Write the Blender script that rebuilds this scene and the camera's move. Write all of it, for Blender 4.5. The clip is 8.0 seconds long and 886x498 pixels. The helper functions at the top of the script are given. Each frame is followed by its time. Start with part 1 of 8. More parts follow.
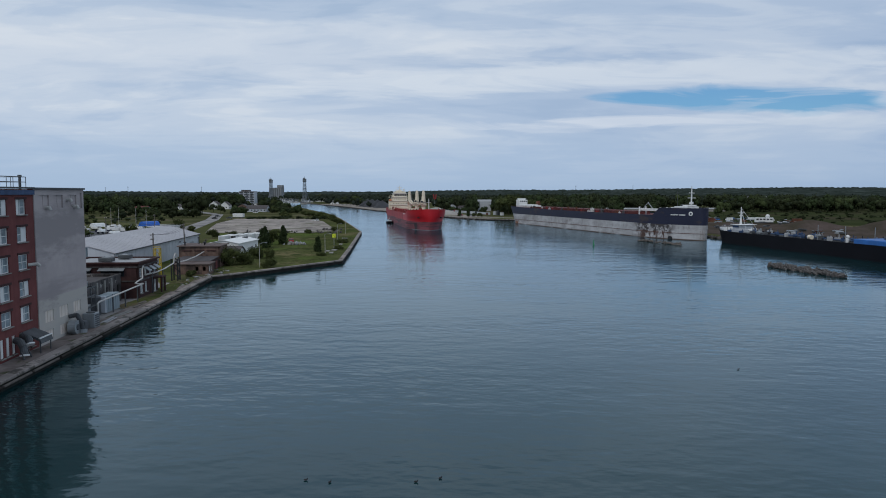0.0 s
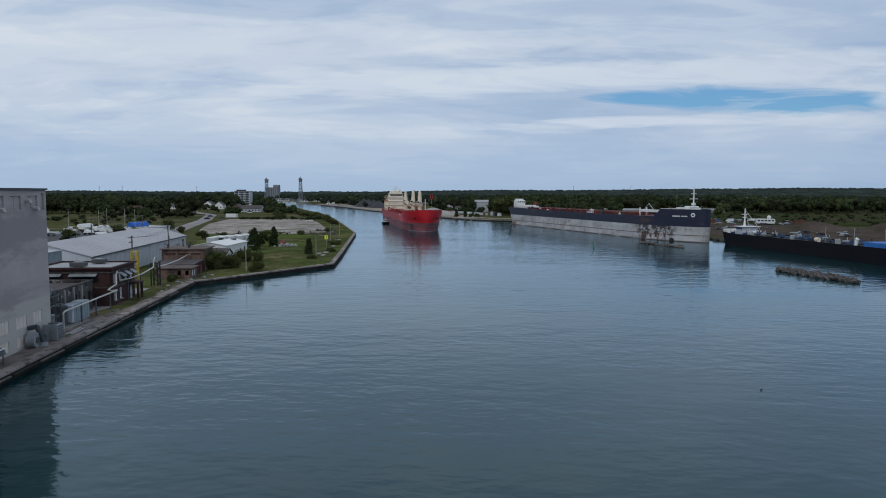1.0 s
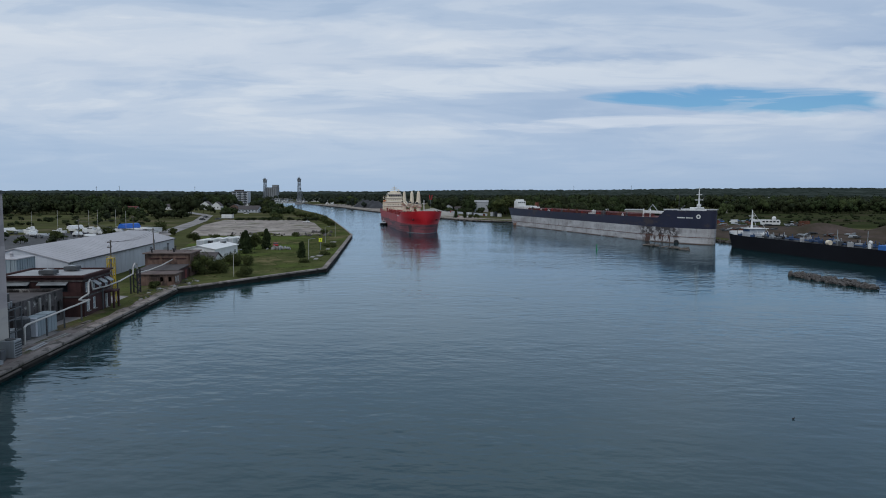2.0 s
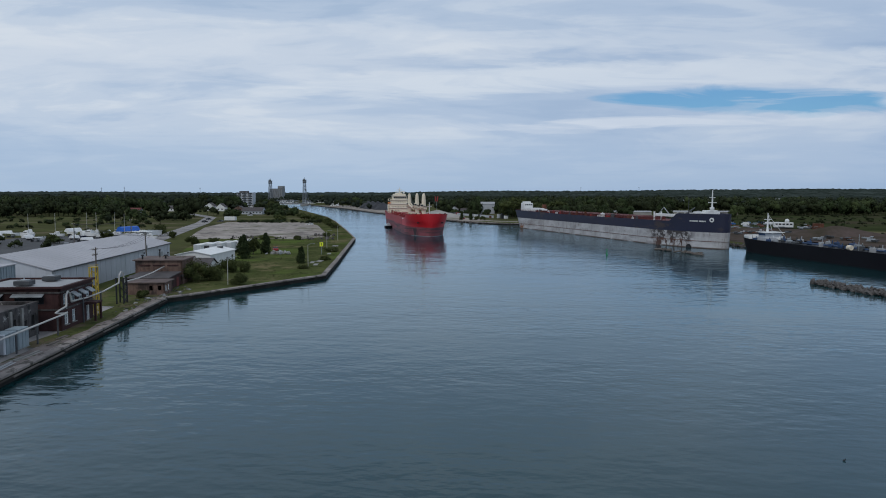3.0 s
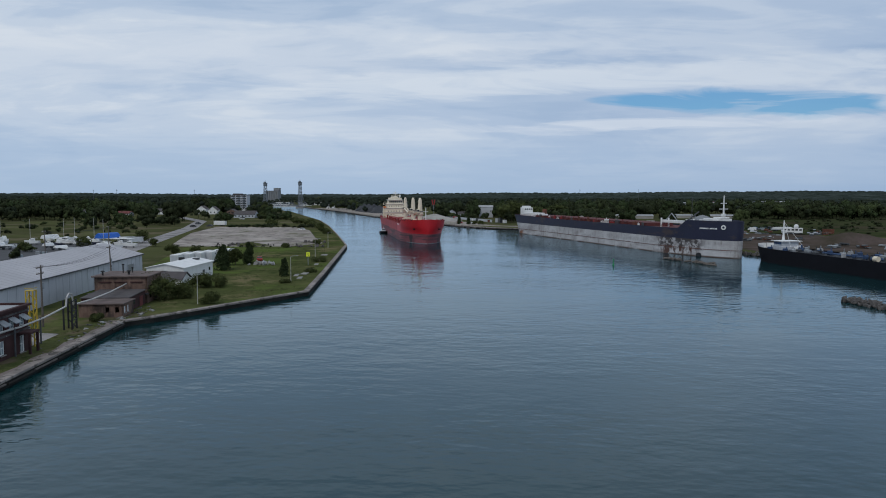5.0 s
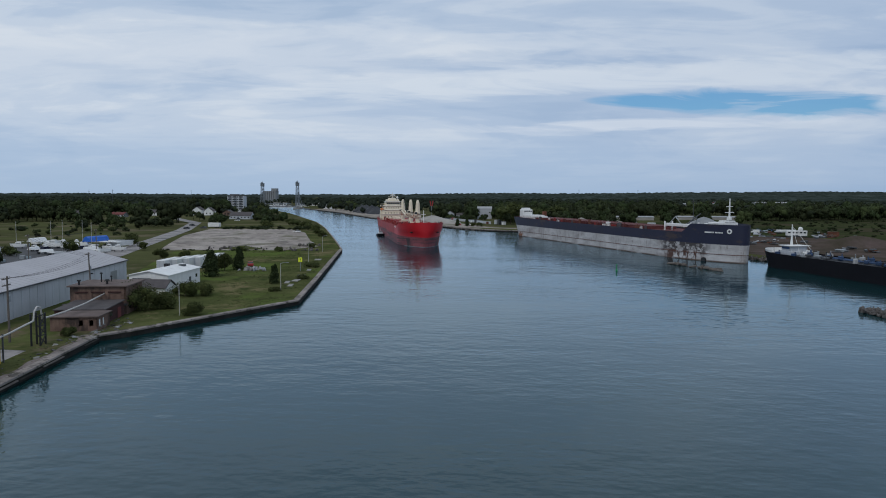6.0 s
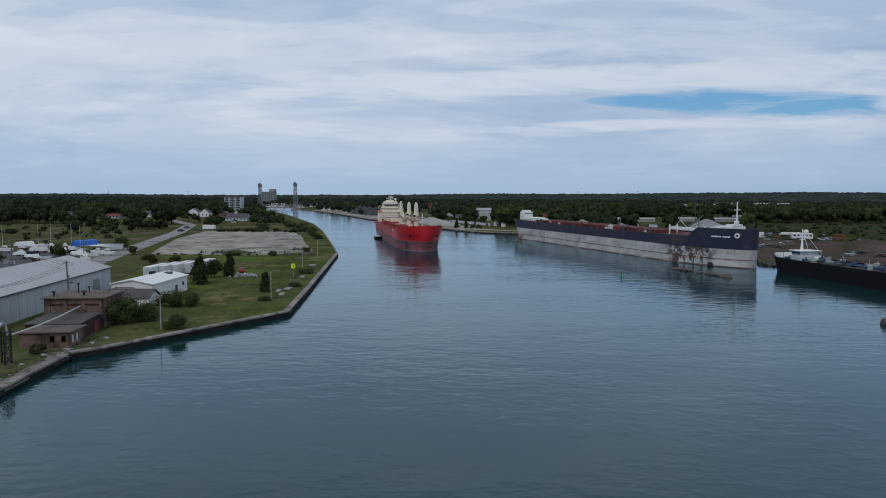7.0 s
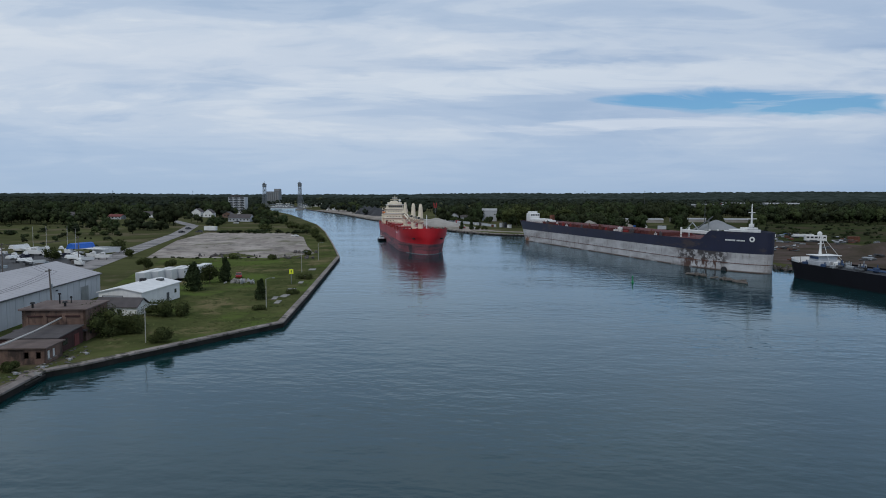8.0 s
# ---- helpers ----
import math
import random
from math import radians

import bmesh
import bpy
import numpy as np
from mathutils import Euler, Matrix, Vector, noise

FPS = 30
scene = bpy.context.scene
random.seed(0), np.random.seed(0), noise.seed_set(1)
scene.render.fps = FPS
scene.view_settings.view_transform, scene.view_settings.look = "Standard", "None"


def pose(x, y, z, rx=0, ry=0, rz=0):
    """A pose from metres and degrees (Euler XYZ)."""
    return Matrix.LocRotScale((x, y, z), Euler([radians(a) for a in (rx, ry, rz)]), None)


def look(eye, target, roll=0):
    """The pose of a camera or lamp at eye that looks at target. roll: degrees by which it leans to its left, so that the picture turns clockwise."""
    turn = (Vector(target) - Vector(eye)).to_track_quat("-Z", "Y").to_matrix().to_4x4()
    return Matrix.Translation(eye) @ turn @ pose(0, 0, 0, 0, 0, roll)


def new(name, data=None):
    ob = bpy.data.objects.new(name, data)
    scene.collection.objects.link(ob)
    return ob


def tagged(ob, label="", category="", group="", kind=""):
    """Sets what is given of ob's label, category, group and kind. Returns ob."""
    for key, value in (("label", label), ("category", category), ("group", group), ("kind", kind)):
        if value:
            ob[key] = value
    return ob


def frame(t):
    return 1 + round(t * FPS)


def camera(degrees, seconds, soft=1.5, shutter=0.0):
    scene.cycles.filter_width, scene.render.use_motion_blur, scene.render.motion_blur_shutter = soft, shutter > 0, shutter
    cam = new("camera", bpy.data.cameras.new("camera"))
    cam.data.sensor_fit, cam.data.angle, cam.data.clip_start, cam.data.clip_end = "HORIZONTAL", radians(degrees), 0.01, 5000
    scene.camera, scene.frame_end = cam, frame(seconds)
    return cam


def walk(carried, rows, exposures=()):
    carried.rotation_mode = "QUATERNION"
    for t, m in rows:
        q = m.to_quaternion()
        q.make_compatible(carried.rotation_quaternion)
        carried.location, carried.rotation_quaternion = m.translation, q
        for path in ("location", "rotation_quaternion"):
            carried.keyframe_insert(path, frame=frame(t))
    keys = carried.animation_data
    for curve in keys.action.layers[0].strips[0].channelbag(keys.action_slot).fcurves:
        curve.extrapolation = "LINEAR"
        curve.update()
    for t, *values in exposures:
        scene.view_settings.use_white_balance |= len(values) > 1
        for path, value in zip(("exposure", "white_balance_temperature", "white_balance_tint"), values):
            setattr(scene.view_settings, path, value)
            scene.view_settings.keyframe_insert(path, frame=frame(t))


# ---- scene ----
cam = camera(65.0, 8.0, soft=1.0)
PATH = [
    (0, (-0.191, 4.185, 21.029), (-0.287, 6.176, 20.867), 0.1),
    (0.5, (-0.132, 8.123, 21.093), (-0.224, 10.114, 20.932), 0.1),
    (1, (-0.053, 12.047, 21.196), (-0.141, 14.039, 21.034), 0.2),
    (1.5, (0.11, 16.131, 21.361), (0.026, 18.123, 21.198), 0.2),
    (3, (0.358, 28.206, 22.316), (0.252, 30.196, 22.156), 0.2),
    (3.5, (0.293, 32.204, 22.609), (0.183, 34.195, 22.45), 0.2),
    (4, (0.308, 36.169, 22.993), (0.201, 38.16, 22.835), 0.2),
    (4.5, (0.282, 40.178, 23.367), (0.179, 42.169, 23.211), 0.2),
    (6, (0.237, 52.091, 24.776), (0.141, 54.083, 24.621), 0.3),
    (6.5, (0.188, 56.04, 25.168), (0.094, 58.032, 25.014), 0.2),
    (7, (-0.04, 60.185, 25.749), (-0.133, 62.177, 25.595), 0.3),
    (7.5, (-0.08, 64.135, 26.275), (-0.178, 66.126, 26.12), 0.3),
    (8, (0.05, 68.148, 26.735), (-0.059, 70.139, 26.579), 0.3),
]
walk(cam, [(t, look(eye, target, roll)) for t, eye, target, roll in PATH])

# ---- light ----
world = bpy.data.worlds.new("sky")
scene.world = world
world.use_nodes = True


def build_sky():
    nt = world.node_tree
    nt.nodes.clear()
    out = nt.nodes.new("ShaderNodeOutputWorld")
    bg = nt.nodes.new("ShaderNodeBackground")
    sky = nt.nodes.new("ShaderNodeTexSky")
    sky.sky_type = "NISHITA"
    sky.sun_disc = False
    sky.sun_elevation, sky.sun_rotation = radians(48), radians(200)
    sky.air_density, sky.dust_density = 1.0, 1.0
    co = nt.nodes.new("ShaderNodeTexCoord")
    sep = nt.nodes.new("ShaderNodeSeparateXYZ")
    nt.links.new(co.outputs["Generated"], sep.inputs[0])

    def math_node(op, a, b=None):
        n = nt.nodes.new("ShaderNodeMath")
        n.operation = op
        for i, v in enumerate((a, b)):
            if v is None:
                continue
            if isinstance(v, (int, float)):
                n.inputs[i].default_value = v
            else:
                nt.links.new(v, n.inputs[i])
        return n.outputs[0]

    up = math_node("MAXIMUM", sep.outputs[2], 0.0)
    den = math_node("ADD", up, 0.075)
    comb = nt.nodes.new("ShaderNodeCombineXYZ")
    nt.links.new(math_node("DIVIDE", sep.outputs[0], den), comb.inputs[0])
    nt.links.new(math_node("DIVIDE", sep.outputs[1], den), comb.inputs[1])

    def cloud(scale, detail, rough, sx, sy, off, dist=0.6, turn=0.0):
        m = nt.nodes.new("ShaderNodeMapping")
        m.inputs["Scale"].default_value = (sx, sy, 1)
        m.inputs["Rotation"].default_value = (0, 0, turn)
        m.inputs["Location"].default_value = off
        nt.links.new(comb.outputs[0], m.inputs["Vector"])
        n = nt.nodes.new("ShaderNodeTexNoise")
        n.inputs["Scale"].default_value = scale
        n.inputs["Detail"].default_value = detail
        n.inputs["Roughness"].default_value = rough
        n.inputs["Distortion"].default_value = dist
        nt.links.new(m.outputs[0], n.inputs["Vector"])
        return n.outputs["Fac"]

    def ramp(fac, stops):
        r = nt.nodes.new("ShaderNodeValToRGB")
        r.color_ramp.interpolation = "EASE"
        while len(r.color_ramp.elements) < len(stops):
            r.color_ramp.elements.new(0.5)
        for e, (p, c) in zip(r.color_ramp.elements, stops):
            e.position, e.color = p, (*c, 1)
        nt.links.new(fac, r.inputs[0])
        return r.outputs[0]

    def blend(fac, a, b):
        n = nt.nodes.new("ShaderNodeMix")
        n.data_type = "RGBA"
        for key, v in (("Factor", fac), ("A", a), ("B", b)):
            if isinstance(v, (int, float)):
                n.inputs[key].default_value = v
            else:
                nt.links.new(v, n.inputs[key])
        return n.outputs["Result"]

    # layered cloud sheet: broad bands, then torn edges
    fwd = math_node("MAXIMUM", math_node("ABSOLUTE", sep.outputs[1]), 0.25)
    az = math_node("DIVIDE", sep.outputs[0], fwd)
    el = math_node("DIVIDE", sep.outputs[2], fwd)
    flat = nt.nodes.new("ShaderNodeCombineXYZ")
    nt.links.new(az, flat.inputs[0])
    nt.links.new(math_node("MULTIPLY", el, 5.2), flat.inputs[1])

    def band(scale, detail, off, turn, dist, sx=1.0):
        m = nt.nodes.new("ShaderNodeMapping")
        m.inputs["Scale"].default_value = (sx, 1, 1)
        m.inputs["Rotation"].default_value = (0, 0, turn)
        m.inputs["Location"].default_value = off
        nt.links.new(flat.outputs[0], m.inputs["Vector"])
        n = nt.nodes.new("ShaderNodeTexNoise")
        n.inputs["Scale"].default_value, n.inputs["Detail"].default_value = scale, detail
        n.inputs["Roughness"].default_value, n.inputs["Distortion"].default_value = 0.56, dist
        nt.links.new(m.outputs[0], n.inputs["Vector"])
        return n.outputs["Fac"]

    big = band(1.9, 7, (1.35, 0.3, 0), -0.16, 0.5)
    fine = band(5.5, 10, (3.3, 2.2, 0), -0.12, 1.2, 0.9)
    wisps = cloud(1.5, 9, 0.62, 0.45, 1.0, (2.3, 8.2, 0), 0.8, -0.1)
    cover = math_node("ADD", math_node("ADD", math_node("MULTIPLY", big, 0.60), math_node("MULTIPLY", fine, 0.24)), math_node("MULTIPLY", wisps, 0.16))
    sheet_tone = ramp(cover, [(0.37, (4.1, 5.35, 7.2)), (0.45, (5.0, 6.1, 7.75)), (0.52, (6.2, 7.05, 8.3)), (0.60, (7.7, 8.2, 8.9))])
    low = ramp(up, [(0.0, (4.3, 5.6, 7.4)), (0.05, (4.65, 5.95, 7.75)), (0.12, (5.7, 6.7, 8.2)), (0.26, (7.5, 8.0, 8.7))])
    keep = ramp(up, [(0.0, (0.88, 0.88, 0.88)), (0.05, (0.6, 0.6, 0.6)), (0.10, (0.22, 0.22, 0.22)), (0.3, (0.1, 0.1, 0.1))])
    sheet_col = blend(keep, sheet_tone, low)
    def patch(a0, e0, wa, we, slope, torn, strength, off):
        """A torn-edged long patch of sky round azimuth a0 and elevation e0 (both as tangents)."""
        da = math_node("SUBTRACT", az, a0)
        ea = math_node("DIVIDE", da, wa)
        ee = math_node("DIVIDE", math_node("SUBTRACT", math_node("SUBTRACT", el, e0), math_node("MULTIPLY", da, slope)), we)
        wob = math_node("MULTIPLY", math_node("SUBTRACT", band(7.0, 11, off, -0.12, 0.9, 0.7), 0.5), torn)
        d = math_node("ADD", math_node("ADD", math_node("MULTIPLY", ea, ea), math_node("MULTIPLY", ee, ee)), wob)
        return ramp(math_node("MULTIPLY", d, 0.4), [(0.0, (strength,) * 3), (0.3, (strength * 0.62,) * 3), (0.8, (0, 0, 0))])

    # long grey-blue hollow, the white bank under it, bright wisps and a small cumulus low over the right bank
    for tone, row in (((4.6, 5.75, 7.5), (0.02, 0.188, 0.26, 0.013, 0.02, 7.0, 0.9, (1.1, 4.0, 0))),
                      ((7.7, 8.25, 9.0), (0.17, 0.164, 0.46, 0.016, 0.045, 8.0, 0.8, (5.1, 0.7, 0))),
                      ((7.6, 8.1, 8.9), (-0.45, 0.20, 0.5, 0.035, 0.0, 6.0, 0.55, (2.4, 6.7, 0)))):
        m = nt.nodes.new("ShaderNodeCombineColor")
        for i in range(3):
            m.inputs[i].default_value = tone[i]
        sheet_col = blend(patch(*row), sheet_col, m.outputs[0])
    tint = nt.nodes.new("ShaderNodeMix")
    tint.data_type, tint.blend_type = "RGBA", "MULTIPLY"
    tint.inputs["Factor"].default_value = 1.0
    nt.links.new(sky.outputs[0], tint.inputs["A"])
    tint.inputs["B"].default_value = (0.46, 0.80, 1.06, 1)
    gap = patch(0.40, 0.129, 0.20, 0.015, 0.0, 8.0, 0.9, (0.4, 3.2, 0))
    sheet_col = blend(gap, sheet_col, tint.outputs["Result"])
    for row in ((0.30, 0.102, 0.20, 0.006, 0.03, 9.0, 0.7, (7.3, 1.9, 0)), (0.08, 0.094, 0.12, 0.008, -0.02, 9.0, 0.5, (3.3, 5.9, 0)), (0.62, 0.130, 0.06, 0.011, 0.0, 3.0, 0.9, (0.2, 8.9, 0))):
        m = nt.nodes.new("ShaderNodeCombineColor")
        for i, v in enumerate((8.2, 8.6, 9.3)):
            m.inputs[i].default_value = v
        sheet_col = blend(patch(*row), sheet_col, m.outputs[0])
    # the sheet is thicker, so darker, towards the right
    shade = nt.nodes.new("ShaderNodeMix")
    shade.data_type, shade.blend_type = "RGBA", "MULTIPLY"
    shade.inputs["Factor"].default_value = 1.0
    nt.links.new(sheet_col, shade.inputs["A"])
    nt.links.new(ramp(math_node("ADD", math_node("MULTIPLY", az, 0.5), 0.5), [(0.35, (0.955, 0.985, 1.01)), (0.85, (0.83, 0.885, 0.95))]), shade.inputs["B"])
    nt.links.new(shade.outputs["Result"], bg.inputs["Color"])
    bg.inputs["Strength"].default_value = 0.088
    nt.links.new(bg.outputs[0], out.inputs["Surface"])


build_sky()
sun = new("sun", bpy.data.lights.new("sun", "SUN"))
sun.data.energy, sun.data.angle, sun.data.color = 0.8, radians(14), (1.0, 0.95, 0.88)
sun.matrix_world = look((0, 0, 100), (24, 70, 18))
scene.view_settings.exposure = 0.0


# ---- materials ----
def mat(name, col, rough=0.8, metal=0.0, var=0.25, scale=0.6, fine=6.0, bump=0.15, bump_dist=0.03, dark=None, streak=0.0,
        island=0.0, spec=0.3, obj_random=0.0):
    m = bpy.data.materials.new(name)
    m.use_nodes = True
    nt = m.node_tree
    b = nt.nodes["Principled BSDF"]
    b.inputs["Roughness"].default_value, b.inputs["Metallic"].default_value = rough, metal
    b.inputs["Specular IOR Level"].default_value = spec
    co = nt.nodes.new("ShaderNodeTexCoord")

    def noise_node(s, detail=6.0, stretch=None):
        n = nt.nodes.new("ShaderNodeTexNoise")
        n.inputs["Scale"].default_value, n.inputs["Detail"].default_value = s, detail
        n.inputs["Roughness"].default_value = 0.6
        if stretch:
            mp = nt.nodes.new("ShaderNodeMapping")
            mp.inputs["Scale"].default_value = stretch
            nt.links.new(co.outputs["Object"], mp.inputs["Vector"])
            nt.links.new(mp.outputs[0], n.inputs["Vector"])
        else:
            nt.links.new(co.outputs["Object"], n.inputs["Vector"])
        return n.outputs["Fac"]

    def mixed(fac, a, c):
        n = nt.nodes.new("ShaderNodeMix")
        n.data_type = "RGBA"
        for key, v in (("Factor", fac), ("A", a), ("B", c)):
            if isinstance(v, (float, int)):
                n.inputs[key].default_value = v
            elif isinstance(v, tuple):
                n.inputs[key].default_value = (*v[:3], 1)
            else:
                nt.links.new(v, n.inputs[key])
        return n.outputs["Result"]

    def span(fac, lo, hi, a=0.0, c=1.0):
        n = nt.nodes.new("ShaderNodeMapRange")
        n.inputs["From Min"].default_value, n.inputs["From Max"].default_value = lo, hi
        n.inputs["To Min"].default_value, n.inputs["To Max"].default_value = a, c
        nt.links.new(fac, n.inputs["Value"])
        return n.outputs[0]

    dk = dark or tuple(c * (1 - var) for c in col)
    lt = tuple(min(1, c * (1 + var * 0.6)) for c in col)
    big = noise_node(scale)
    small = noise_node(fine, 4.0)
    c = mixed(span(big, 0.32, 0.68), dk, lt)
    c = mixed(span(small, 0.3, 0.7, 0.0, 0.45), c, tuple(x * (1 - var * 0.8) for x in col))
    if streak:
        st = noise_node(1.0, 5.0, (1.6, 1.6, 0.10))
        c = mixed(span(st, 0.5, 0.72, 0, streak), c, tuple(x * 0.45 for x in dk))
    if island:
        g = nt.nodes.new("ShaderNodeNewGeometry")
        c = mixed(span(g.outputs["Random Per Island"], 0, 1, 0, island), c, tuple(x * 0.5 for x in dk))
    if obj_random:
        g = nt.nodes.new("ShaderNodeObjectInfo")
        c = mixed(span(g.outputs["Random"], 0, 1, 0, obj_random), c, tuple(x * 0.5 for x in dk))
    nt.links.new(c, b.inputs["Base Color"])
    if bump:
        bp = nt.nodes.new("ShaderNodeBump")
        bp.inputs["Strength"].default_value, bp.inputs["Distance"].default_value = bump, bump_dist
        nt.links.new(small, bp.inputs["Height"])
        nt.links.new(bp.outputs[0], b.inputs["Normal"])
    return m


def stain(m, col, scale, stretch, lo, hi, ys, zs):
    """Adds a stain of its own shape inside a stretch of the object's y and z."""
    nt = m.node_tree
    b = nt.nodes["Principled BSDF"]
    old = b.inputs["Base Color"].links[0].from_socket
    co = nt.nodes.new("ShaderNodeTexCoord")
    mp = nt.nodes.new("ShaderNodeMapping")
    mp.inputs["Scale"].default_value = stretch
    nt.links.new(co.outputs["Object"], mp.inputs["Vector"])
    n = nt.nodes.new("ShaderNodeTexNoise")
    n.inputs["Scale"].default_value, n.inputs["Detail"].default_value = scale, 7.0
    n.inputs["Roughness"].default_value = 0.65
    nt.links.new(mp.outputs[0], n.inputs["Vector"])
    sp = nt.nodes.new("ShaderNodeSeparateXYZ")
    nt.links.new(co.outputs["Object"], sp.inputs[0])

    def span(v, a, c):
        r = nt.nodes.new("ShaderNodeMapRange")
        r.interpolation_type = "SMOOTHSTEP"
        r.inputs["From Min"].default_value, r.inputs["From Max"].default_value = a, c
        nt.links.new(v, r.inputs["Value"])
        return r.outputs[0]

    def times(a, c):
        r = nt.nodes.new("ShaderNodeMath")
        r.operation = "MULTIPLY"
        nt.links.new(a, r.inputs[0])
        nt.links.new(c, r.inputs[1])
        return r.outputs[0]

    f = span(n.outputs["Fac"], lo, hi)
    for axis, (a, c, soft) in ((1, ys), (2, zs)):
        f = times(f, span(sp.outputs[axis], a, a + soft))
        f = times(f, span(sp.outputs[axis], c, c - soft))
    x = nt.nodes.new("ShaderNodeMix")
    x.data_type = "RGBA"
    nt.links.new(f, x.inputs["Factor"])
    nt.links.new(old, x.inputs["A"])
    x.inputs["B"].default_value = (*col, 1)
    nt.links.new(x.outputs["Result"], b.inputs["Base Color"])


def water_mat():
    m = bpy.data.materials.new("water")
    m.use_nodes = True
    nt = m.node_tree
    nt.nodes.clear()
    out = nt.nodes.new("ShaderNodeOutputMaterial")
    body = nt.nodes.new("ShaderNodeBsdfDiffuse")
    gloss = nt.nodes.new("ShaderNodeBsdfGlossy")
    gloss.inputs["Roughness"].default_value = 0.09
    gloss.inputs["Color"].default_value = (0.78, 0.91, 1.0, 1)
    fresnel = nt.nodes.new("ShaderNodeFresnel")
    fresnel.inputs["IOR"].default_value = 1.43
    both = nt.nodes.new("ShaderNodeMixShader")
    nt.links.new(fresnel.outputs[0], both.inputs[0])
    nt.links.new(body.outputs[0], both.inputs[1])
    nt.links.new(gloss.outputs[0], both.inputs[2])
    nt.links.new(both.outputs[0], out.inputs["Surface"])
    co = nt.nodes.new("ShaderNodeTexCoord")

    def nz(scale, sx, sy, detail, rz=0.0):
        mp = nt.nodes.new("ShaderNodeMapping")
        mp.inputs["Scale"].default_value = (sx, sy, 1)
        mp.inputs["Rotation"].default_value = (0, 0, rz)
        nt.links.new(co.outputs["Object"], mp.inputs["Vector"])
        n = nt.nodes.new("ShaderNodeTexNoise")
        n.inputs["Scale"].default_value, n.inputs["Detail"].default_value = scale, detail
        n.inputs["Roughness"].default_value = 0.55
        nt.links.new(mp.outputs[0], n.inputs["Vector"])
        return n.outputs["Fac"]

    mix = nt.nodes.new("ShaderNodeMix")
    mix.data_type = "RGBA"
    mix.inputs["A"].default_value = (0.003, 0.0165, 0.0190, 1)
    mix.inputs["B"].default_value = (0.004, 0.034, 0.0345, 1)
    nt.links.new(nz(0.02, 1, 1, 4), mix.inputs["Factor"])
    nt.links.new(mix.outputs["Result"], body.inputs["Color"])
    # ripples gather in streaks, with calmer slicks between them
    calm = nt.nodes.new("ShaderNodeMapRange")
    calm.inputs["From Min"].default_value, calm.inputs["From Max"].default_value = 0.36, 0.64
    calm.inputs["To Min"].default_value, calm.inputs["To Max"].default_value = 0.35, 1.0
    nt.links.new(nz(0.03, 0.5, 1.2, 3, 0.2), calm.inputs["Value"])
    prev = None
    for fac, strength, dist in ((nz(0.045, 0.7, 1.3, 1, 0.25), 0.3, 0.5), (nz(0.19, 0.7, 1.25, 1.5, -0.15), 0.5, 0.28), (nz(0.55, 0.75, 1.25, 1.6, 0.2), 0.55, 0.16), (nz(1.5, 0.8, 1.2, 1.5, -0.1), 0.35, 0.045)):
        bp = nt.nodes.new("ShaderNodeBump")
        bp.inputs["Distance"].default_value = dist
        k = nt.nodes.new("ShaderNodeMath")
        k.operation = "MULTIPLY"
        nt.links.new(calm.outputs[0], k.inputs[0])
        k.inputs[1].default_value = strength
        nt.links.new(k.outputs[0], bp.inputs["Strength"])
        nt.links.new(fac, bp.inputs["Height"])
        if prev:
            nt.links.new(prev, bp.inputs["Normal"])
        prev = bp.outputs[0]
    for n in (gloss, fresnel):
        nt.links.new(prev, n.inputs["Normal"])
    return m


M = {}
M["water"] = water_mat()
M["grass"] = mat("grass", (0.084, 0.090, 0.036), 0.95, var=0.45, scale=0.09, fine=0.9, bump=0.7, bump_dist=0.25, dark=(0.046, 0.058, 0.022), spec=0.0)
M["weeds"] = mat("weeds", (0.115, 0.135, 0.052), 0.95, var=0.4, scale=0.12, fine=1.5, bump=0.0, island=0.55, spec=0.0, dark=(0.070, 0.080, 0.032))
M["land"] = mat("land", (0.078, 0.084, 0.036), 0.95, var=0.4, scale=0.02, fine=0.25, bump=0.4, bump_dist=0.2, dark=(0.05, 0.052, 0.026), spec=0.0)
M["field"] = mat("field", (0.044, 0.052, 0.023), 0.95, var=0.45, scale=0.02, fine=0.3, bump=0.5, bump_dist=0.3, dark=(0.034, 0.042, 0.018), spec=0.0)
M["gravel"] = mat("gravel", (0.36, 0.32, 0.285), 0.95, var=0.35, scale=0.07, fine=0.45, bump=0.3, dark=(0.19, 0.165, 0.145), spec=0.05)
M["dirt"] = mat("dirt", (0.092, 0.070, 0.064), 0.95, var=0.5, scale=0.06, fine=0.6, bump=0.6, bump_dist=0.3, dark=(0.045, 0.042, 0.026), spec=0.0)
M["asphalt"] = mat("asphalt", (0.27, 0.25, 0.24), 0.9, var=0.25, scale=0.1, fine=2.0)
M["dark_asphalt"] = mat("dark_asphalt", (0.07, 0.07, 0.072), 0.9, var=0.3, scale=0.1, fine=2.0)
M["concrete"] = mat("concrete", (0.27, 0.26, 0.24), 0.9, var=0.35, scale=0.35, fine=3.0, streak=0.5)
M["quay_top"] = mat("quay_top", (0.30, 0.26, 0.238), 0.92, var=0.5, scale=0.25, fine=2.0, bump=0.4)
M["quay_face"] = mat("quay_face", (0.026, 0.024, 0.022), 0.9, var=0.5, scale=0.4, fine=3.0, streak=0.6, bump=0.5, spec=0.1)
M["waler_wood"] = mat("waler_wood", (0.055, 0.048, 0.042), 0.9, var=0.5, scale=0.3, fine=3.0, spec=0.1)
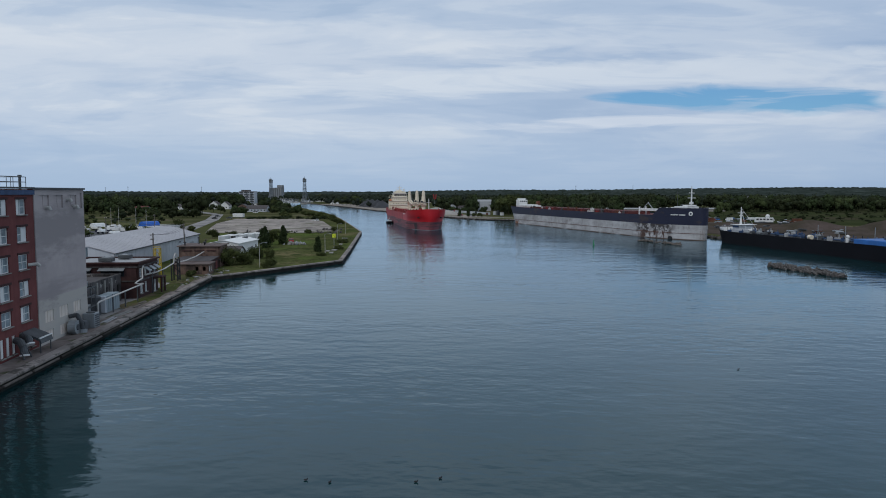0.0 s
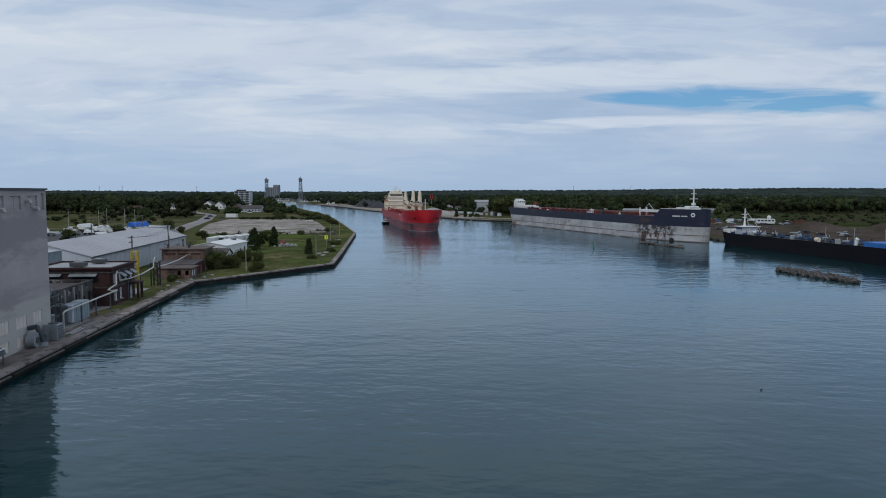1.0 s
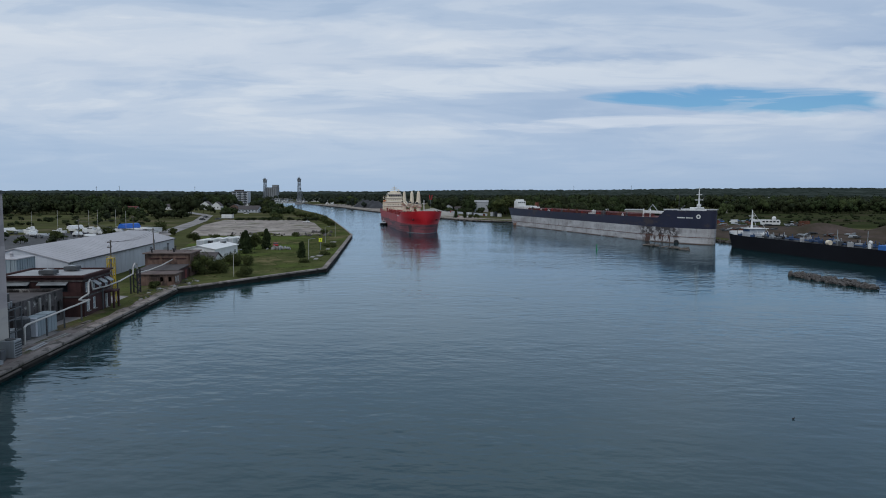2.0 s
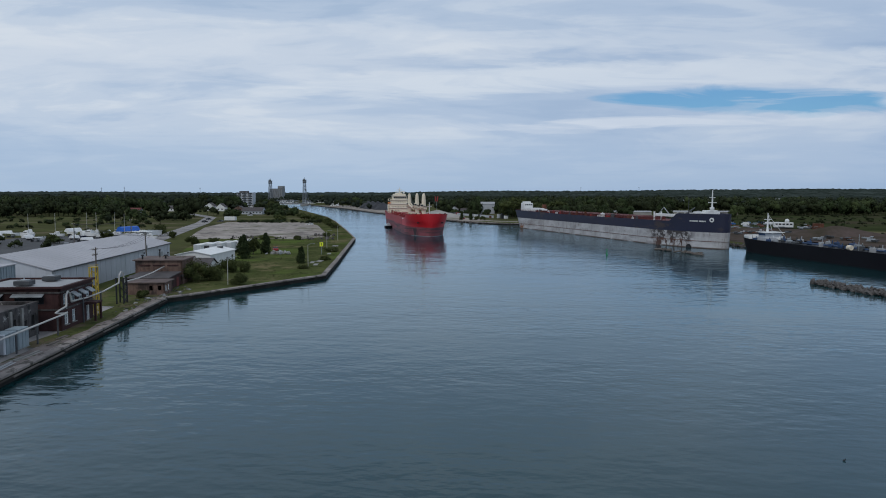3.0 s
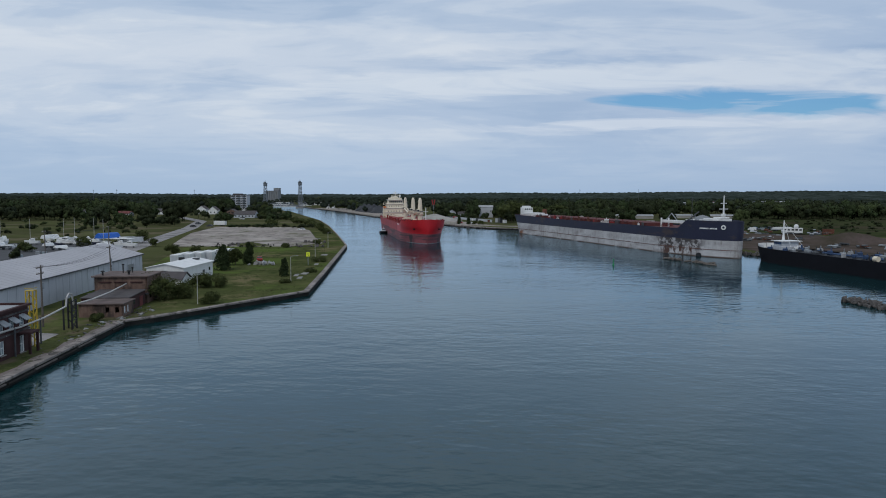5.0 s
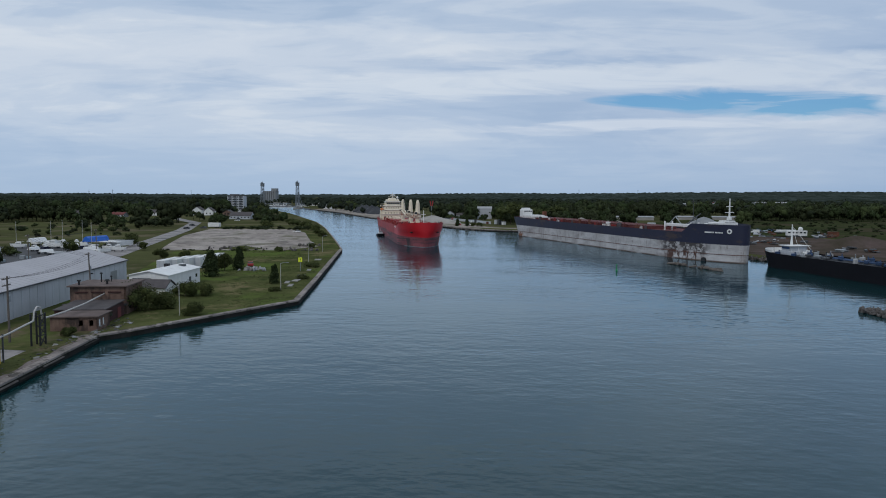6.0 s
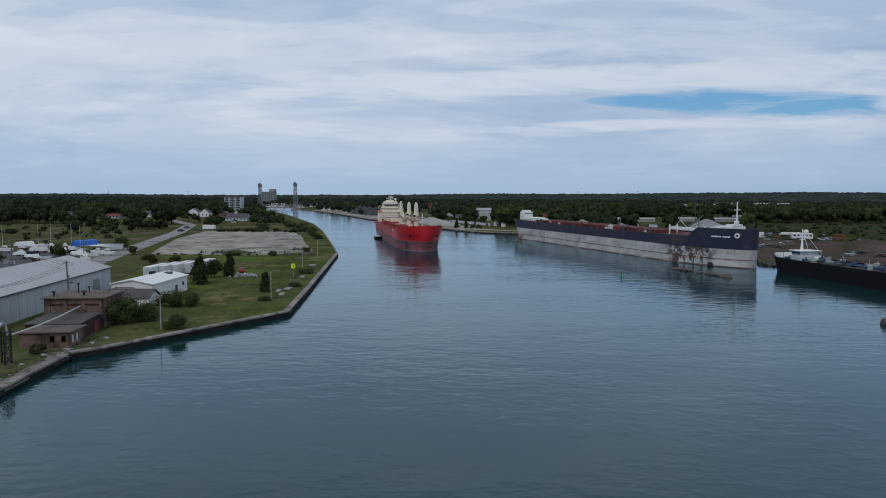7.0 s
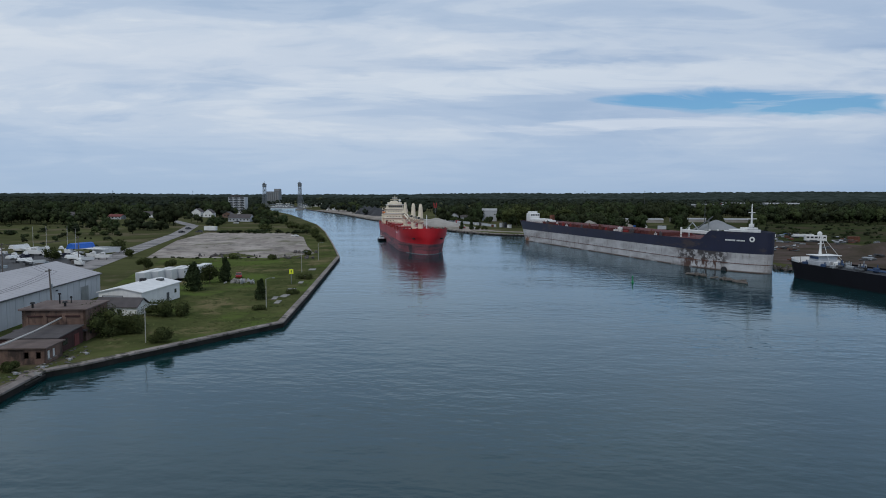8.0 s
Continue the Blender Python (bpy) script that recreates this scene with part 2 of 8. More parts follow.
M["timber"] = mat("timber", (0.14, 0.12, 0.105), 0.9, var=0.4, scale=0.8, fine=5)
M["brick_red"] = mat("brick_red", (0.172, 0.054, 0.050), 0.9, var=0.3, scale=0.4, fine=5.0, streak=0.3)
M["brick_dark"] = mat("brick_dark", (0.062, 0.029, 0.028), 0.9, var=0.4, scale=0.5, fine=5.0, streak=0.4)
M["brick_tan"] = mat("brick_tan", (0.195, 0.125, 0.098), 0.9, var=0.4, scale=0.5, fine=5.0, streak=0.5)
M["render_grey"] = mat("render_grey", (0.43, 0.375, 0.365), 0.9, var=0.16, scale=0.14, fine=0.7, streak=0.06)
M["conc_dark"] = mat("conc_dark", (0.095, 0.086, 0.084), 0.9, var=0.45, scale=0.4, fine=2.5, streak=0.7)
M["roof_grey"] = mat("roof_grey", (0.39, 0.378, 0.39), 0.6, var=0.12, scale=0.1, fine=1.0, streak=0.1, spec=0.4)
M["roof_light"] = mat("roof_light", (0.34, 0.345, 0.35), 0.8, var=0.2, scale=0.2, fine=2.0)
M["roof_brown"] = mat("roof_brown", (0.14, 0.105, 0.094), 0.9, var=0.35, scale=0.4, fine=3.0)
M["roof_dark"] = mat("roof_dark", (0.085, 0.075, 0.075), 0.85, var=0.3, scale=0.5, fine=3.0)
M["siding"] = mat("siding", (0.47, 0.49, 0.52), 0.6, var=0.1, scale=0.2, fine=2.0, streak=0.2)
M["white"] = mat("white", (0.72, 0.72, 0.70), 0.6, var=0.12, scale=0.5, fine=3.0, streak=0.15)
M["cream"] = mat("cream", (0.74, 0.65, 0.50), 0.55, var=0.12, scale=0.3, fine=2.0, streak=0.25)
M["glass"] = mat("glass", (0.03, 0.035, 0.04), 0.12, var=0.3, scale=0.5, bump=0.0, spec=0.6)
M["pane_pale"] = mat("pane_pale", (0.24, 0.29, 0.31), 0.25, var=0.4, scale=0.9, fine=3, bump=0.0, spec=0.5)
M["black"] = mat("black", (0.02, 0.02, 0.022), 0.6, var=0.3, scale=0.3, fine=2.0)
M["hull_black"] = mat("hull_black", (0.007, 0.007, 0.010), 0.6, var=0.35, scale=0.1, fine=1.0, streak=0.2, spec=0.1)
M["metal"] = mat("metal", (0.32, 0.34, 0.35), 0.5, 0.4, var=0.25, scale=0.5, fine=4.0, streak=0.4)
M["metal_dark"] = mat("metal_dark", (0.09, 0.095, 0.10), 0.6, 0.3, var=0.35, scale=0.6, fine=4.0)
M["pale_blue"] = mat("pale_blue", (0.28, 0.335, 0.36), 0.55, 0.1, var=0.15, scale=0.5, fine=3.0, streak=0.4)
M["pipe_white"] = mat("pipe_white", (0.48, 0.46, 0.43), 0.5, 0.1, var=0.2, scale=0.5, fine=3.0)
M["yellow"] = mat("yellow", (0.50, 0.35, 0.04), 0.6, var=0.2, scale=0.8, fine=4.0)
M["sign_yellow"] = mat("sign_yellow", (0.80, 0.85, 0.05), 0.5, var=0.05, bump=0.0)
M["red_bright"] = mat("red_bright", (0.52, 0.012, 0.02), 0.42, var=0.15, scale=0.12, fine=1.0, streak=0.15, spec=0.4)
M["red_hull"] = mat("red_hull", (0.40, 0.045, 0.05), 0.55, var=0.25, scale=0.12, fine=1.0, streak=0.3)
M["red_dull"] = mat("red_dull", (0.26, 0.075, 0.088), 0.65, var=0.4, scale=0.1, fine=0.8, streak=0.65)
M["red_deck"] = mat("red_deck", (0.26, 0.03, 0.03), 0.7, var=0.3, scale=0.2, fine=1.5)
M["deck_rust"] = mat("deck_rust", (0.12, 0.032, 0.03), 0.8, var=0.4, scale=0.15, fine=1.5)
M["navy"] = mat("navy", (0.0144, 0.0166, 0.0418), 0.5, var=0.25, scale=0.1, fine=1.0, streak=0.2, spec=0.4)
M["hull_grey"] = mat("hull_grey", (0.40, 0.39, 0.39), 0.7, var=0.3, scale=0.12, fine=0.8, streak=0.38, dark=(0.28, 0.26, 0.255))
stain(M["hull_grey"], (0.15, 0.125, 0.11), 1.0, (0.9, 0.9, 0.16), 0.54, 0.72, (-200, 5, 1), (0, 7.2, 0.5))
stain(M["hull_grey"], (0.50, 0.49, 0.49), 1.0, (0.10, 0.10, 0.25), 0.40, 0.66, (-200, 5, 1), (0.5, 7.2, 0.5))
stain(M["hull_grey"], (0.060, 0.052, 0.052), 1.0, (0.34, 0.34, 0.5), 0.44, 0.54, (-38, -9, 6), (2.2, 8.6, 1.2))
stain(M["hull_grey"], (0.085, 0.045, 0.035), 1.0, (0.6, 0.6, 0.25), 0.46, 0.58, (-36, -12, 5), (-1, 4.8, 1.4))
stain(M["hull_grey"], (0.22, 0.08, 0.03), 1.0, (0.4, 0.4, 0.3), 0.46, 0.58, (-181, -170, 2), (-1, 3.6, 1.0))
stain(M["hull_grey"], (0.10, 0.065, 0.05), 1.0, (0.12, 0.12, 0.5), 0.36, 0.52, (-200, 5, 1), (-1.5, 1.1, 0.5))
stain(M["grass"], (0.145, 0.125, 0.065), 0.06, (1, 1, 1), 0.52, 0.64, (-500, 900, 1), (-50, 50, 1))
stain(M["grass"], (0.045, 0.058, 0.022), 0.22, (1, 1, 1), 0.54, 0.64, (-500, 900, 1), (-50, 50, 1))
stain(M["land"], (0.12, 0.105, 0.065), 0.03, (1, 1, 1), 0.52, 0.62, (-500, 4900, 1), (-50, 50, 1))
M["apron"] = mat("apron", (0.20, 0.166, 0.152), 0.93, var=0.5, scale=0.3, fine=2.0, bump=0.5, spec=0.1)
stain(M["field"], (0.060, 0.050, 0.034), 1.0, (0.02, 0.05, 1), 0.50, 0.62, (-900, 4000, 1), (-50, 50, 1))
stain(M["field"], (0.022, 0.030, 0.014), 1.0, (0.05, 0.10, 1), 0.52, 0.62, (-900, 4000, 1), (-50, 50, 1))
stain(M["apron"], (0.06, 0.065, 0.03), 1.0, (0.35, 0.35, 1), 0.52, 0.62, (-400, 400, 1), (-10, 10, 1))
stain(M["grass"], (0.125, 0.10, 0.065), 1.0, (0.16, 0.12, 1), 0.46, 0.62, (100, 176, 10), (-10, 10, 1))
stain(M["grass"], (0.085, 0.115, 0.032), 1.0, (0.04, 0.03, 1), 0.48, 0.60, (150, 420, 10), (-10, 10, 1))
stain(M["render_grey"], (0.32, 0.282, 0.275), 1.0, (0.03, 0.03, 0.30), 0.48, 0.66, (-5, 40, 1), (0.5, 21.5, 0.3))
stain(M["render_grey"], (0.44, 0.405, 0.365), 1.0, (0.2, 0.2, 0.2), 0.15, 0.35, (-5, 40, 1), (0.8, 7.4, 0.15))
stain(M["brick_tan"], (0.055, 0.040, 0.034), 1.0, (0.35, 0.35, 0.22), 0.50, 0.66, (-5, 40, 1), (0.8, 8, 0.3))
stain(M["conc_dark"], (0.028, 0.027, 0.026), 1.0, (0.5, 0.5, 0.3), 0.47, 0.60, (-5, 40, 1), (0.8, 8, 0.3))
stain(M["conc_dark"], (0.34, 0.33, 0.31), 1.0, (0.4, 0.4, 0.5), 0.58, 0.66, (-5, 40, 1), (0.8, 8, 0.3))
stain(M["navy"], (0.05, 0.035, 0.035), 1.0, (0.3, 0.09, 0.3), 0.55, 0.68, (-200, 2, 1), (6.5, 16, 0.4))
stain(M["gravel"], (0.12, 0.108, 0.10), 0.09, (1.0, 0.7, 1), 0.54, 0.68, (-500, 4900, 1), (-50, 50, 1))
stain(M["gravel"], (0.085, 0.088, 0.04), 0.16, (1, 1, 1), 0.60, 0.70, (-500, 4900, 1), (-50, 50, 1))
stain(M["quay_top"], (0.07, 0.062, 0.052), 0.5, (1, 1, 1), 0.48, 0.62, (-500, 900, 1), (-50, 50, 1))
stain(M["asphalt"], (0.09, 0.088, 0.082), 0.15, (1, 1, 1), 0.48, 0.64, (-500, 900, 1), (-50, 50, 1))
stain(M["gravel"], (0.14, 0.135, 0.09), 1.0, (0.06, 0.045, 1), 0.54, 0.66, (-100, 2000, 1), (-10, 10, 1))
stain(M["gravel"], (0.20, 0.17, 0.15), 1.0, (0.16, 0.12, 1), 0.50, 0.64, (-100, 2000, 1), (-10, 10, 1))
stain(M["red_hull"], (0.12, 0.03, 0.032), 1.0, (0.4, 0.25, 0.12), 0.54, 0.68, (-200, 5, 1), (0.4, 9.5, 0.4))
stain(M["red_dull"], (0.07, 0.045, 0.05), 1.0, (0.05, 0.05, 0.9), 0.48, 0.60, (-200, 5, 1), (0.4, 5.2, 0.4))
stain(M["render_grey"], (0.30, 0.265, 0.26), 1.0, (0.05, 0.05, 0.16), 0.46, 0.56, (-5, 40, 0.1), (5.0, 20, 1.5))
stain(M["render_grey"], (0.42, 0.40, 0.37), 1.0, (0.08, 0.08, 0.3), 0.40, 0.60, (-5, 40, 0.1), (1.0, 6.5, 1.0))
stain(M["red_dull"], (0.05, 0.035, 0.04), 1.0, (0.3, 0.5, 0.1), 0.38, 0.52, (-13, -8, 1.2), (-1, 4.6, 0.6))
M["block_pale"] = mat("block_pale", (0.66, 0.58, 0.51), 0.9, var=0.15, scale=0.6, fine=3.0)
M["rust"] = mat("rust", (0.15, 0.06, 0.038), 0.9, var=0.5, scale=0.4, fine=3.0, streak=0.4)
M["pipe_blue"] = mat("pipe_blue", (0.035, 0.07, 0.15), 0.6, var=0.4, scale=0.4, fine=2.0, streak=0.4)
M["foam"] = mat("foam", (0.24, 0.27, 0.28), 0.7, var=0.3, scale=0.6, fine=3.0)
M["blue_paint"] = mat("blue_paint", (0.03, 0.14, 0.42), 0.5, var=0.2, scale=0.3, fine=2.0, streak=0.2)
M["tarp_blue"] = mat("tarp_blue", (0.02, 0.12, 0.48), 0.5, var=0.2, scale=0.6, fine=2.0)
M["rock"] = mat("rock", (0.185, 0.168, 0.158), 0.9, var=0.45, scale=0.5, fine=3.0, bump=0.6, bump_dist=0.1, island=0.7)
M["coal"] = mat("coal", (0.05, 0.052, 0.058), 0.9, var=0.3, scale=0.1, fine=1.0, bump=0.5, bump_dist=0.3)
M["stone_heap"] = mat("stone_heap", (0.33, 0.31, 0.28), 0.95, var=0.3, scale=0.1, fine=1.0, bump=0.5, bump_dist=0.3)
M["bark"] = mat("bark", (0.09, 0.07, 0.05), 0.95, var=0.3, scale=2.0, fine=8.0)
M["leaf"] = mat("leaf", (0.082, 0.098, 0.036), 0.85, var=0.35, scale=0.25, fine=2.0, bump=0.0, island=0.7, spec=0.05)
M["leaf_dark"] = mat("leaf_dark", (0.040, 0.050, 0.024), 0.85, var=0.45, scale=0.05, fine=2.0, bump=0.0, island=0.45, spec=0.05)
M["leaf_mid"] = mat("leaf_mid", (0.044, 0.062, 0.026), 0.85, var=0.4, scale=0.05, fine=2.0, bump=0.0, island=0.45, spec=0.05)
M["woods"] = mat("woods", (0.040, 0.050, 0.036), 0.95, var=0.4, scale=0.01, fine=0.3, bump=0.9, bump_dist=1.0, island=0.5, spec=0.0)
# distance haze painted into the base colour: paler and bluer than woods
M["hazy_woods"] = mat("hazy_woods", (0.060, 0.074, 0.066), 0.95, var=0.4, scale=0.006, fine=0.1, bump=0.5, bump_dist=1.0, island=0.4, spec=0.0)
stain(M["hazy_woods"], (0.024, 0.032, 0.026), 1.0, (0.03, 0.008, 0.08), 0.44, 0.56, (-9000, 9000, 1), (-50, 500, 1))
stain(M["leaf_dark"], (0.054, 0.070, 0.028), 1.0, (0.018, 0.018, 0.02), 0.52, 0.62, (-9000, 9000, 1), (-50, 500, 1))
stain(M["leaf_dark"], (0.020, 0.026, 0.015), 1.0, (0.05, 0.05, 0.06), 0.55, 0.66, (-9000, 9000, 1), (-50, 500, 1))
stain(M["woods"], (0.026, 0.033, 0.026), 1.0, (0.008, 0.006, 0.01), 0.50, 0.60, (-9000, 9000, 1), (-50, 500, 1))
stain(M["woods"], (0.085, 0.095, 0.055), 1.0, (0.012, 0.006, 0.01), 0.62, 0.70, (-9000, 9000, 1), (-50, 500, 1))
M["orange"] = mat("orange", (0.55, 0.16, 0.03), 0.5, var=0.15)
M["green_paint"] = mat("green_paint", (0.03, 0.25, 0.10), 0.5, var=0.15)
M["bridge_steel"] = mat("bridge_steel", (0.17, 0.19, 0.21), 0.7, 0.1, var=0.2, scale=0.3)
M["red_paint"] = mat("red_paint", (0.30, 0.03, 0.03), 0.55, var=0.15)
M["grain_grey"] = mat("grain_grey", (0.24, 0.25, 0.26), 0.9, var=0.15, scale=0.05, fine=0.5, streak=0.3)


# ---- mesh helpers ----
def mesh_of(name, bm, material):
    me = bpy.data.meshes.new(name)
    bm.to_mesh(me)
    bm.free()
    me.materials.append(M[material])
    return me


def part(name, bm, material, parent, label=""):
    ob = new(name, mesh_of(name, bm, material))
    ob.parent = parent
    return tagged(ob, label)


def thing(name, m, label, category, group="", kind=""):
    ob = new(name)
    ob.matrix_basis = m
    return tagged(ob, label, category, group, kind)


def solo(name, bm, material, m, label, category, group="", kind=""):
    ob = new(name, mesh_of(name, bm, material))
    ob.matrix_basis = m
    return tagged(ob, label, category, group, kind)


def box(bm, c, size, rz=0.0, bevel=0.0, rx=0.0, ry=0.0):
    m = pose(*c, rx, ry, rz) @ Matrix.Diagonal((*size, 1))
    r = bmesh.ops.create_cube(bm, size=1.0, matrix=m)
    if bevel:
        es = list({e for v in r["verts"] for e in v.link_edges})
        bmesh.ops.bevel(bm, geom=es, offset=bevel, segments=1, affect="EDGES")
    return bm


def boxes(rows):
    bm = bmesh.new()
    for r in rows:
        box(bm, *r)
    return bm


def tube(bm, a, b, r0, r1=None, n=8):
    a, b = Vector(a), Vector(b)
    r1 = r0 if r1 is None else r1
    d = b - a
    m = Matrix.Translation((a + b) / 2) @ d.to_track_quat("Z", "Y").to_matrix().to_4x4()
    bmesh.ops.create_cone(bm, cap_ends=True, segments=n, radius1=r0, radius2=r1, depth=d.length, matrix=m)
    return bm


def tubes(rows, n=8):
    bm = bmesh.new()
    for a, b, *r in rows:
        tube(bm, a, b, *r, n=n)
    return bm


def bent(points, r, n=8):
    """A pipe along points with round joints."""
    bm = bmesh.new()
    for a, b in zip(points, points[1:]):
        tube(bm, a, b, r, n=n)
    for p in points[1:-1]:
        bmesh.ops.create_icosphere(bm, subdivisions=1, radius=r * 1.04, matrix=Matrix.Translation(p))
    return bm


def prism(bm, poly, z0, z1):
    """An upright prism over a plan outline, of any shape."""
    from mathutils import geometry
    tris = geometry.tessellate_polygon([[Vector((x, y, 0)) for x, y in poly]])
    lo = [bm.verts.new((x, y, z0)) for x, y in poly]
    hi = [bm.verts.new((x, y, z1)) for x, y in poly]
    for t in tris:
        bm.faces.new([hi[i] for i in t])
        bm.faces.new([lo[i] for i in reversed(t)])
    k = len(poly)
    for i in range(k):
        j = (i + 1) % k
        bm.faces.new((lo[i], lo[j], hi[j], hi[i]))
    bmesh.ops.recalc_face_normals(bm, faces=bm.faces)
    return bm


def extrude_profile(prof, x0, x1):
    """A prism whose outline lies in the y-z plane, from x0 to x1."""
    bm = bmesh.new()
    a = [bm.verts.new((x0, y, z)) for y, z in prof]
    b = [bm.verts.new((x1, y, z)) for y, z in prof]
    bm.faces.new(a)
    bm.faces.new(list(reversed(b)))
    k = len(prof)
    for i in range(k):
        j = (i + 1) % k
        bm.faces.new((a[j], a[i], b[i], b[j]))
    bmesh.ops.recalc_face_normals(bm, faces=bm.faces)
    return bm


def wall(length, z0, z1, thick, openings):
    """An upright wall along x with openings (x0, x1, za, zb) cut through; its outer face lies at y = 0, the inside at +y."""
    xs = sorted({0.0, length, *[o[0] for o in openings], *[o[1] for o in openings]})
    zs = sorted({z0, z1, *[o[2] for o in openings], *[o[3] for o in openings]})
    solid = {}
    for i in range(len(xs) - 1):
        for j in range(len(zs) - 1):
            cx, cz = (xs[i] + xs[i + 1]) / 2, (zs[j] + zs[j + 1]) / 2
            solid[i, j] = not any(o[0] < cx < o[1] and o[2] < cz < o[3] for o in openings)
    bm = bmesh.new()

    def quad(*p):
        bm.faces.new([bm.verts.new(q) for q in p])

    for (i, j), s in solid.items():
        if not s:
            continue
        a, b, c, d = xs[i], xs[i + 1], zs[j], zs[j + 1]
        quad((a, 0, c), (b, 0, c), (b, 0, d), (a, 0, d))
        quad((b, thick, c), (a, thick, c), (a, thick, d), (b, thick, d))
        if not solid.get((i - 1, j)):
            quad((a, thick, c), (a, 0, c), (a, 0, d), (a, thick, d))
        if not solid.get((i + 1, j)):
            quad((b, 0, c), (b, thick, c), (b, thick, d), (b, 0, d))
        if not solid.get((i, j - 1)):
            quad((a, thick, c), (b, thick, c), (b, 0, c), (a, 0, c))
        if not solid.get((i, j + 1)):
            quad((a, 0, d), (b, 0, d), (b, thick, d), (a, thick, d))
    bmesh.ops.remove_doubles(bm, verts=bm.verts, dist=0.0005)
    return bm


# ---- plan ----
G = 1.5  # level of the quay and yards
WL = 0.48  # water level
QR = 8.0  # turn of the long quay


def Q(s, d, z=G):
    """A place s metres along the long quay and d metres in from its edge."""
    return (-48.9 - 0.139 * s - 0.990 * d, 71.8 + 0.990 * s - 0.139 * d, z)


def at_quay(s, d, z=G, turn=0.0):
    """Pose with x along the quay (away from the start), y inland."""
    return pose(*Q(s, d, z), rz=90 + QR + turn)

# ---- ground and water ----
EDGE_LEFT = [(-30, -300), (-48.9, 71.8), (-61.6, 162.0), (-58.4, 166.4), (-38.8, 202.0), (-43.3, 239.2), (-57.0, 345.5), (-74, 413), (-105, 532),
             (-135, 635), (-232, 905), (-315, 1100), (-430, 1400)]
EDGE_RIGHT = [(-365, 1420), (-265, 1150), (-187, 973), (-112, 770), (-20, 562), (0, 530), (17, 517), (44, 512), (60, 470), (84, 405), (107, 345),
              (108, 322), (120, 312), (132, 250), (143, 190), (165, 60), (190, -300)]


def build_ground():
    far = 4800
    bm = prism(bmesh.new(), EDGE_LEFT + [(-420, 1410), *EDGE_RIGHT[:1]] + EDGE_RIGHT[1:] + [(far, -300), (far, far), (-far, far), (-far, -300)], -6, G)
    solo("ground", bm, "land", pose(0, 0, 0), "flat grassy and wooded land around the harbour", "ground", kind="structure")
    bm = bmesh.new()
    bm.faces.new([bm.verts.new(p) for p in ((-far, -1500, 0), (far, -1500, 0), (far, far, 0), (-far, far, 0))])
    solo("water", bm, "water", pose(0, 0, WL), "calm blue-green harbour water with small ripples", "water", kind="structure")


def sheet(name, poly, material, label, category, dz=0.04):
    bm = prism(bmesh.new(), poly, G - 0.1, G + dz)
    return solo(name, bm, material, pose(0, 0, 0), label, category, kind="structure")


def q2(*rows):
    return [Q(s, d)[:2] for s, d in rows]


def ribbon(points, width):
    left, right = [], []
    for i, p in enumerate(points):
        a = Vector(points[max(i - 1, 0)])
        b = Vector(points[min(i + 1, len(points) - 1)])
        t = (b - a).normalized()
        n = Vector((-t.y, t.x)) * width / 2
        left.append(tuple(Vector(p) + n))
        right.append(tuple(Vector(p) - n))
    return left + right[::-1]


build_ground()
sheet("yard", q2((-120, 0.9), (58, 0.9), (58, 4.5), (80, 6), (84, 22), (175, 24), (175, 30), (60, 60), (-120, 60)), "asphalt", "worn grey paved yard of the mill", "yard")
sheet("lawn", [*q2((46, 1.4), (90.5, 1.4)), (-57.6, 168), (-39.9, 202.4), (-44.4, 239.2), (-58.1, 345.5), (-75, 413), (-104, 520), (-108, 470), (-76, 356), (-86, 338), (-123, 333),
                    (-110, 285), *q2((175, 24), (84, 22), (80, 6), (70, 6.0), (57, 5.0), (46, 6.6))], "grass", "rough green grass on the quayside point", "grass", 0.06)
sheet("quay_apron", q2((-120, 0.85), (93, 0.85), (91, 2.8), (86, 1.6), (82, 2.1), (77, 1.5), (73, 2.4), (68, 1.6), (63, 2.3), (58, 1.7), (53, 2.2), (48, 3.6), (-120, 3.9)), "apron", "broken brown pavement along the quay edge", "pavement", 0.085)
sheet("gravel_lot", [(-70, 357), (-84, 400), (-104, 470), (-124, 509), (-176, 505), (-162, 430), (-146, 379), (-130, 331), (-80, 336)], "gravel", "bare pale gravel lot", "lot", 0.08)
ROAD = [(-104, 232), (-118, 262), (-131, 286), (-155, 372), (-187, 488), (-225, 600), (-300, 720), (-330, 790)]
sheet("road", ribbon(ROAD, 9), "asphalt", "grey asphalt road", "road", 0.07)
sheet("boatyard", [(-120, 262), (-150, 340), (-205, 345), (-215, 262), (-140, 225)], "dark_asphalt", "dark paved boat storage yard", "yard", 0.05)
sheet("shipyard", [(112, 340), (122, 312), (136, 250), (150, 170), (230, 170), (215, 330), (190, 470), (120, 480), (95, 420)], "dirt", "brown dirt of the scrapyard", "yard", 0.05)
sheet("canal_dock", [(-262, 1150), (-184, 974), (-109, 771), (-17, 564), (3, 532), (18, 519), (40, 516), (52, 530), (10, 560), (-60, 760), (-120, 990), (-215, 1170)], "gravel", "pale paved canal dock", "dock", 0.045)
sheet("bank_grass", [(-8, 556), (5, 534), (19, 521), (42, 518), (46, 524), (8, 548)], "grass", "green grass strip above the canal wall", "grass", 0.07)
sheet("field", [(170, 470), (214, 440), (420, 380), (1100, 640), (700, 1160), (250, 800), (130, 640)], "field", "green overgrown field", "field", 0.05)


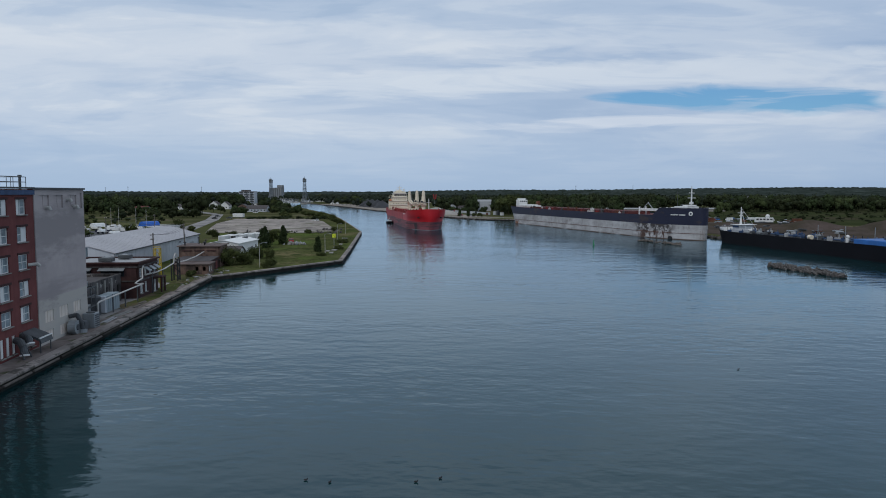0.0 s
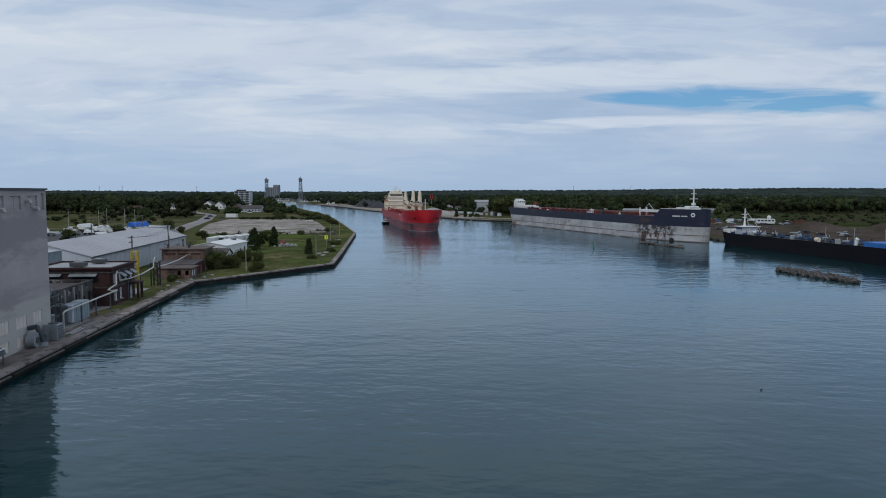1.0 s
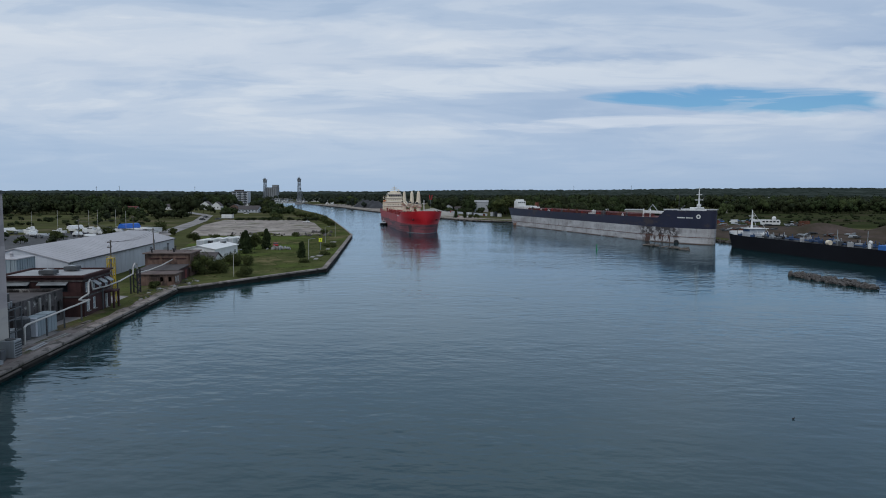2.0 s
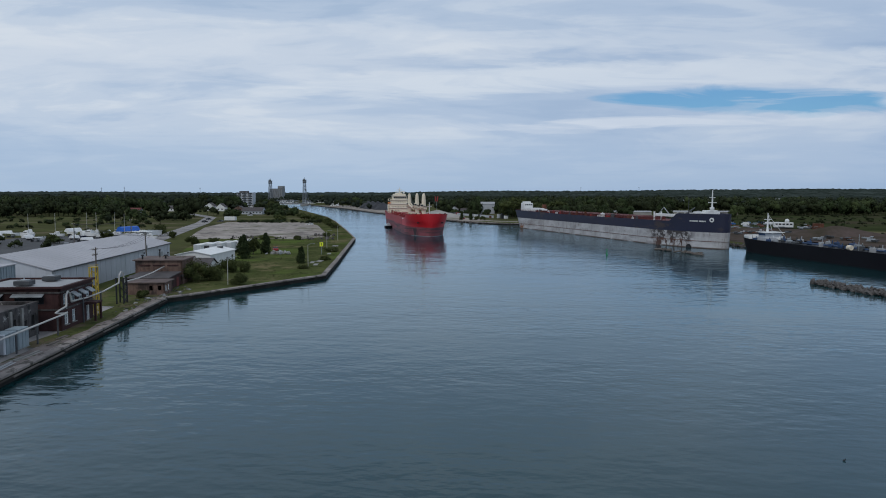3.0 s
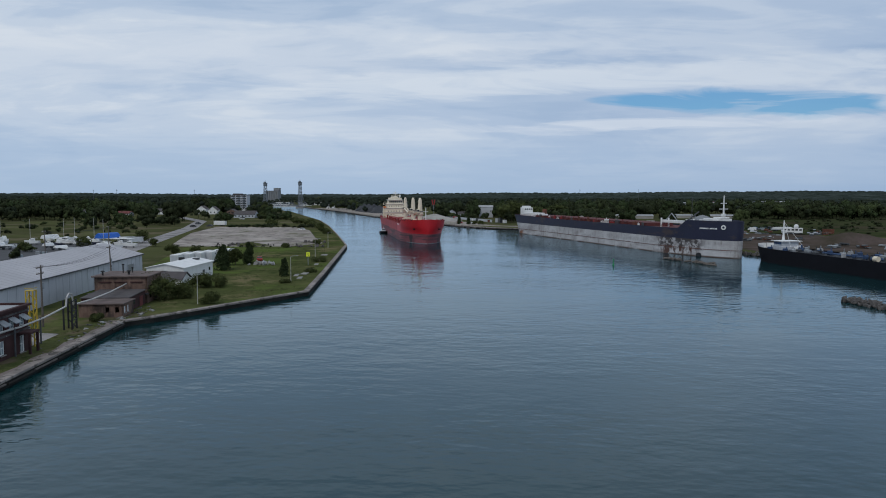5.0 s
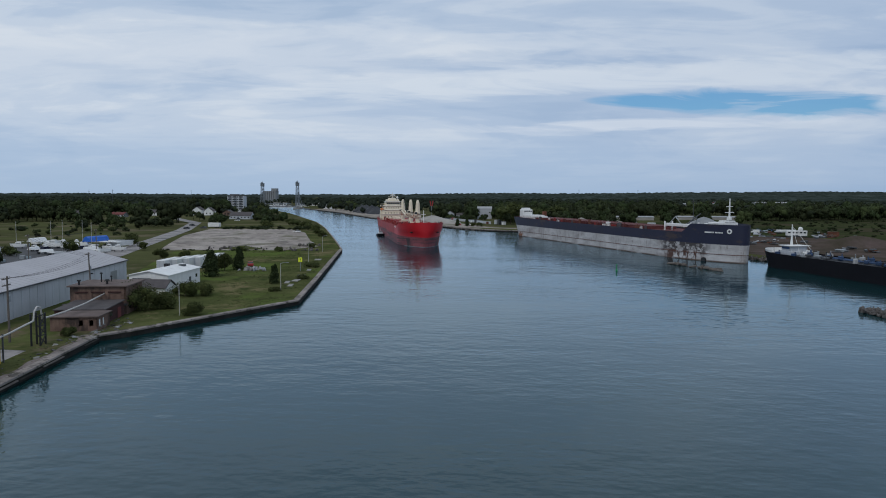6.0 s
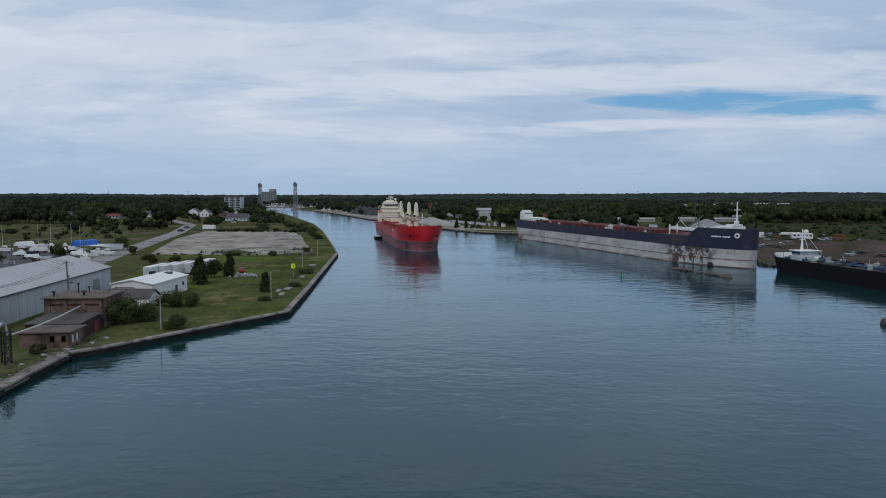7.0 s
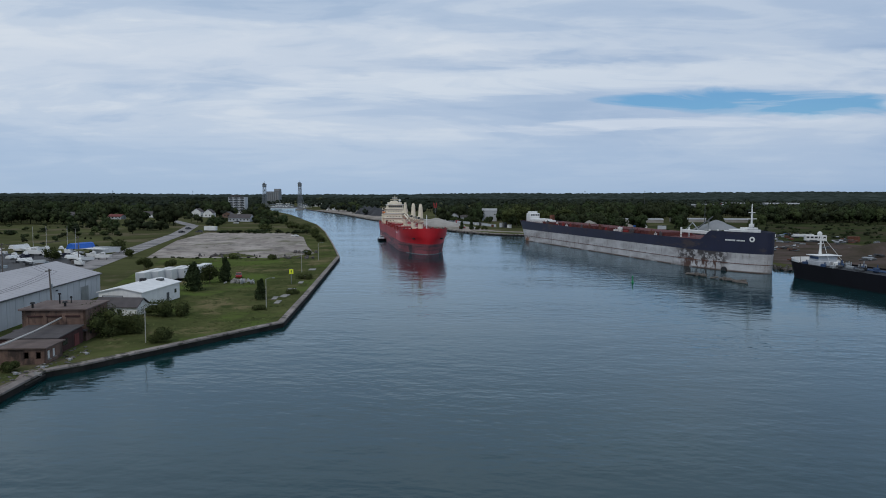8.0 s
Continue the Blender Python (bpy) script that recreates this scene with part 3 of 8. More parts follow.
def build_quay():
    # coping along each straight stretch of the left bank, with timber walers on the near ones
    for i, (a, b) in enumerate(zip(EDGE_LEFT[:9], EDGE_LEFT[1:10])):
        a, b = Vector(a), Vector(b)
        length = (b - a).length
        ang = math.degrees(math.atan2(b.y - a.y, b.x - a.x))
        t = thing("quay_wall", pose(a.x, a.y, 0, rz=ang), "weathered concrete quay wall with timber rubbing strips", "quay wall", "quay walls", "structure")
        wide = 1.3 if i < 6 else 0.7
        part("coping", box(bmesh.new(), (length / 2, wide / 2 - 0.12, G - 0.06), (length - 0.01, wide, 0.34), 0, 0.05), "quay_top", t)
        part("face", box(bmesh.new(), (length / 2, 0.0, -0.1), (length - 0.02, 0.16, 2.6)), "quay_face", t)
        if i < 2:
            # old timbers along the edge, some sagging or gone
            rnd = random.Random(60 + i)
            n = int(length / 6.2)
            for k in range(n):
                if rnd.random() < 0.85:
                    part("waler", box(bmesh.new(), ((k + 0.5) * length / n, -0.16, 1.0 + rnd.uniform(-0.1, 0.06)), (length / n - rnd.uniform(0.1, 0.9), 0.3, 0.2), rnd.uniform(-0.4, 0.4), 0.03), "timber" if rnd.random() < 0.45 else "waler_wood", t)
    for a, b in zip(EDGE_RIGHT[:8], EDGE_RIGHT[1:9]):
        a, b = Vector(a), Vector(b)
        length = (b - a).length
        ang = math.degrees(math.atan2(b.y - a.y, b.x - a.x))
        t = thing("canal_wall", pose(a.x, a.y, 0, rz=ang), "grey concrete canal wall", "quay wall", "canal walls", "structure")
        part("coping", box(bmesh.new(), (length / 2, 0.4, G - 0.1), (length - 0.02, 0.9, 0.5)), "quay_top", t)
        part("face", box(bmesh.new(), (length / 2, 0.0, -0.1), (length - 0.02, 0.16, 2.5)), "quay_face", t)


build_quay()


# ---- ships ----
def half_width(B, L, E, R, s, z, H, rake, flare, transom, p=2.2):
    """Half breadth of a hull s metres behind the stem at deck level, at height z."""
    k = max(0.0, min(1.0, z / H))
    s0 = rake * (1 - k)
    e = E * (1.0 - flare * k)
    a = max(0.0, min(1.0, (s - s0) / e))
    f = (1 - (1 - a) ** p) ** (1 / p)
    c = max(0.0, min(1.0, (L - s) / (R * (1.25 - 0.5 * k))))
    g = transom * k + (1 - transom * k) * (1 - (1 - c) ** 2.2) ** 0.5
    return B / 2 * min(f, g)


def hull_band(dims, zs, sheer, push=0.0, s_range=None, flare_out=None):
    """A closed strip of hull plating between the heights in zs; sheer(s) raises the topmost one, flare_out(s, z) widens it."""
    B, L, E, R, H, rake, flare, transom, p = dims
    fr = sorted({*[i / 60 for i in range(61)], *[i / 240 for i in range(40)], *[1 - i / 240 for i in range(24)]})
    stations = [f * L for f in fr]
    if s_range:
        stations = sorted({s_range[0], s_range[1], *[s for s in stations if s_range[0] < s < s_range[1]]})
    bm = bmesh.new()
    for side in (1, -1):
        rows = []
        for s in stations:
            row = []
            for z in zs:
                zz = z if z < zs[-1] else z + sheer(s)
                w = half_width(B, L, E, R, s, z, H, rake, flare, transom, p) + push
                w += flare_out(s, z) if flare_out else 0.0
                k = max(0.0, min(1.0, z / H))
                y = -max(s, rake * (1 - k)) if w <= push + 1e-4 and s < L / 2 else -s
                row.append(bm.verts.new((side * w, y, zz)))
            rows.append(row)
        for a, b in zip(rows, rows[1:]):
            for i in range(len(zs) - 1):
                q = (a[i], a[i + 1], b[i + 1], b[i])
                try:
                    bm.faces.new(q if side > 0 else q[::-1])
                except ValueError:
                    pass
        if side > 0:
            first = rows
    if not s_range:
        end = rows[-1]
        for i in range(len(zs) - 1):
            bm.faces.new((first[-1][i], end[i], end[i + 1], first[-1][i + 1]))
    bmesh.ops.remove_doubles(bm, verts=bm.verts, dist=0.02)
    bmesh.ops.recalc_face_normals(bm, faces=bm.faces)
    for f in bm.faces:
        f.smooth = True
    return bm


def hull_deck(dims, z, sheer, s0, s1):
    B, L, E, R, H, rake, flare, transom, p = dims
    bm = bmesh.new()
    prev = None
    n = 60
    for i in range(n + 1):
        s = s0 + (s1 - s0) * i / n
        w = max(0.05, half_width(B, L, E, R, s, H, H, rake, flare, transom, p) - 0.1)
        row = [bm.verts.new((w, -s, z + sheer(s))), bm.verts.new((-w, -s, z + sheer(s)))]
        if prev:
            bm.faces.new((prev[0], prev[1], row[1], row[0]))
        prev = row
    bmesh.ops.recalc_face_normals(bm, faces=bm.faces)
    return bm


def rail(bm, pts, h=1.1, step=2.0, r=0.04):
    for a, b in zip(pts, pts[1:]):
        a, b = Vector(a), Vector(b)
        k = max(1, int((b - a).length / step))
        for i in range(k + 1):
            p = a.lerp(b, i / k)
            tube(bm, p, p + Vector((0, 0, h)), r, n=4)
        for z in (h, h * 0.5):
            tube(bm, a + Vector((0, 0, z)), b + Vector((0, 0, z)), r, n=4)
    return bm


def build_red_ship():
    ship = thing("cargo_ship", pose(0, 0, 0), "red bulk cargo ship with cream deckhouse and cranes under way", "cargo ship")
    dims = (20.8, 160.0, 30.0, 26.0, 9.0, 1.6, 0.32, 0.75, 1.65)
    sheer = lambda s: 1.9 * max(0.0, min(1.0, (25 - s) / 7.0)) + 0.5 * max(0, 1 - s / 90) ** 2 + 0.6 * max(0.0, 1 - s / 12)
    flare = lambda s, z: 1.5 * max(0.0, (z - 5.6) / 3.4) ** 1.6 * max(0.0, 1 - s / 34) * min(1.0, s / 2.0)
    part("boot_topping", hull_band(dims, [-1.0, 1.5, 3.2, 5.0], lambda s: 0.0), "red_dull", ship, "dull worn dark red lower hull")
    part("hull_side", hull_band(dims, [5.0, 7.0, 9.0], sheer, 0.0, (40, 160)), "red_hull", ship, "matt red hull side")
    part("bow_plating", hull_band(dims, [5.0, 6.2, 7.4, 8.3, 9.0], sheer, 0.0, (0, 40), flare), "red_bright", ship, "freshly painted bright red bow")
    part("stem_bar", tubes([((0, -1.62, -1.0), (0, -0.74, 5.0), 0.2)], 8), "red_dull", ship)
    for side in (1, -1):
        for k in range(7):
            q = 2.5 + 3.3 * k
            w = half_width(*dims[:4], q, 9, 9, dims[5], dims[6], dims[7], dims[8]) + flare(q, 9.0)
            part("fairlead", boxes([((side * (w - 0.15), -q, 9.0 + sheer(q)), (0.5, 1.0, 0.45), 0, 0.1), ((side * (w - 0.6), -q - 0.8, 9.0 + sheer(q)), (0.3, 0.3, 1.2), 0, 0.05)]), "black" if k % 2 else "red_deck", ship)
    part("deck", hull_deck(dims, 8.3, lambda s: 0.0, 20, 159.5), "red_deck", ship)
    part("forecastle_deck", hull_deck(dims, 9.7, lambda s: 0.0, 0.5, 21.5), "red_deck", ship)
    part("forecastle_bulkhead", box(bmesh.new(), (0, -21.5, 9.1), (17.2, 0.3, 1.6)), "red_bright", ship)
    for s in (33.5, 46, 65, 79, 100.5, 114):
        h = part("hatch_cover", boxes([((0, -s, 9.4), (14, 10.4, 1.0), 0, 0.1), ((0, -s, 8.8), (14.6, 11.0, 1.1))]), "red_deck", ship)
        part("rib", boxes([((x, -s, 9.95), (0.2, 10.2, 0.14)) for x in (-5, -2.5, 0, 2.5, 5)]), "red_hull", h)
    for s, jib in ((28.0, 1), (55.0, 1), (90.0, -1)):
        c = part("crane", tubes([((0, -s, 8), (0, -s, 13.4), 1.15), ((0, -s, 13.2), (0, -s, 13.9), 1.5, 1.9)], 14), "cream", ship, "cream deck crane")
        part("crane_house", tubes([((0, -s, 13.9), (0, -s, 15.2), 1.85, 1.75), ((0, -s, 15.2), (0, -s, 20.8), 1.35, 0.95), ((0, -s, 20.8), (0, -s, 22.2), 0.95, 0.5), ((-0.8, -s, 20.2), (0.8, -s, 20.2), 0.55)], 6), "cream", c)
        part("crane_ledge", tubes([((0, -s, 15.2), (0, -s, 15.4), 2.1)], 12), "metal_dark", c)
        part("crane_cab", boxes([((1.2, -s + 1.5, 15.4), (1.5, 1.4, 2.0), 0, 0.15)]), "cream", c)
        part("crane_cab_window", boxes([((1.2, -s + 2.22, 15.7), (1.2, 0.06, 1.0)), ((1.97, -s + 1.5, 15.7), (0.06, 1.0, 1.0))]), "glass", c)
        jb = bmesh.new()
        for dx in (-0.9, 0.9):
            tube(jb, (dx, -s - 1.6 * jib, 15.6), (dx * 0.4, -s - 24 * jib, 12.6), 0.45, 0.3, 6)
        for i in range(8):
            f = i / 7
            tube(jb, (-0.9 + 0.5 * f, -s - (1.6 + 22 * f) * jib, 15.6 - 3 * f), (0.9 - 0.5 * f, -s - (1.6 + 22 * f) * jib, 15.6 - 3 * f), 0.12, n=4)
        part("jib", jb, "cream", c)
        part("hoist_cable", tubes([((0.3, -s, 22.2), (0.2, -s - 23.5 * jib, 12.9), 0.05), ((-0.3, -s, 22.2), (-0.2, -s - 23.5 * jib, 12.9), 0.05)], 4), "metal_dark", c)
    house = part("deckhouse", boxes([((1.4, -142, 11.6), (13.4, 13, 6.6), 0, 0.15), ((1.2, -142.5, 16.2), (11.0, 12, 2.8), 0, 0.15), ((0.8, -142.5, 18.9), (9.4, 11, 2.7), 0, 0.15),
                                     ((0.8, -142.0, 20.9), (8.2, 9, 1.6), 0, 0.15), ((1.0, -141, 17.45), (15.5, 2.6, 0.9), 0, 0.1)]), "cream", ship, "cream painted deckhouse")
    for z, w, y in ((18.9, 8.8, -136.96), (12.9, 11, -135.46), (10.4, 11, -135.46), (16.2, 9.4, -136.46)):
        big = z > 18
        k = 7 if big else 6
        for i in range(k):
            x = -w / 2 + w * (i + 0.5) / k + (0.8 if big else 1.2)
            part("window", box(bmesh.new(), (x, y, z + (0.2 if big else 0)), (w / k * (0.82 if big else 0.28), 0.1, 1.1 if big else 0.6)), "glass", house)
    part("funnel", boxes([((0, -152.5, 17), (5, 5, 11), 0, 0.4)]), "cream", ship)
    part("radar_mast", tubes([((0.6, -142, 21.5), (0.6, -142, 26.2), 0.28, 0.12), ((-2.2, -142, 23.4), (3.4, -142, 23.4), 0.12), ((-1, -142, 24.9), (2.2, -142, 24.9), 0.1)], 6), "cream", ship)
    part("foremast", tubes([((0, -8, 9.6), (0, -8, 17.6), 0.3, 0.16), ((-1.2, -8, 15.6), (1.2, -8, 15.6), 0.1)], 6), "white", ship)
    for x, y in ((-3, -9), (3, -9), (0, -15)):
        part("windlass", boxes([((x, y, 10.4), (2.4, 2.2, 1.4), 0, 0.2), ((x, y - 1.6, 10.6), (0.9, 0.8, 1.8), 0, 0.1)]), "red_deck", ship)
    for sx in (1, -1):
        part("anchor", boxes([((sx * 5.6, -5.4, 8.2), (0.9, 0.7, 1.9), sx * 40, 0.1), ((sx * 5.8, -5.2, 7.3), (2.2, 0.7, 0.6), sx * 40, 0.1)]), "black", ship)
        pts = [(sx * (half_width(*dims[:4], s, 9, 9, dims[5], dims[6], dims[7], dims[8]) - 0.2), -s, 8.9) for s in range(26, 165, 6)]
        part("railing", rail(bmesh.new(), pts, 1.1, 3.0, 0.05), "red_deck", ship)
        part("life_raft", boxes([((sx * 7.0 + 1.0, -139, 15.3), (1.6, 6.2, 1.5), 0, 0.4)]), "orange", ship, "orange covered lifeboat")
    for s in (25, 40, 60, 74, 95, 108, 122):
        for sx in (1, -1):
            part("vent_post", tubes([((sx * 7.6, -s, 8.2), (sx * 7.6, -s, 10.2), 0.35), ((sx * 7.6, -s, 10.2), (sx * 7.6, -s, 10.7), 0.55)], 8), "red_deck", ship)
    part("bow_foam", hull_band(dims, [0.3, 0.64], lambda s: 0.0, 0.2, (0, 16)), "foam", ship, "thin white foam along the waterline")
    for s in (20.5, 38, 72.5, 107, 126):
        part("deck_house", boxes([((0.0, -s, 9.6), (5.0, 2.4, 2.6), 0, 0.1), ((3.4, -s, 9.2), (1.2, 1.2, 2.0), 0, 0.1), ((-4.0, -s, 9.0), (1.6, 1.2, 1.6), 0, 0.1)]), "cream" if s > 30 else "red_deck", ship)
    part("deck_ledge", boxes([((1.2, -141.8, 14.9), (14.2, 13.6, 0.22)), ((1.2, -142.2, 17.6), (12.2, 12.6, 0.2)), ((0.8, -142.2, 20.3), (10.4, 11.8, 0.2)), ((1.4, -141.8, 12.1), (14.4, 13.8, 0.2))]), "white", house, "pale deck edges around the deckhouse")
    for x, xd in ((-5.9, -3.6), (7.8, 6.4)):
        part("wing_window", box(bmesh.new(), (x, -139.65, 17.6), (1.0, 0.06, 0.7)), "glass", house)
        part("doorway", box(bmesh.new(), (xd, -135.46, 9.6), (1.0, 0.08, 2.0)), "black", house)
    part("radar_scanner", boxes([((0.6, -141.6, 24.3), (3.4, 0.3, 0.35), 20, 0.05), ((0.6, -141.6, 22.6), (2.4, 0.3, 0.3), -30, 0.05)]), "white", house)
    part("satellite_dome", tubes([((-2.4, -141, 21.6), (-2.4, -141, 22.6), 0.3), ((-2.4, -141, 22.5), (-2.4, -141, 23.8), 0.75, 0.4)], 10), "white", house)
    part("wing_rail", rail(bmesh.new(), [(-6.6, -139.8, 17.9), (8.6, -139.8, 17.9)], 1.0, 1.5, 0.05), "cream", house)
    part("ladder_tower", boxes([((-6.4, -138, 13), (1.2, 3.0, 9.0), 0, 0.1)]), "cream", house)
    part("ladder_tower", boxes([((8.6, -138.5, 11.5), (1.0, 4.0, 6.0), 0, 0.1)]), "cream", house)
    # unreadable name on the bow as plain bars
    for i in range(8):
        s = 24.5 + i * 1.9 + (1.2 if i > 3 else 0)
        w = half_width(*dims[:4], s, 8.4, 9, dims[5], dims[6], dims[7], dims[8])
        part("name_bar", box(bmesh.new(), (w + 0.03, -s, 8.5), (0.12, 1.1, 0.55)), "white", ship)
    return ship


def build_blue_ship():
    ship = thing("lake_freighter", pose(98.2, 308.2, 0, rz=180 + 20.2), "navy and worn grey laker hull moored for scrapping", "cargo ship")
    dims = (23.0, 190.0, 36.0, 14.0, 11.0, 0.6, 0.06, 0.85, 1.7)
    sheer = lambda s: 3.4 * max(0.0, min(1.0, (23.5 - s) / 4)) + 0.7 * max(0.0, (s - 120) / 67)
    part("lower_hull", hull_band(dims, [-1.0, 2.0, 4.5, 7.0], lambda s: 0.0), "hull_grey", ship, "streaked grey lower hull with rust")
    part("upper_hull", hull_band(dims, [7.0, 9.0, 11.0], sheer), "navy", ship, "navy blue upper hull")
    part("deck", hull_deck(dims, 10.6, lambda s: 0.0, 22, 189.5), "deck_rust", ship)
    part("forecastle_deck", hull_deck(dims, 13.6, lambda s: 0.0, 0.8, 23), "navy", ship)
    part("rub_line", hull_band(dims, [3.25, 3.45], lambda s: 0.0, 0.12), "rust", ship)
    for i in range(14):
        s = 54 + i * 8.4
        h = part("hatch", boxes([((0, -s, 11.2), (13, 6.6, 1.2), 0, 0.1)]), "deck_rust", ship)
        part("cover", boxes([((0, -s, 11.88), (13.3, 6.8, 0.18))]), "deck_rust", h)
    part("pilot_house", boxes([((0, -13.4, 14.3), (7.0, 8.4, 1.4), 0, 0.2), ((0, -11.2, 15.3), (4.6, 4.0, 0.8), 0, 0.2), ((2.9, -18.6, 14.0), (1.2, 2.4, 0.9), 0, 0.1)]), "white", ship, "low white forward house")
    for y in (-9.46,):
        for x in (-3.6, -1.2, 1.2, 3.6):
            part("window", box(bmesh.new(), (x * 0.7, y + 0.2, 14.5), (1.0, 0.1, 0.6)), "glass", ship)
    part("mast", tubes([((0, -10.0, 13), (0, -10.0, 24.0), 0.45, 0.18), ((-2, -10.0, 18.8), (2, -10.0, 18.8), 0.14), ((-1.4, -10.0, 21.0), (1.4, -10.0, 21.0), 0.14), ((0, -10.0, 16), (0, -10.0, 17), 0.9)], 6), "white", ship)
    part("boom", boxes([((3, -34.5, 13.0), (1.8, 19, 1.2), 0, 0.1)]), "white", ship, "white unloading boom")
    for x in (1.2, 4.8):
        for y in (-26, -43):
            part("boom_post", tubes([((x, y, 10.6), (x, y, 14.4), 0.35)], 6), "white", ship)
    for y in (-44.5, -32.5):
        part("boom_strut", tubes([((3, y, 12), (3, -38.5, 16.4), 0.2)], 6), "metal", ship)
    part("aft_house", boxes([((5, -183, 13.8), (6, 5.5, 4.8), 0, 0.2), ((5, -183.5, 16.6), (4.4, 3.6, 1.2), 0, 0.1)]), "white", ship, "white aft wheelhouse")
    part("aft_cabin", boxes([((4, -174, 12.2), (9, 11, 2.0), 0, 0.15), ((4, -162, 12.0), (5, 4, 1.6), 0, 0.15)]), "white", ship)
    for x in (3.0, 4.3, 5.7, 7.0):
        part("window", box(bmesh.new(), (x, -180.2, 15.2), (0.9, 0.1, 0.8)), "glass", ship)
    part("funnel", tubes([((-2, -172, 12), (-2, -172, 15.4), 1.5, 1.3)], 12), "rust", ship)
    pts = [((half_width(*dims[:4], s, 11, 11, dims[5], dims[6], dims[7], dims[8]) - 0.2), -s, 11.0) for s in range(26, 188, 5)]
    part("railing", rail(bmesh.new(), pts, 1.1, 2.5, 0.06), "deck_rust", ship)
    rnd = random.Random(19)
    for i in range(26):
        s = 50 + i * 4.6 + rnd.uniform(-1, 1)
        x = rnd.uniform(6.5, 9.8)
        h = rnd.uniform(0.8, 2.2)
        k = rnd.choice(["deck_rust", "rust", "deck_rust", "white", "metal_dark", "red_deck"])
        part("deck_fitting", boxes([((x, -s, 10.6 + h / 2), (rnd.uniform(0.5, 1.6), rnd.uniform(0.5, 2.2), h), rnd.uniform(0, 40), 0.08), ((x + 0.4, -s + 0.5, 11.0 + h / 2), (0.2, 0.2, h * 1.2))]), k, ship)
    part("bow_fender", tubes([((half_width(*dims[:4], 13.5, 0.9, 11, dims[5], dims[6], dims[7], dims[8]) - 0.2, -13.5, 0.9), (half_width(*dims[:4], 13.5, 0.9, 11, dims[5], dims[6], dims[7], dims[8]) + 0.6, -13.2, 0.9), 1.0)], 14), "black", ship, "large black tyre fender")
    lg = bmesh.new()
    ES = 4.2
    w = half_width(*dims[:4], ES, 12, 11, dims[5], dims[6], dims[7], dims[8])
    ang = math.degrees(math.atan2(half_width(*dims[:4], ES + 1, 11, 11, dims[5], dims[6], dims[7], dims[8]) - half_width(*dims[:4], ES - 1, 11, 11, dims[5], dims[6], dims[7], dims[8]), 2.0))
    nrm = Vector((math.cos(radians(ang)), math.sin(radians(ang)), 0))
    c = Vector((w, -ES, 12.0)) + nrm * 0.05
    tube(lg, c, c + nrm * 0.12, 0.92, n=24)
    logo = part("bow_emblem", lg, "white", ship, "round white emblem on the bow")
    part("emblem_centre", tube(bmesh.new(), c + nrm * 0.12, c + nrm * 0.2, 0.42, n=20), "navy", logo)
    for i in range(14):
        s = 6.6 + i * 0.46 + (0.4 if i > 5 else 0)
        w = half_width(*dims[:4], s, 10, 11, dims[5], dims[6], dims[7], dims[8])
        dw = half_width(*dims[:4], s + 0.5, 10, 11, dims[5], dims[6], dims[7], dims[8]) - w
        part("name_bar", box(bmesh.new(), (w + 0.04, -s, 11.4), (0.14, 0.34, 0.5), math.degrees(math.atan2(dw, 0.5))), "white", ship)
    return ship


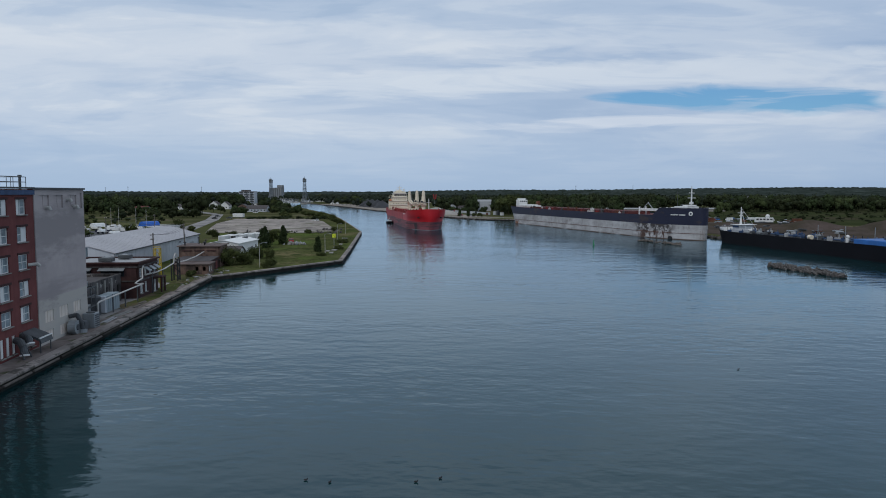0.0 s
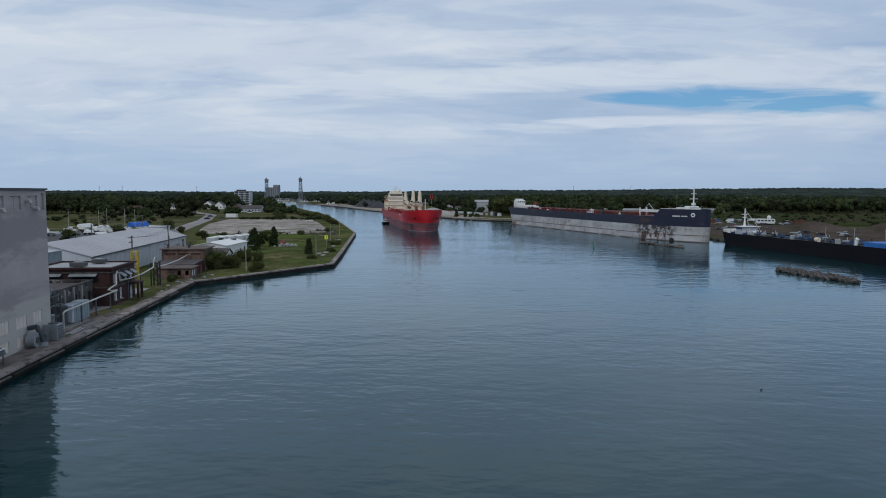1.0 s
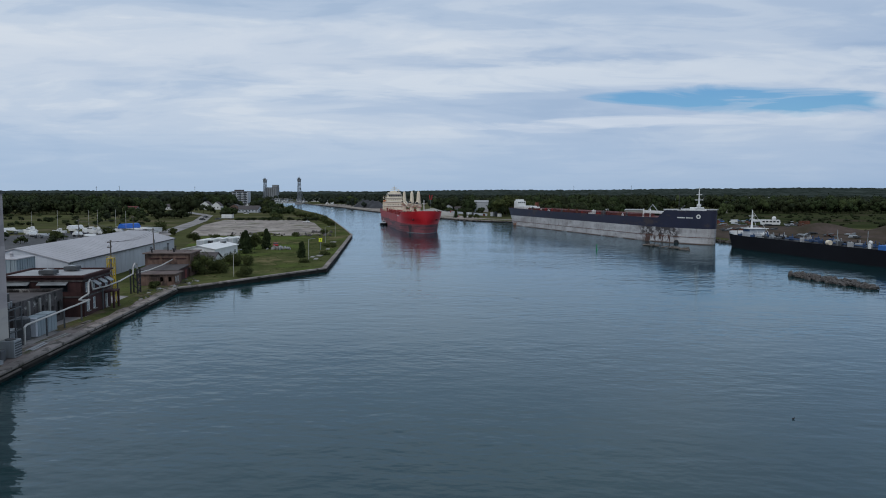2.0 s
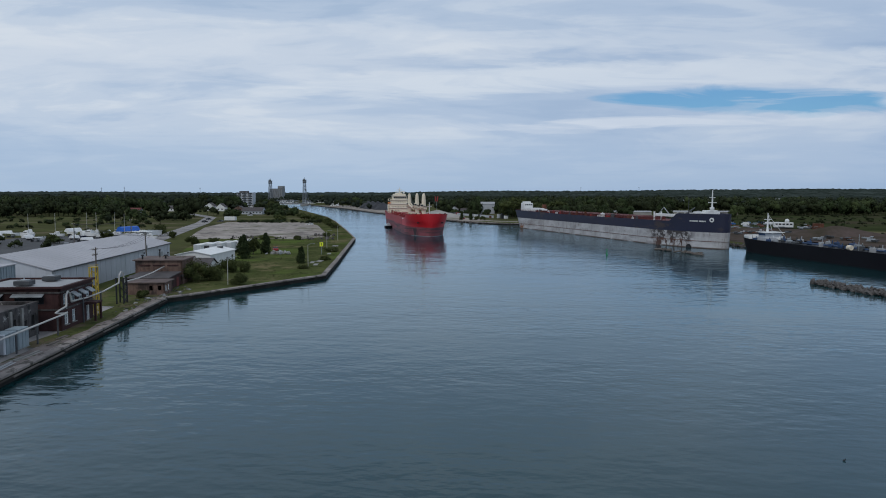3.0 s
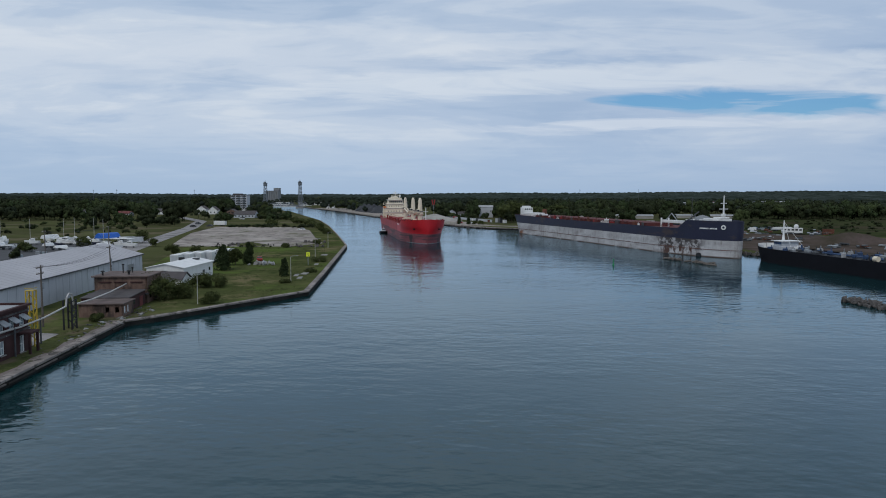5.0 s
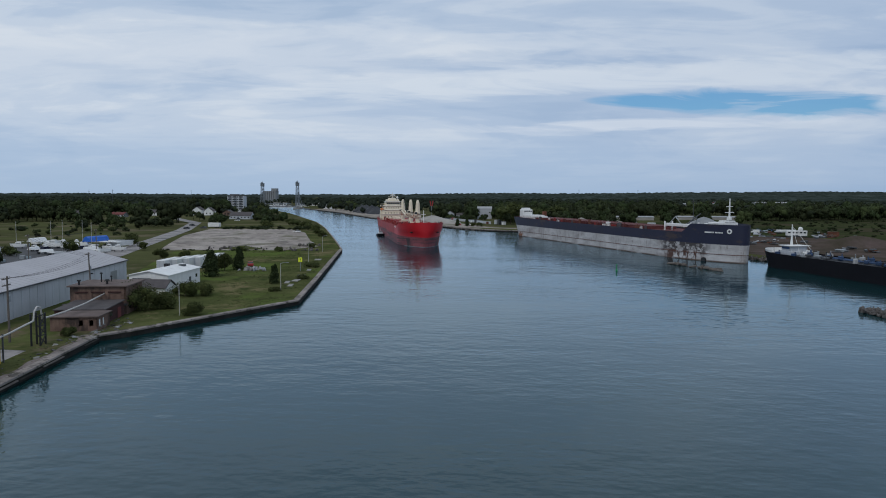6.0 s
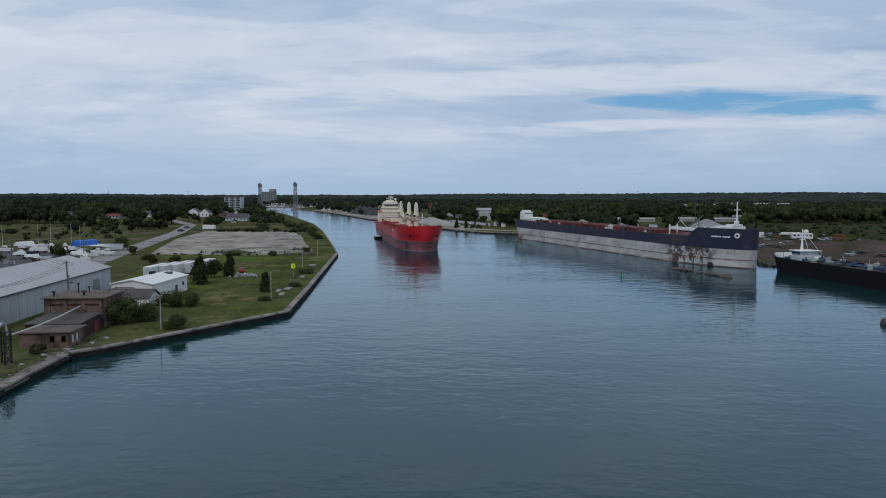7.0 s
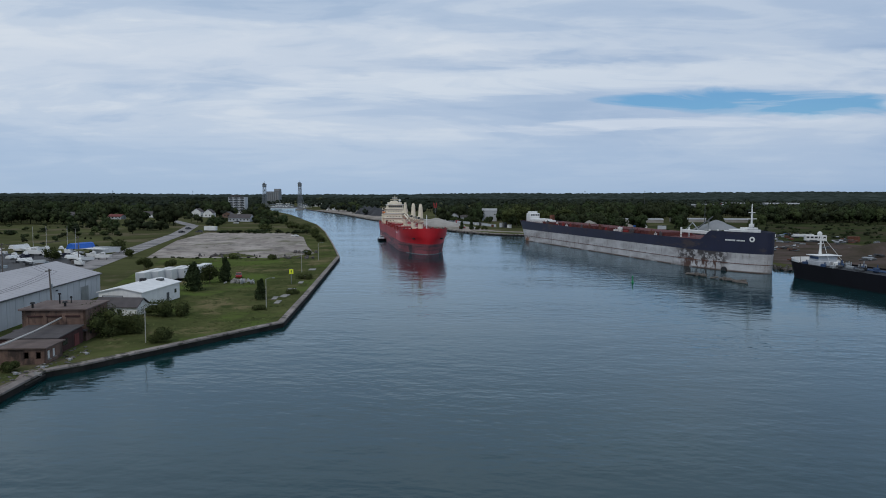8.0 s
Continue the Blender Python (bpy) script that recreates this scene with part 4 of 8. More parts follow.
def build_black_ship():
    ship = thing("tank_barge", pose(106.8, 306.5, 0, rz=13.0), "black low tanker hull with blue deckhouse moored at the yard", "ship")
    dims = (15.0, 118.0, 15.0, 12.0, 5.6, 1.5, 0.3, 0.8, 2.2)
    sheer = lambda s: 0.6 * max(0.0, min(1.0, (15 - s) / 14)) - 0.2
    part("hull", hull_band(dims, [-1, 1.5, 3.6, 5.6], sheer), "hull_black", ship, "black hull")
    part("deck", hull_deck(dims, 3.7, lambda s: 0.0, 0.8, 117), "black", ship)
    part("bulwark", hull_band(dims, [3.5, 4.3, 4.9], lambda s: 0.55 * max(0.0, min(1.0, (12 - s) / 11)), 0.08, (0, 9.5)), "white", ship, "white bow bulwark")
    for y, x in ((-13.2, -2.5), (-10.5, -2.52)):
        part("window", box(bmesh.new(), (x, y + 1.5, 4.9), (0.08, 1.1, 0.7)), "glass", ship)
    for i, (x, y, z, k) in enumerate(((-4, -8, 0.9, "pipe_blue"), (2, -7, 1.1, "metal_dark"), (-5, -17.5, 1.0, "pipe_blue"), (-2, -19, 1.6, "white"), (3, -18, 1.3, "metal"), (-4.5, -21, 0.9, "metal"), (0, -5, 0.9, "metal_dark"))):
        part("deck_gear", boxes([((x, y, 3.7 + z / 2), (1.5, 1.3, z), 15 * i, 0.12), ((x + 0.5, y, 3.8 + z), (0.3, 0.3, 0.9), 0, 0.05)]), k, ship)
    part("wheelhouse", boxes([((0.2, -11.0, 4.4), (7.4, 6.0, 1.5), 0, 0.15), ((0.2, -10.8, 5.9), (6.6, 4.6, 1.6), 0, 0.15)]), "siding", ship, "small pale forward wheelhouse")
    part("wheelhouse_roof", boxes([((0.2, -11.0, 6.85), (8.2, 6.0, 0.2), 0, 0.06)]), "white", ship)
    part("window_band", boxes([((0.2, -8.46, 6.1), (6.0, 0.08, 0.75)), ((-3.14, -10.8, 6.1), (0.08, 4.0, 0.75))]), "pipe_blue", ship, "blue-tinted wheelhouse windows")
    part("mast_house", tubes([((0, -9.5, 6.9), (0, -9.5, 8.6), 0.5, 0.36), ((0, -9.5, 8.4), (0, -9.5, 12.6), 0.34, 0.2), ((-0.9, -9.5, 10.4), (0.9, -9.5, 10.4), 0.14)], 8), "white", ship)
    part("mast", tubes([((0, -9.5, 6), (0, -9.5, 14.0), 0.3, 0.16), ((-1.5, -9.5, 11.6), (1.5, -9.5, 11.6), 0.1), ((0, -9.5, 13.5), (-2.5, -17, 5), 0.05), ((0, -9.5, 13.5), (2.5, -17, 5), 0.05)], 6), "white", ship)
    part("deck_pipe", tubes([((x, -25, 4.2), (x, -92, 4.2), 0.18) for x in (-1.2, 0, 1.2)], 8), "pipe_blue", ship)
    rnd = random.Random(5)
    for i in range(40):
        s = 15 + i * 1.65
        x = rnd.uniform(-5, 5)
        k = rnd.choice(["pipe_blue", "metal_dark", "metal", "black", "pipe_blue", "roof_light"])
        part("deck_fitting", boxes([((x, -s, 4.4), (rnd.uniform(0.5, 2.4), rnd.uniform(0.5, 2.2), rnd.uniform(0.5, 1.6)), rnd.uniform(0, 30), 0.12), ((x + 0.4, -s, 5.0), (0.25, 0.25, rnd.uniform(0.8, 2.2)), 0, 0.05)]), k, ship)
    part("tank", tubes([((-4.6, -57.6, 4.6), (-4.6, -56.2, 4.6), 0.8)], 14), "cream", ship, "pale yellow drum tank")
    part("vent_cowl", tubes([((-3, -72, 3.8), (-3, -72, 5.4), 0.45), ((-3, -72, 5.4), (-2.5, -72, 5.9), 0.6)], 10), "white", ship)
    part("blue_deckhouse", boxes([((0, -92, 4.6), (14.2, 25, 1.9), 0, 0.15)]), "blue_paint", ship, "bright blue aft deckhouse")
    for x, y, w, d in ((2, -86, 5, 4), (-3, -95, 3, 6), (3, -99, 2, 3)):
        part("winch", boxes([((x, y, 6.0), (w, d, 0.9), 0, 0.2), ((x, y + d * 0.3, 6.5), (w * 0.4, d * 0.3, 1.2), 20, 0.15)]), "metal_dark", ship)
    for x in (-5, -2, 1, 4):
        part("stanchion", tubes([((x, -76 - 3 * x, 3.5), (x, -76 - 3 * x, 9), 0.1)], 5), "metal", ship)
    # everything above the hull stands on the raised deck
    for ob in ship.children:
        if not ob.name.startswith("hull"):
            ob.location.z += 1.25
    return ship


def build_tug():
    t = thing("tugboat", pose(0, 0, 0), "small dark harbour tug alongside the cargo ship", "tugboat")
    dims = (4.6, 12.0, 4.5, 4.0, 1.2, 0.6, 0.2, 0.8, 2.2)
    part("hull", hull_band(dims, [-0.5, 0.5, 1.2], lambda s: 0.6 * max(0, 1 - s / 8)), "hull_black", t)
    part("deck", hull_deck(dims, 1.1, lambda s: 0.0, 0.6, 12.6), "metal_dark", t)
    part("wheelhouse", boxes([((0, -6, 1.6), (2.6, 4, 1.3), 0, 0.15), ((0, -5.6, 2.6), (2.0, 2.0, 0.9), 0, 0.15)]), "siding", t)
    part("window", box(bmesh.new(), (0, -4.58, 2.65), (1.7, 0.08, 0.45)), "glass", t)
    part("mast", tubes([((0, -6, 3.0), (0, -6, 4.6), 0.1, 0.05)], 5), "white", t)
    return t


red_ship = build_red_ship()
blue_ship = build_blue_ship()
black_ship = build_black_ship()
tug = build_tug()


# ---- mill and quayside ----
def window_unit(parent, x, z, w, h, y=0.12, white=0.0, side=1, pale=True):
    """A framed sash window in an opening centred on x, z; white: share covered by an open white shutter or blind."""
    wn = part("window", boxes([((x - w / 2 + 0.05, y, z), (0.1, 0.1, h)), ((x + w / 2 - 0.05, y, z), (0.1, 0.1, h)), ((x, y, z + h / 2 - 0.05), (w, 0.1, 0.1)),
                               ((x, y, z - h / 2 + 0.05), (w, 0.1, 0.1)), ((x, y, z), (w, 0.07, 0.07)), ((x, y, z), (0.07, 0.07, h))]), "white", parent)
    part("pane", box(bmesh.new(), (x, y + 0.03, z), (w - 0.1, 0.03, h - 0.1)), "pane_pale" if pale else "glass", wn)
    part("sill", box(bmesh.new(), (x, -0.05, z - h / 2 - 0.06), (w + 0.2, 0.3, 0.12), 0, 0.02), "concrete", wn)
    if white:
        part("blind", box(bmesh.new(), (x + side * w * (1 - white) / 2, y - 0.06, z), (w * white, 0.04, h - 0.06)), "white", wn, "white open shutter panel")
    return wn


def build_mill():
    t = thing("mill_building", at_quay(0, 4.0, 0), "tall red brick and grey rendered grain mill on the quay", "mill building")
    rnd = random.Random(3)
    x_left, split, x_end, top = -34.0, 17.1, 31.7, 21.35
    cols = [14.1 - 4.35 * i for i in range(11)]
    rows = [19.2, 15.9, 12.55, 9.3, 6.25]
    ops, units = [], []
    for ci, c in enumerate(cols):
        for ri, z in enumerate(rows):
            ops.append((c - 1.15 - x_left, c + 1.15 - x_left, z - 0.92, z + 0.92))
            units.append((c, z, rnd.choice([0.0, 0.35, 0.5, 0.42]), rnd.choice([-1, 1])))
        for k in (-1.3, 0.0, 1.3):
            ops.append((c + k - 0.42 - x_left, c + k + 0.42 - x_left, 2.0, 4.2))
    bm = wall(split - x_left, G - 0.2, top, 0.45, ops)
    bmesh.ops.translate(bm, verts=bm.verts, vec=(x_left, 0, 0))
    bw = part("brick_wall", bm, "brick_red", t, "red brick wall with white framed windows")
    for c, z, w, s in units:
        window_unit(bw, c, z, 2.3, 1.84, 0.2, w, s)
    for c in cols[:4]:
        for k in (-1.3, 0.0, 1.3):
            window_unit(bw, c + k, 3.1, 0.84, 2.2, 0.2, 0.55, 1)
    # string of brick piers and bands
    for c in cols[:6]:
        [part("lintel", box(bmesh.new(), (c, -0.03, z + 1.06), (2.7, 0.1, 0.26)), "brick_dark", bw) for z in rows]
    part("blue_fascia", box(bmesh.new(), ((x_left + split) / 2, -0.1, 20.95), (split - x_left, 0.3, 0.55)), "pipe_blue", t, "faded blue fascia band")
    part("parapet_cap", box(bmesh.new(), ((x_left + split) / 2, 0.1, 21.5), (split - x_left, 0.8, 0.22)), "metal_dark", t)
    # rendered part, with blanked window panels
    gl = x_end - split
    tops = [(1.4, 4.0, 18.9, 20.6), (5.3, 8.0, 18.9, 20.6), (9.4, 12.2, 18.9, 20.6), (13.2, 14.0, 18.7, 20.9)]
    lows = [(1.6, 3.9, 4.2, 5.7), (5.6, 8.2, 4.2, 5.7), (9.9, 12.2, 4.2, 5.7), (1.5, 3.7, 1.9, 3.2), (5.6, 7.9, 1.9, 3.2)]
    bm = wall(gl, G - 0.2, top, 0.5, [*tops, *lows])
    bmesh.ops.translate(bm, verts=bm.verts, vec=(split, -0.12, 0))
    gw = part("rendered_wall", bm, "render_grey", t, "stained grey rendered wall with blocked windows")
    for o in tops:
        part("blank_panel", boxes([((split + (o[0] + o[1]) / 2, 0.12, (o[2] + o[3]) / 2), (o[1] - o[0], 0.1, o[3] - o[2])), ((split + (o[0] + o[1]) / 2, 0.06, (o[2] + o[3]) / 2), (0.12, 0.08, o[3] - o[2]))]), "render_grey", gw)
    for o in lows:
        part("block_infill", boxes([((split + (o[0] + o[1]) / 2, 0.02, (o[2] + o[3]) / 2), (o[1] - o[0], 0.1, o[3] - o[2])), ((split + o[0] + 0.8, -0.05, (o[2] + o[3]) / 2), (0.06, 0.06, o[3] - o[2])),
                                    ((split + o[1] - 0.8, -0.05, (o[2] + o[3]) / 2), (0.06, 0.06, o[3] - o[2]))]), "block_pale", gw, "pale infilled window")
    part("roof_edge", box(bmesh.new(), (split + gl / 2, 0.1, 21.45), (gl + 0.2, 0.9, 0.24)), "metal_dark", t)
    for x, z in ((3.0, 19.0), (9.2, 20.0), (11.3, 19.0)):
        bm = bent([(split + x, 0.0, z), (split + x, -0.55, z), (split + x, -0.7, z - 0.35)], 0.24, 10)
        part("vent_duct", bm, "pipe_white", gw, "short white vent duct")
    part("wall_lamp", bent([(15.2, 0, 12.1), (15.6, -0.9, 12.2), (15.8, -1.1, 11.9)], 0.2), "pipe_white", bw)
    # the other walls and the roof
    part("end_wall", box(bmesh.new(), (x_end - 0.2, 13.2, 10.8), (0.4, 25.6, 21.0)), "render_grey", t)
    part("end_wall", box(bmesh.new(), (x_left + 0.2, 13.2, 10.8), (0.4, 25.4, 21.0)), "brick_red", t)
    part("back_wall", box(bmesh.new(), ((x_left + x_end) / 2, 26.2, 10.8), (x_end - x_left, 0.4, 21.0)), "brick_red", t)
    for z in (21.15, 4.4, 7.9, 11.0, 14.2, 17.5):
        part("roof" if z > 21 else "floor_slab", box(bmesh.new(), ((x_left + x_end) / 2, 13.3, z), (x_end - x_left - 0.9, 25.2, 0.3)), "roof_dark", t)
    part("roof_railing", rail(bmesh.new(), [(x_left, 0.7, 21.6), (17.0, 0.7, 21.6), (17.0, 6, 21.6)], 1.25, 1.5, 0.04), "metal_dark", t)
    part("roof_vent", tubes([((16.6, 1.2, 21.3), (16.6, 1.2, 22.9), 0.16), ((16.6, 1.2, 22.9), (16.6, 1.2, 23.1), 0.24)], 8), "metal_dark", t)


def build_quay_equipment():
    t = thing("condenser_unit", at_quay(28.6, 1.7), "grey metal condenser unit beside the mill wall", "condenser")
    part("casing", box(bmesh.new(), (0.9, 0.9, 1.15), (1.7, 1.7, 2.1), 0, 0.06), "metal", t)
    for i in range(6):
        part("louvre", box(bmesh.new(), (0.9, 0.02, 0.4 + i * 0.3), (1.5, 0.06, 0.16)), "metal_dark", t)
    part("fan_guard", tubes([((0.9, 0.9, 2.2), (0.9, 0.9, 2.32), 0.6)], 16), "metal_dark", t)
    t = thing("duct_hood", at_quay(24.2, 1.9), "curved sheet metal exhaust duct at the mill foot", "duct")
    part("duct", bent([(1.2, 1.9, 2.4), (1.2, 0.9, 2.6), (1.4, 0.5, 1.6), (1.6, 0.4, 0.5)], 0.30, 12), "metal_dark", t)
    part("fan_housing", tubes([((0.6, 0.6, 1.0), (0.6, 1.6, 1.0), 0.95)], 18), "metal", t, "round grey fan housing")
    part("fan_hub", tubes([((0.6, 0.5, 1.0), (0.6, 0.62, 1.0), 0.42)], 14), "metal_dark", t)
    part("collar", tubes([((1.6, 0.4, 0.02), (1.65, 0.4, 0.5), 0.6)], 14), "metal", t)
    part("blower", boxes([((2.9, 1.0, 0.75), (1.3, 1.3, 1.5), 0, 0.15)]), "metal_dark", t)
    t = thing("loading_canopy", at_quay(12.6, 1.2), "dark sheet metal loading canopy by the mill wall", "canopy")
    part("hood", extrude_profile([(0.8, 1.6), (2.7, 2.6), (2.7, 2.75), (0.7, 1.9), (0.5, 1.3), (0.7, 1.3)], 0.2, 3.2), "metal_dark", t)
    for x in (0.4, 3.0):
        part("post", tubes([((x, 0.75, 0), (x, 0.75, 1.6), 0.07)]), "metal_dark", t)
    part("roof_edge", box(bmesh.new(), (1.7, 0.7, 1.95), (3.2, 0.2, 0.14), 0, 0.02), "white", t)
    t = thing("loading_chute", at_quay(9.2, 1.6), "grey metal chute at the mill foot", "chute")
    part("chute", bent([(1.9, 2.2, 2.1), (1.5, 1.5, 2.0), (1.1, 1.0, 1.4), (0.9, 0.8, 0.6)], 0.42, 12), "metal_dark", t)
    part("collar", tubes([((0.86, 0.78, 0.45), (0.9, 0.8, 0.62), 0.55)], 14), "white", t)
    part("chute", bent([(3.4, 2.2, 2.3), (3.0, 1.4, 2.2), (2.7, 1.0, 1.5)], 0.40, 12), "metal_dark", t)
    part("collar", tubes([((2.66, 0.95, 1.38), (2.72, 1.02, 1.54), 0.52)], 14), "white", t)
    for x in (0.4, 2.0):
        part("leg", tubes([((x, 0.5, 0), (x, 0.9, 1.0), 0.08)]), "metal_dark", t)
    # pale blue electrical cabinets
    t = thing("storage_tank", at_quay(38.6, 5.2), "dark steel tank with a pale side panel beside the cabinets", "tank")
    part("shell", tubes([((0.9, 0.9, 0.1), (0.9, 0.9, 3.0), 1.0), ((0.9, 0.9, 3.0), (0.9, 0.9, 3.3), 1.0, 0.5)], 18), "metal_dark", t)
    part("side_panel", box(bmesh.new(), (1.9, -0.1, 1.6), (0.5, 0.9, 2.6), 0, 0.08), "siding", t)
    part("plinth", box(bmesh.new(), (0.9, 0.9, 0.06), (2.4, 2.4, 0.14)), "concrete", t)
    for i in (1, 2):
        t = thing("transformer_cabinet", at_quay(38.0 + i * 3.1, 4.9), "pale blue metal electrical cabinet on the quay", "cabinet", "quay cabinets")
        part("casing", box(bmesh.new(), (1.4, 0.9, 1.45), (2.7, 1.8, 2.7), 0, 0.05), "pale_blue", t)
        for k in range(3):
            part("door", box(bmesh.new(), (0.55 + k * 0.86, -0.02, 1.4), (0.78, 0.05, 2.3)), "pale_blue", t)
        part("plinth", box(bmesh.new(), (1.4, 0.9, 0.06), (2.9, 2.0, 0.16)), "concrete", t)
    t = thing("switch_rack", at_quay(33.2, 4.6), "dark steel switchgear rack beside the mill", "switchgear")
    for x in (0, 1.6, 3.2):
        for y in (0, 1.8):
            part("post", tubes([((x, y, 0), (x, y, 5.2), 0.1)]), "metal_dark", t)
    for z in (2.2, 3.8, 5.1):
        part("beam", boxes([((1.6, 0, z), (3.6, 0.16, 0.16)), ((1.6, 1.8, z), (3.6, 0.16, 0.16)), ((0, 0.9, z), (0.16, 1.8, 0.16)), ((3.2, 0.9, z), (0.16, 1.8, 0.16))]), "metal_dark", t)
    for x, y in ((0.6, 0.7), (1.8, 0.8), (2.8, 1.0)):
        part("drum", tubes([((x, y, 0.0), (x, y, 2.3), 0.5)], 12), "metal", t)
        part("insulator", tubes([((x, y, 5.1), (x, y, 5.9), 0.1, 0.16)], 8), "metal", t)
    rnd = random.Random(9)
    for s, d, m, w in ((46.5, 2.0, "timber", 3.4), (38, 2.2, "concrete", 5.5), (51, 2.6, "timber", 2.6), (33, 1.8, "roof_light", 4.5)):
        t = thing("plank_stack", at_quay(s, d, G, rnd.uniform(-6, 6)), "weathered planks lying on the quay", "planks", "planks on the quay")
        for k in range(3):
            part("plank", box(bmesh.new(), (w / 2, k * 0.34, 0.06 + 0.10 * (k == 1)), (w, 0.3, 0.09), rnd.uniform(-3, 3)), m, t)


def build_annex():
    t = thing("concrete_annex", at_quay(41.0, 7.6, 0), "stained dark concrete annex with flat roof", "annex")
    ops = [(1.2, 2.2, 2.2, 4.6), (4.2, 5.4, 1.6, 4.0), (7.4, 8.2, 2.4, 4.8), (10.2, 11.2, 1.6, 4.2), (12.4, 13.2, 2.4, 4.6)]
    w = part("front_wall", wall(14.4, G - 0.1, 6.1, 0.4, ops), "conc_dark", t)
    for o in ops:
        part("door" if o[2] < 2 else "window", box(bmesh.new(), ((o[0] + o[1]) / 2, 0.25, (o[2] + o[3]) / 2), (o[1] - o[0], 0.08, o[3] - o[2])), "black", w)
    part("end_wall", box(bmesh.new(), (0.2, 5.1, 3.75), (0.4, 9.4, 4.7)), "conc_dark", t)
    part("end_wall", box(bmesh.new(), (14.2, 5.1, 3.75), (0.4, 9.4, 4.7)), "conc_dark", t)
    part("back_wall", box(bmesh.new(), (7.2, 9.9, 3.75), (14.4, 0.3, 4.7)), "conc_dark", t)
    part("roof", box(bmesh.new(), (7.2, 5.1, 5.75), (14.2, 9.4, 0.3)), "roof_dark", t)
    part("parapet", boxes([((7.2, 0.2, 6.25), (14.8, 0.5, 0.3)), ((14.2, 5, 6.25), (0.5, 9.4, 0.3)), ((0.2, 5, 6.25), (0.5, 9.4, 0.3)), ((7.2, 9.9, 6.25), (14.8, 0.5, 0.3))]), "conc_dark", t)
    for x in (3.4, 6.6, 9.6):
        part("pier", box(bmesh.new(), (x, -0.12, 3.8), (0.5, 0.26, 4.6)), "concrete", t)
    part("roof_tank", tubes([((4.5, 4.5, 5.9), (4.5, 4.5, 7.0), 1.4)], 16), "metal_dark", t)
    part("stair", boxes([((14.9, 1.5 + 0.3 * i, G + 0.2 * i + 0.1), (1.1, 0.3, 0.2)) for i in range(8)]), "metal_dark", t)


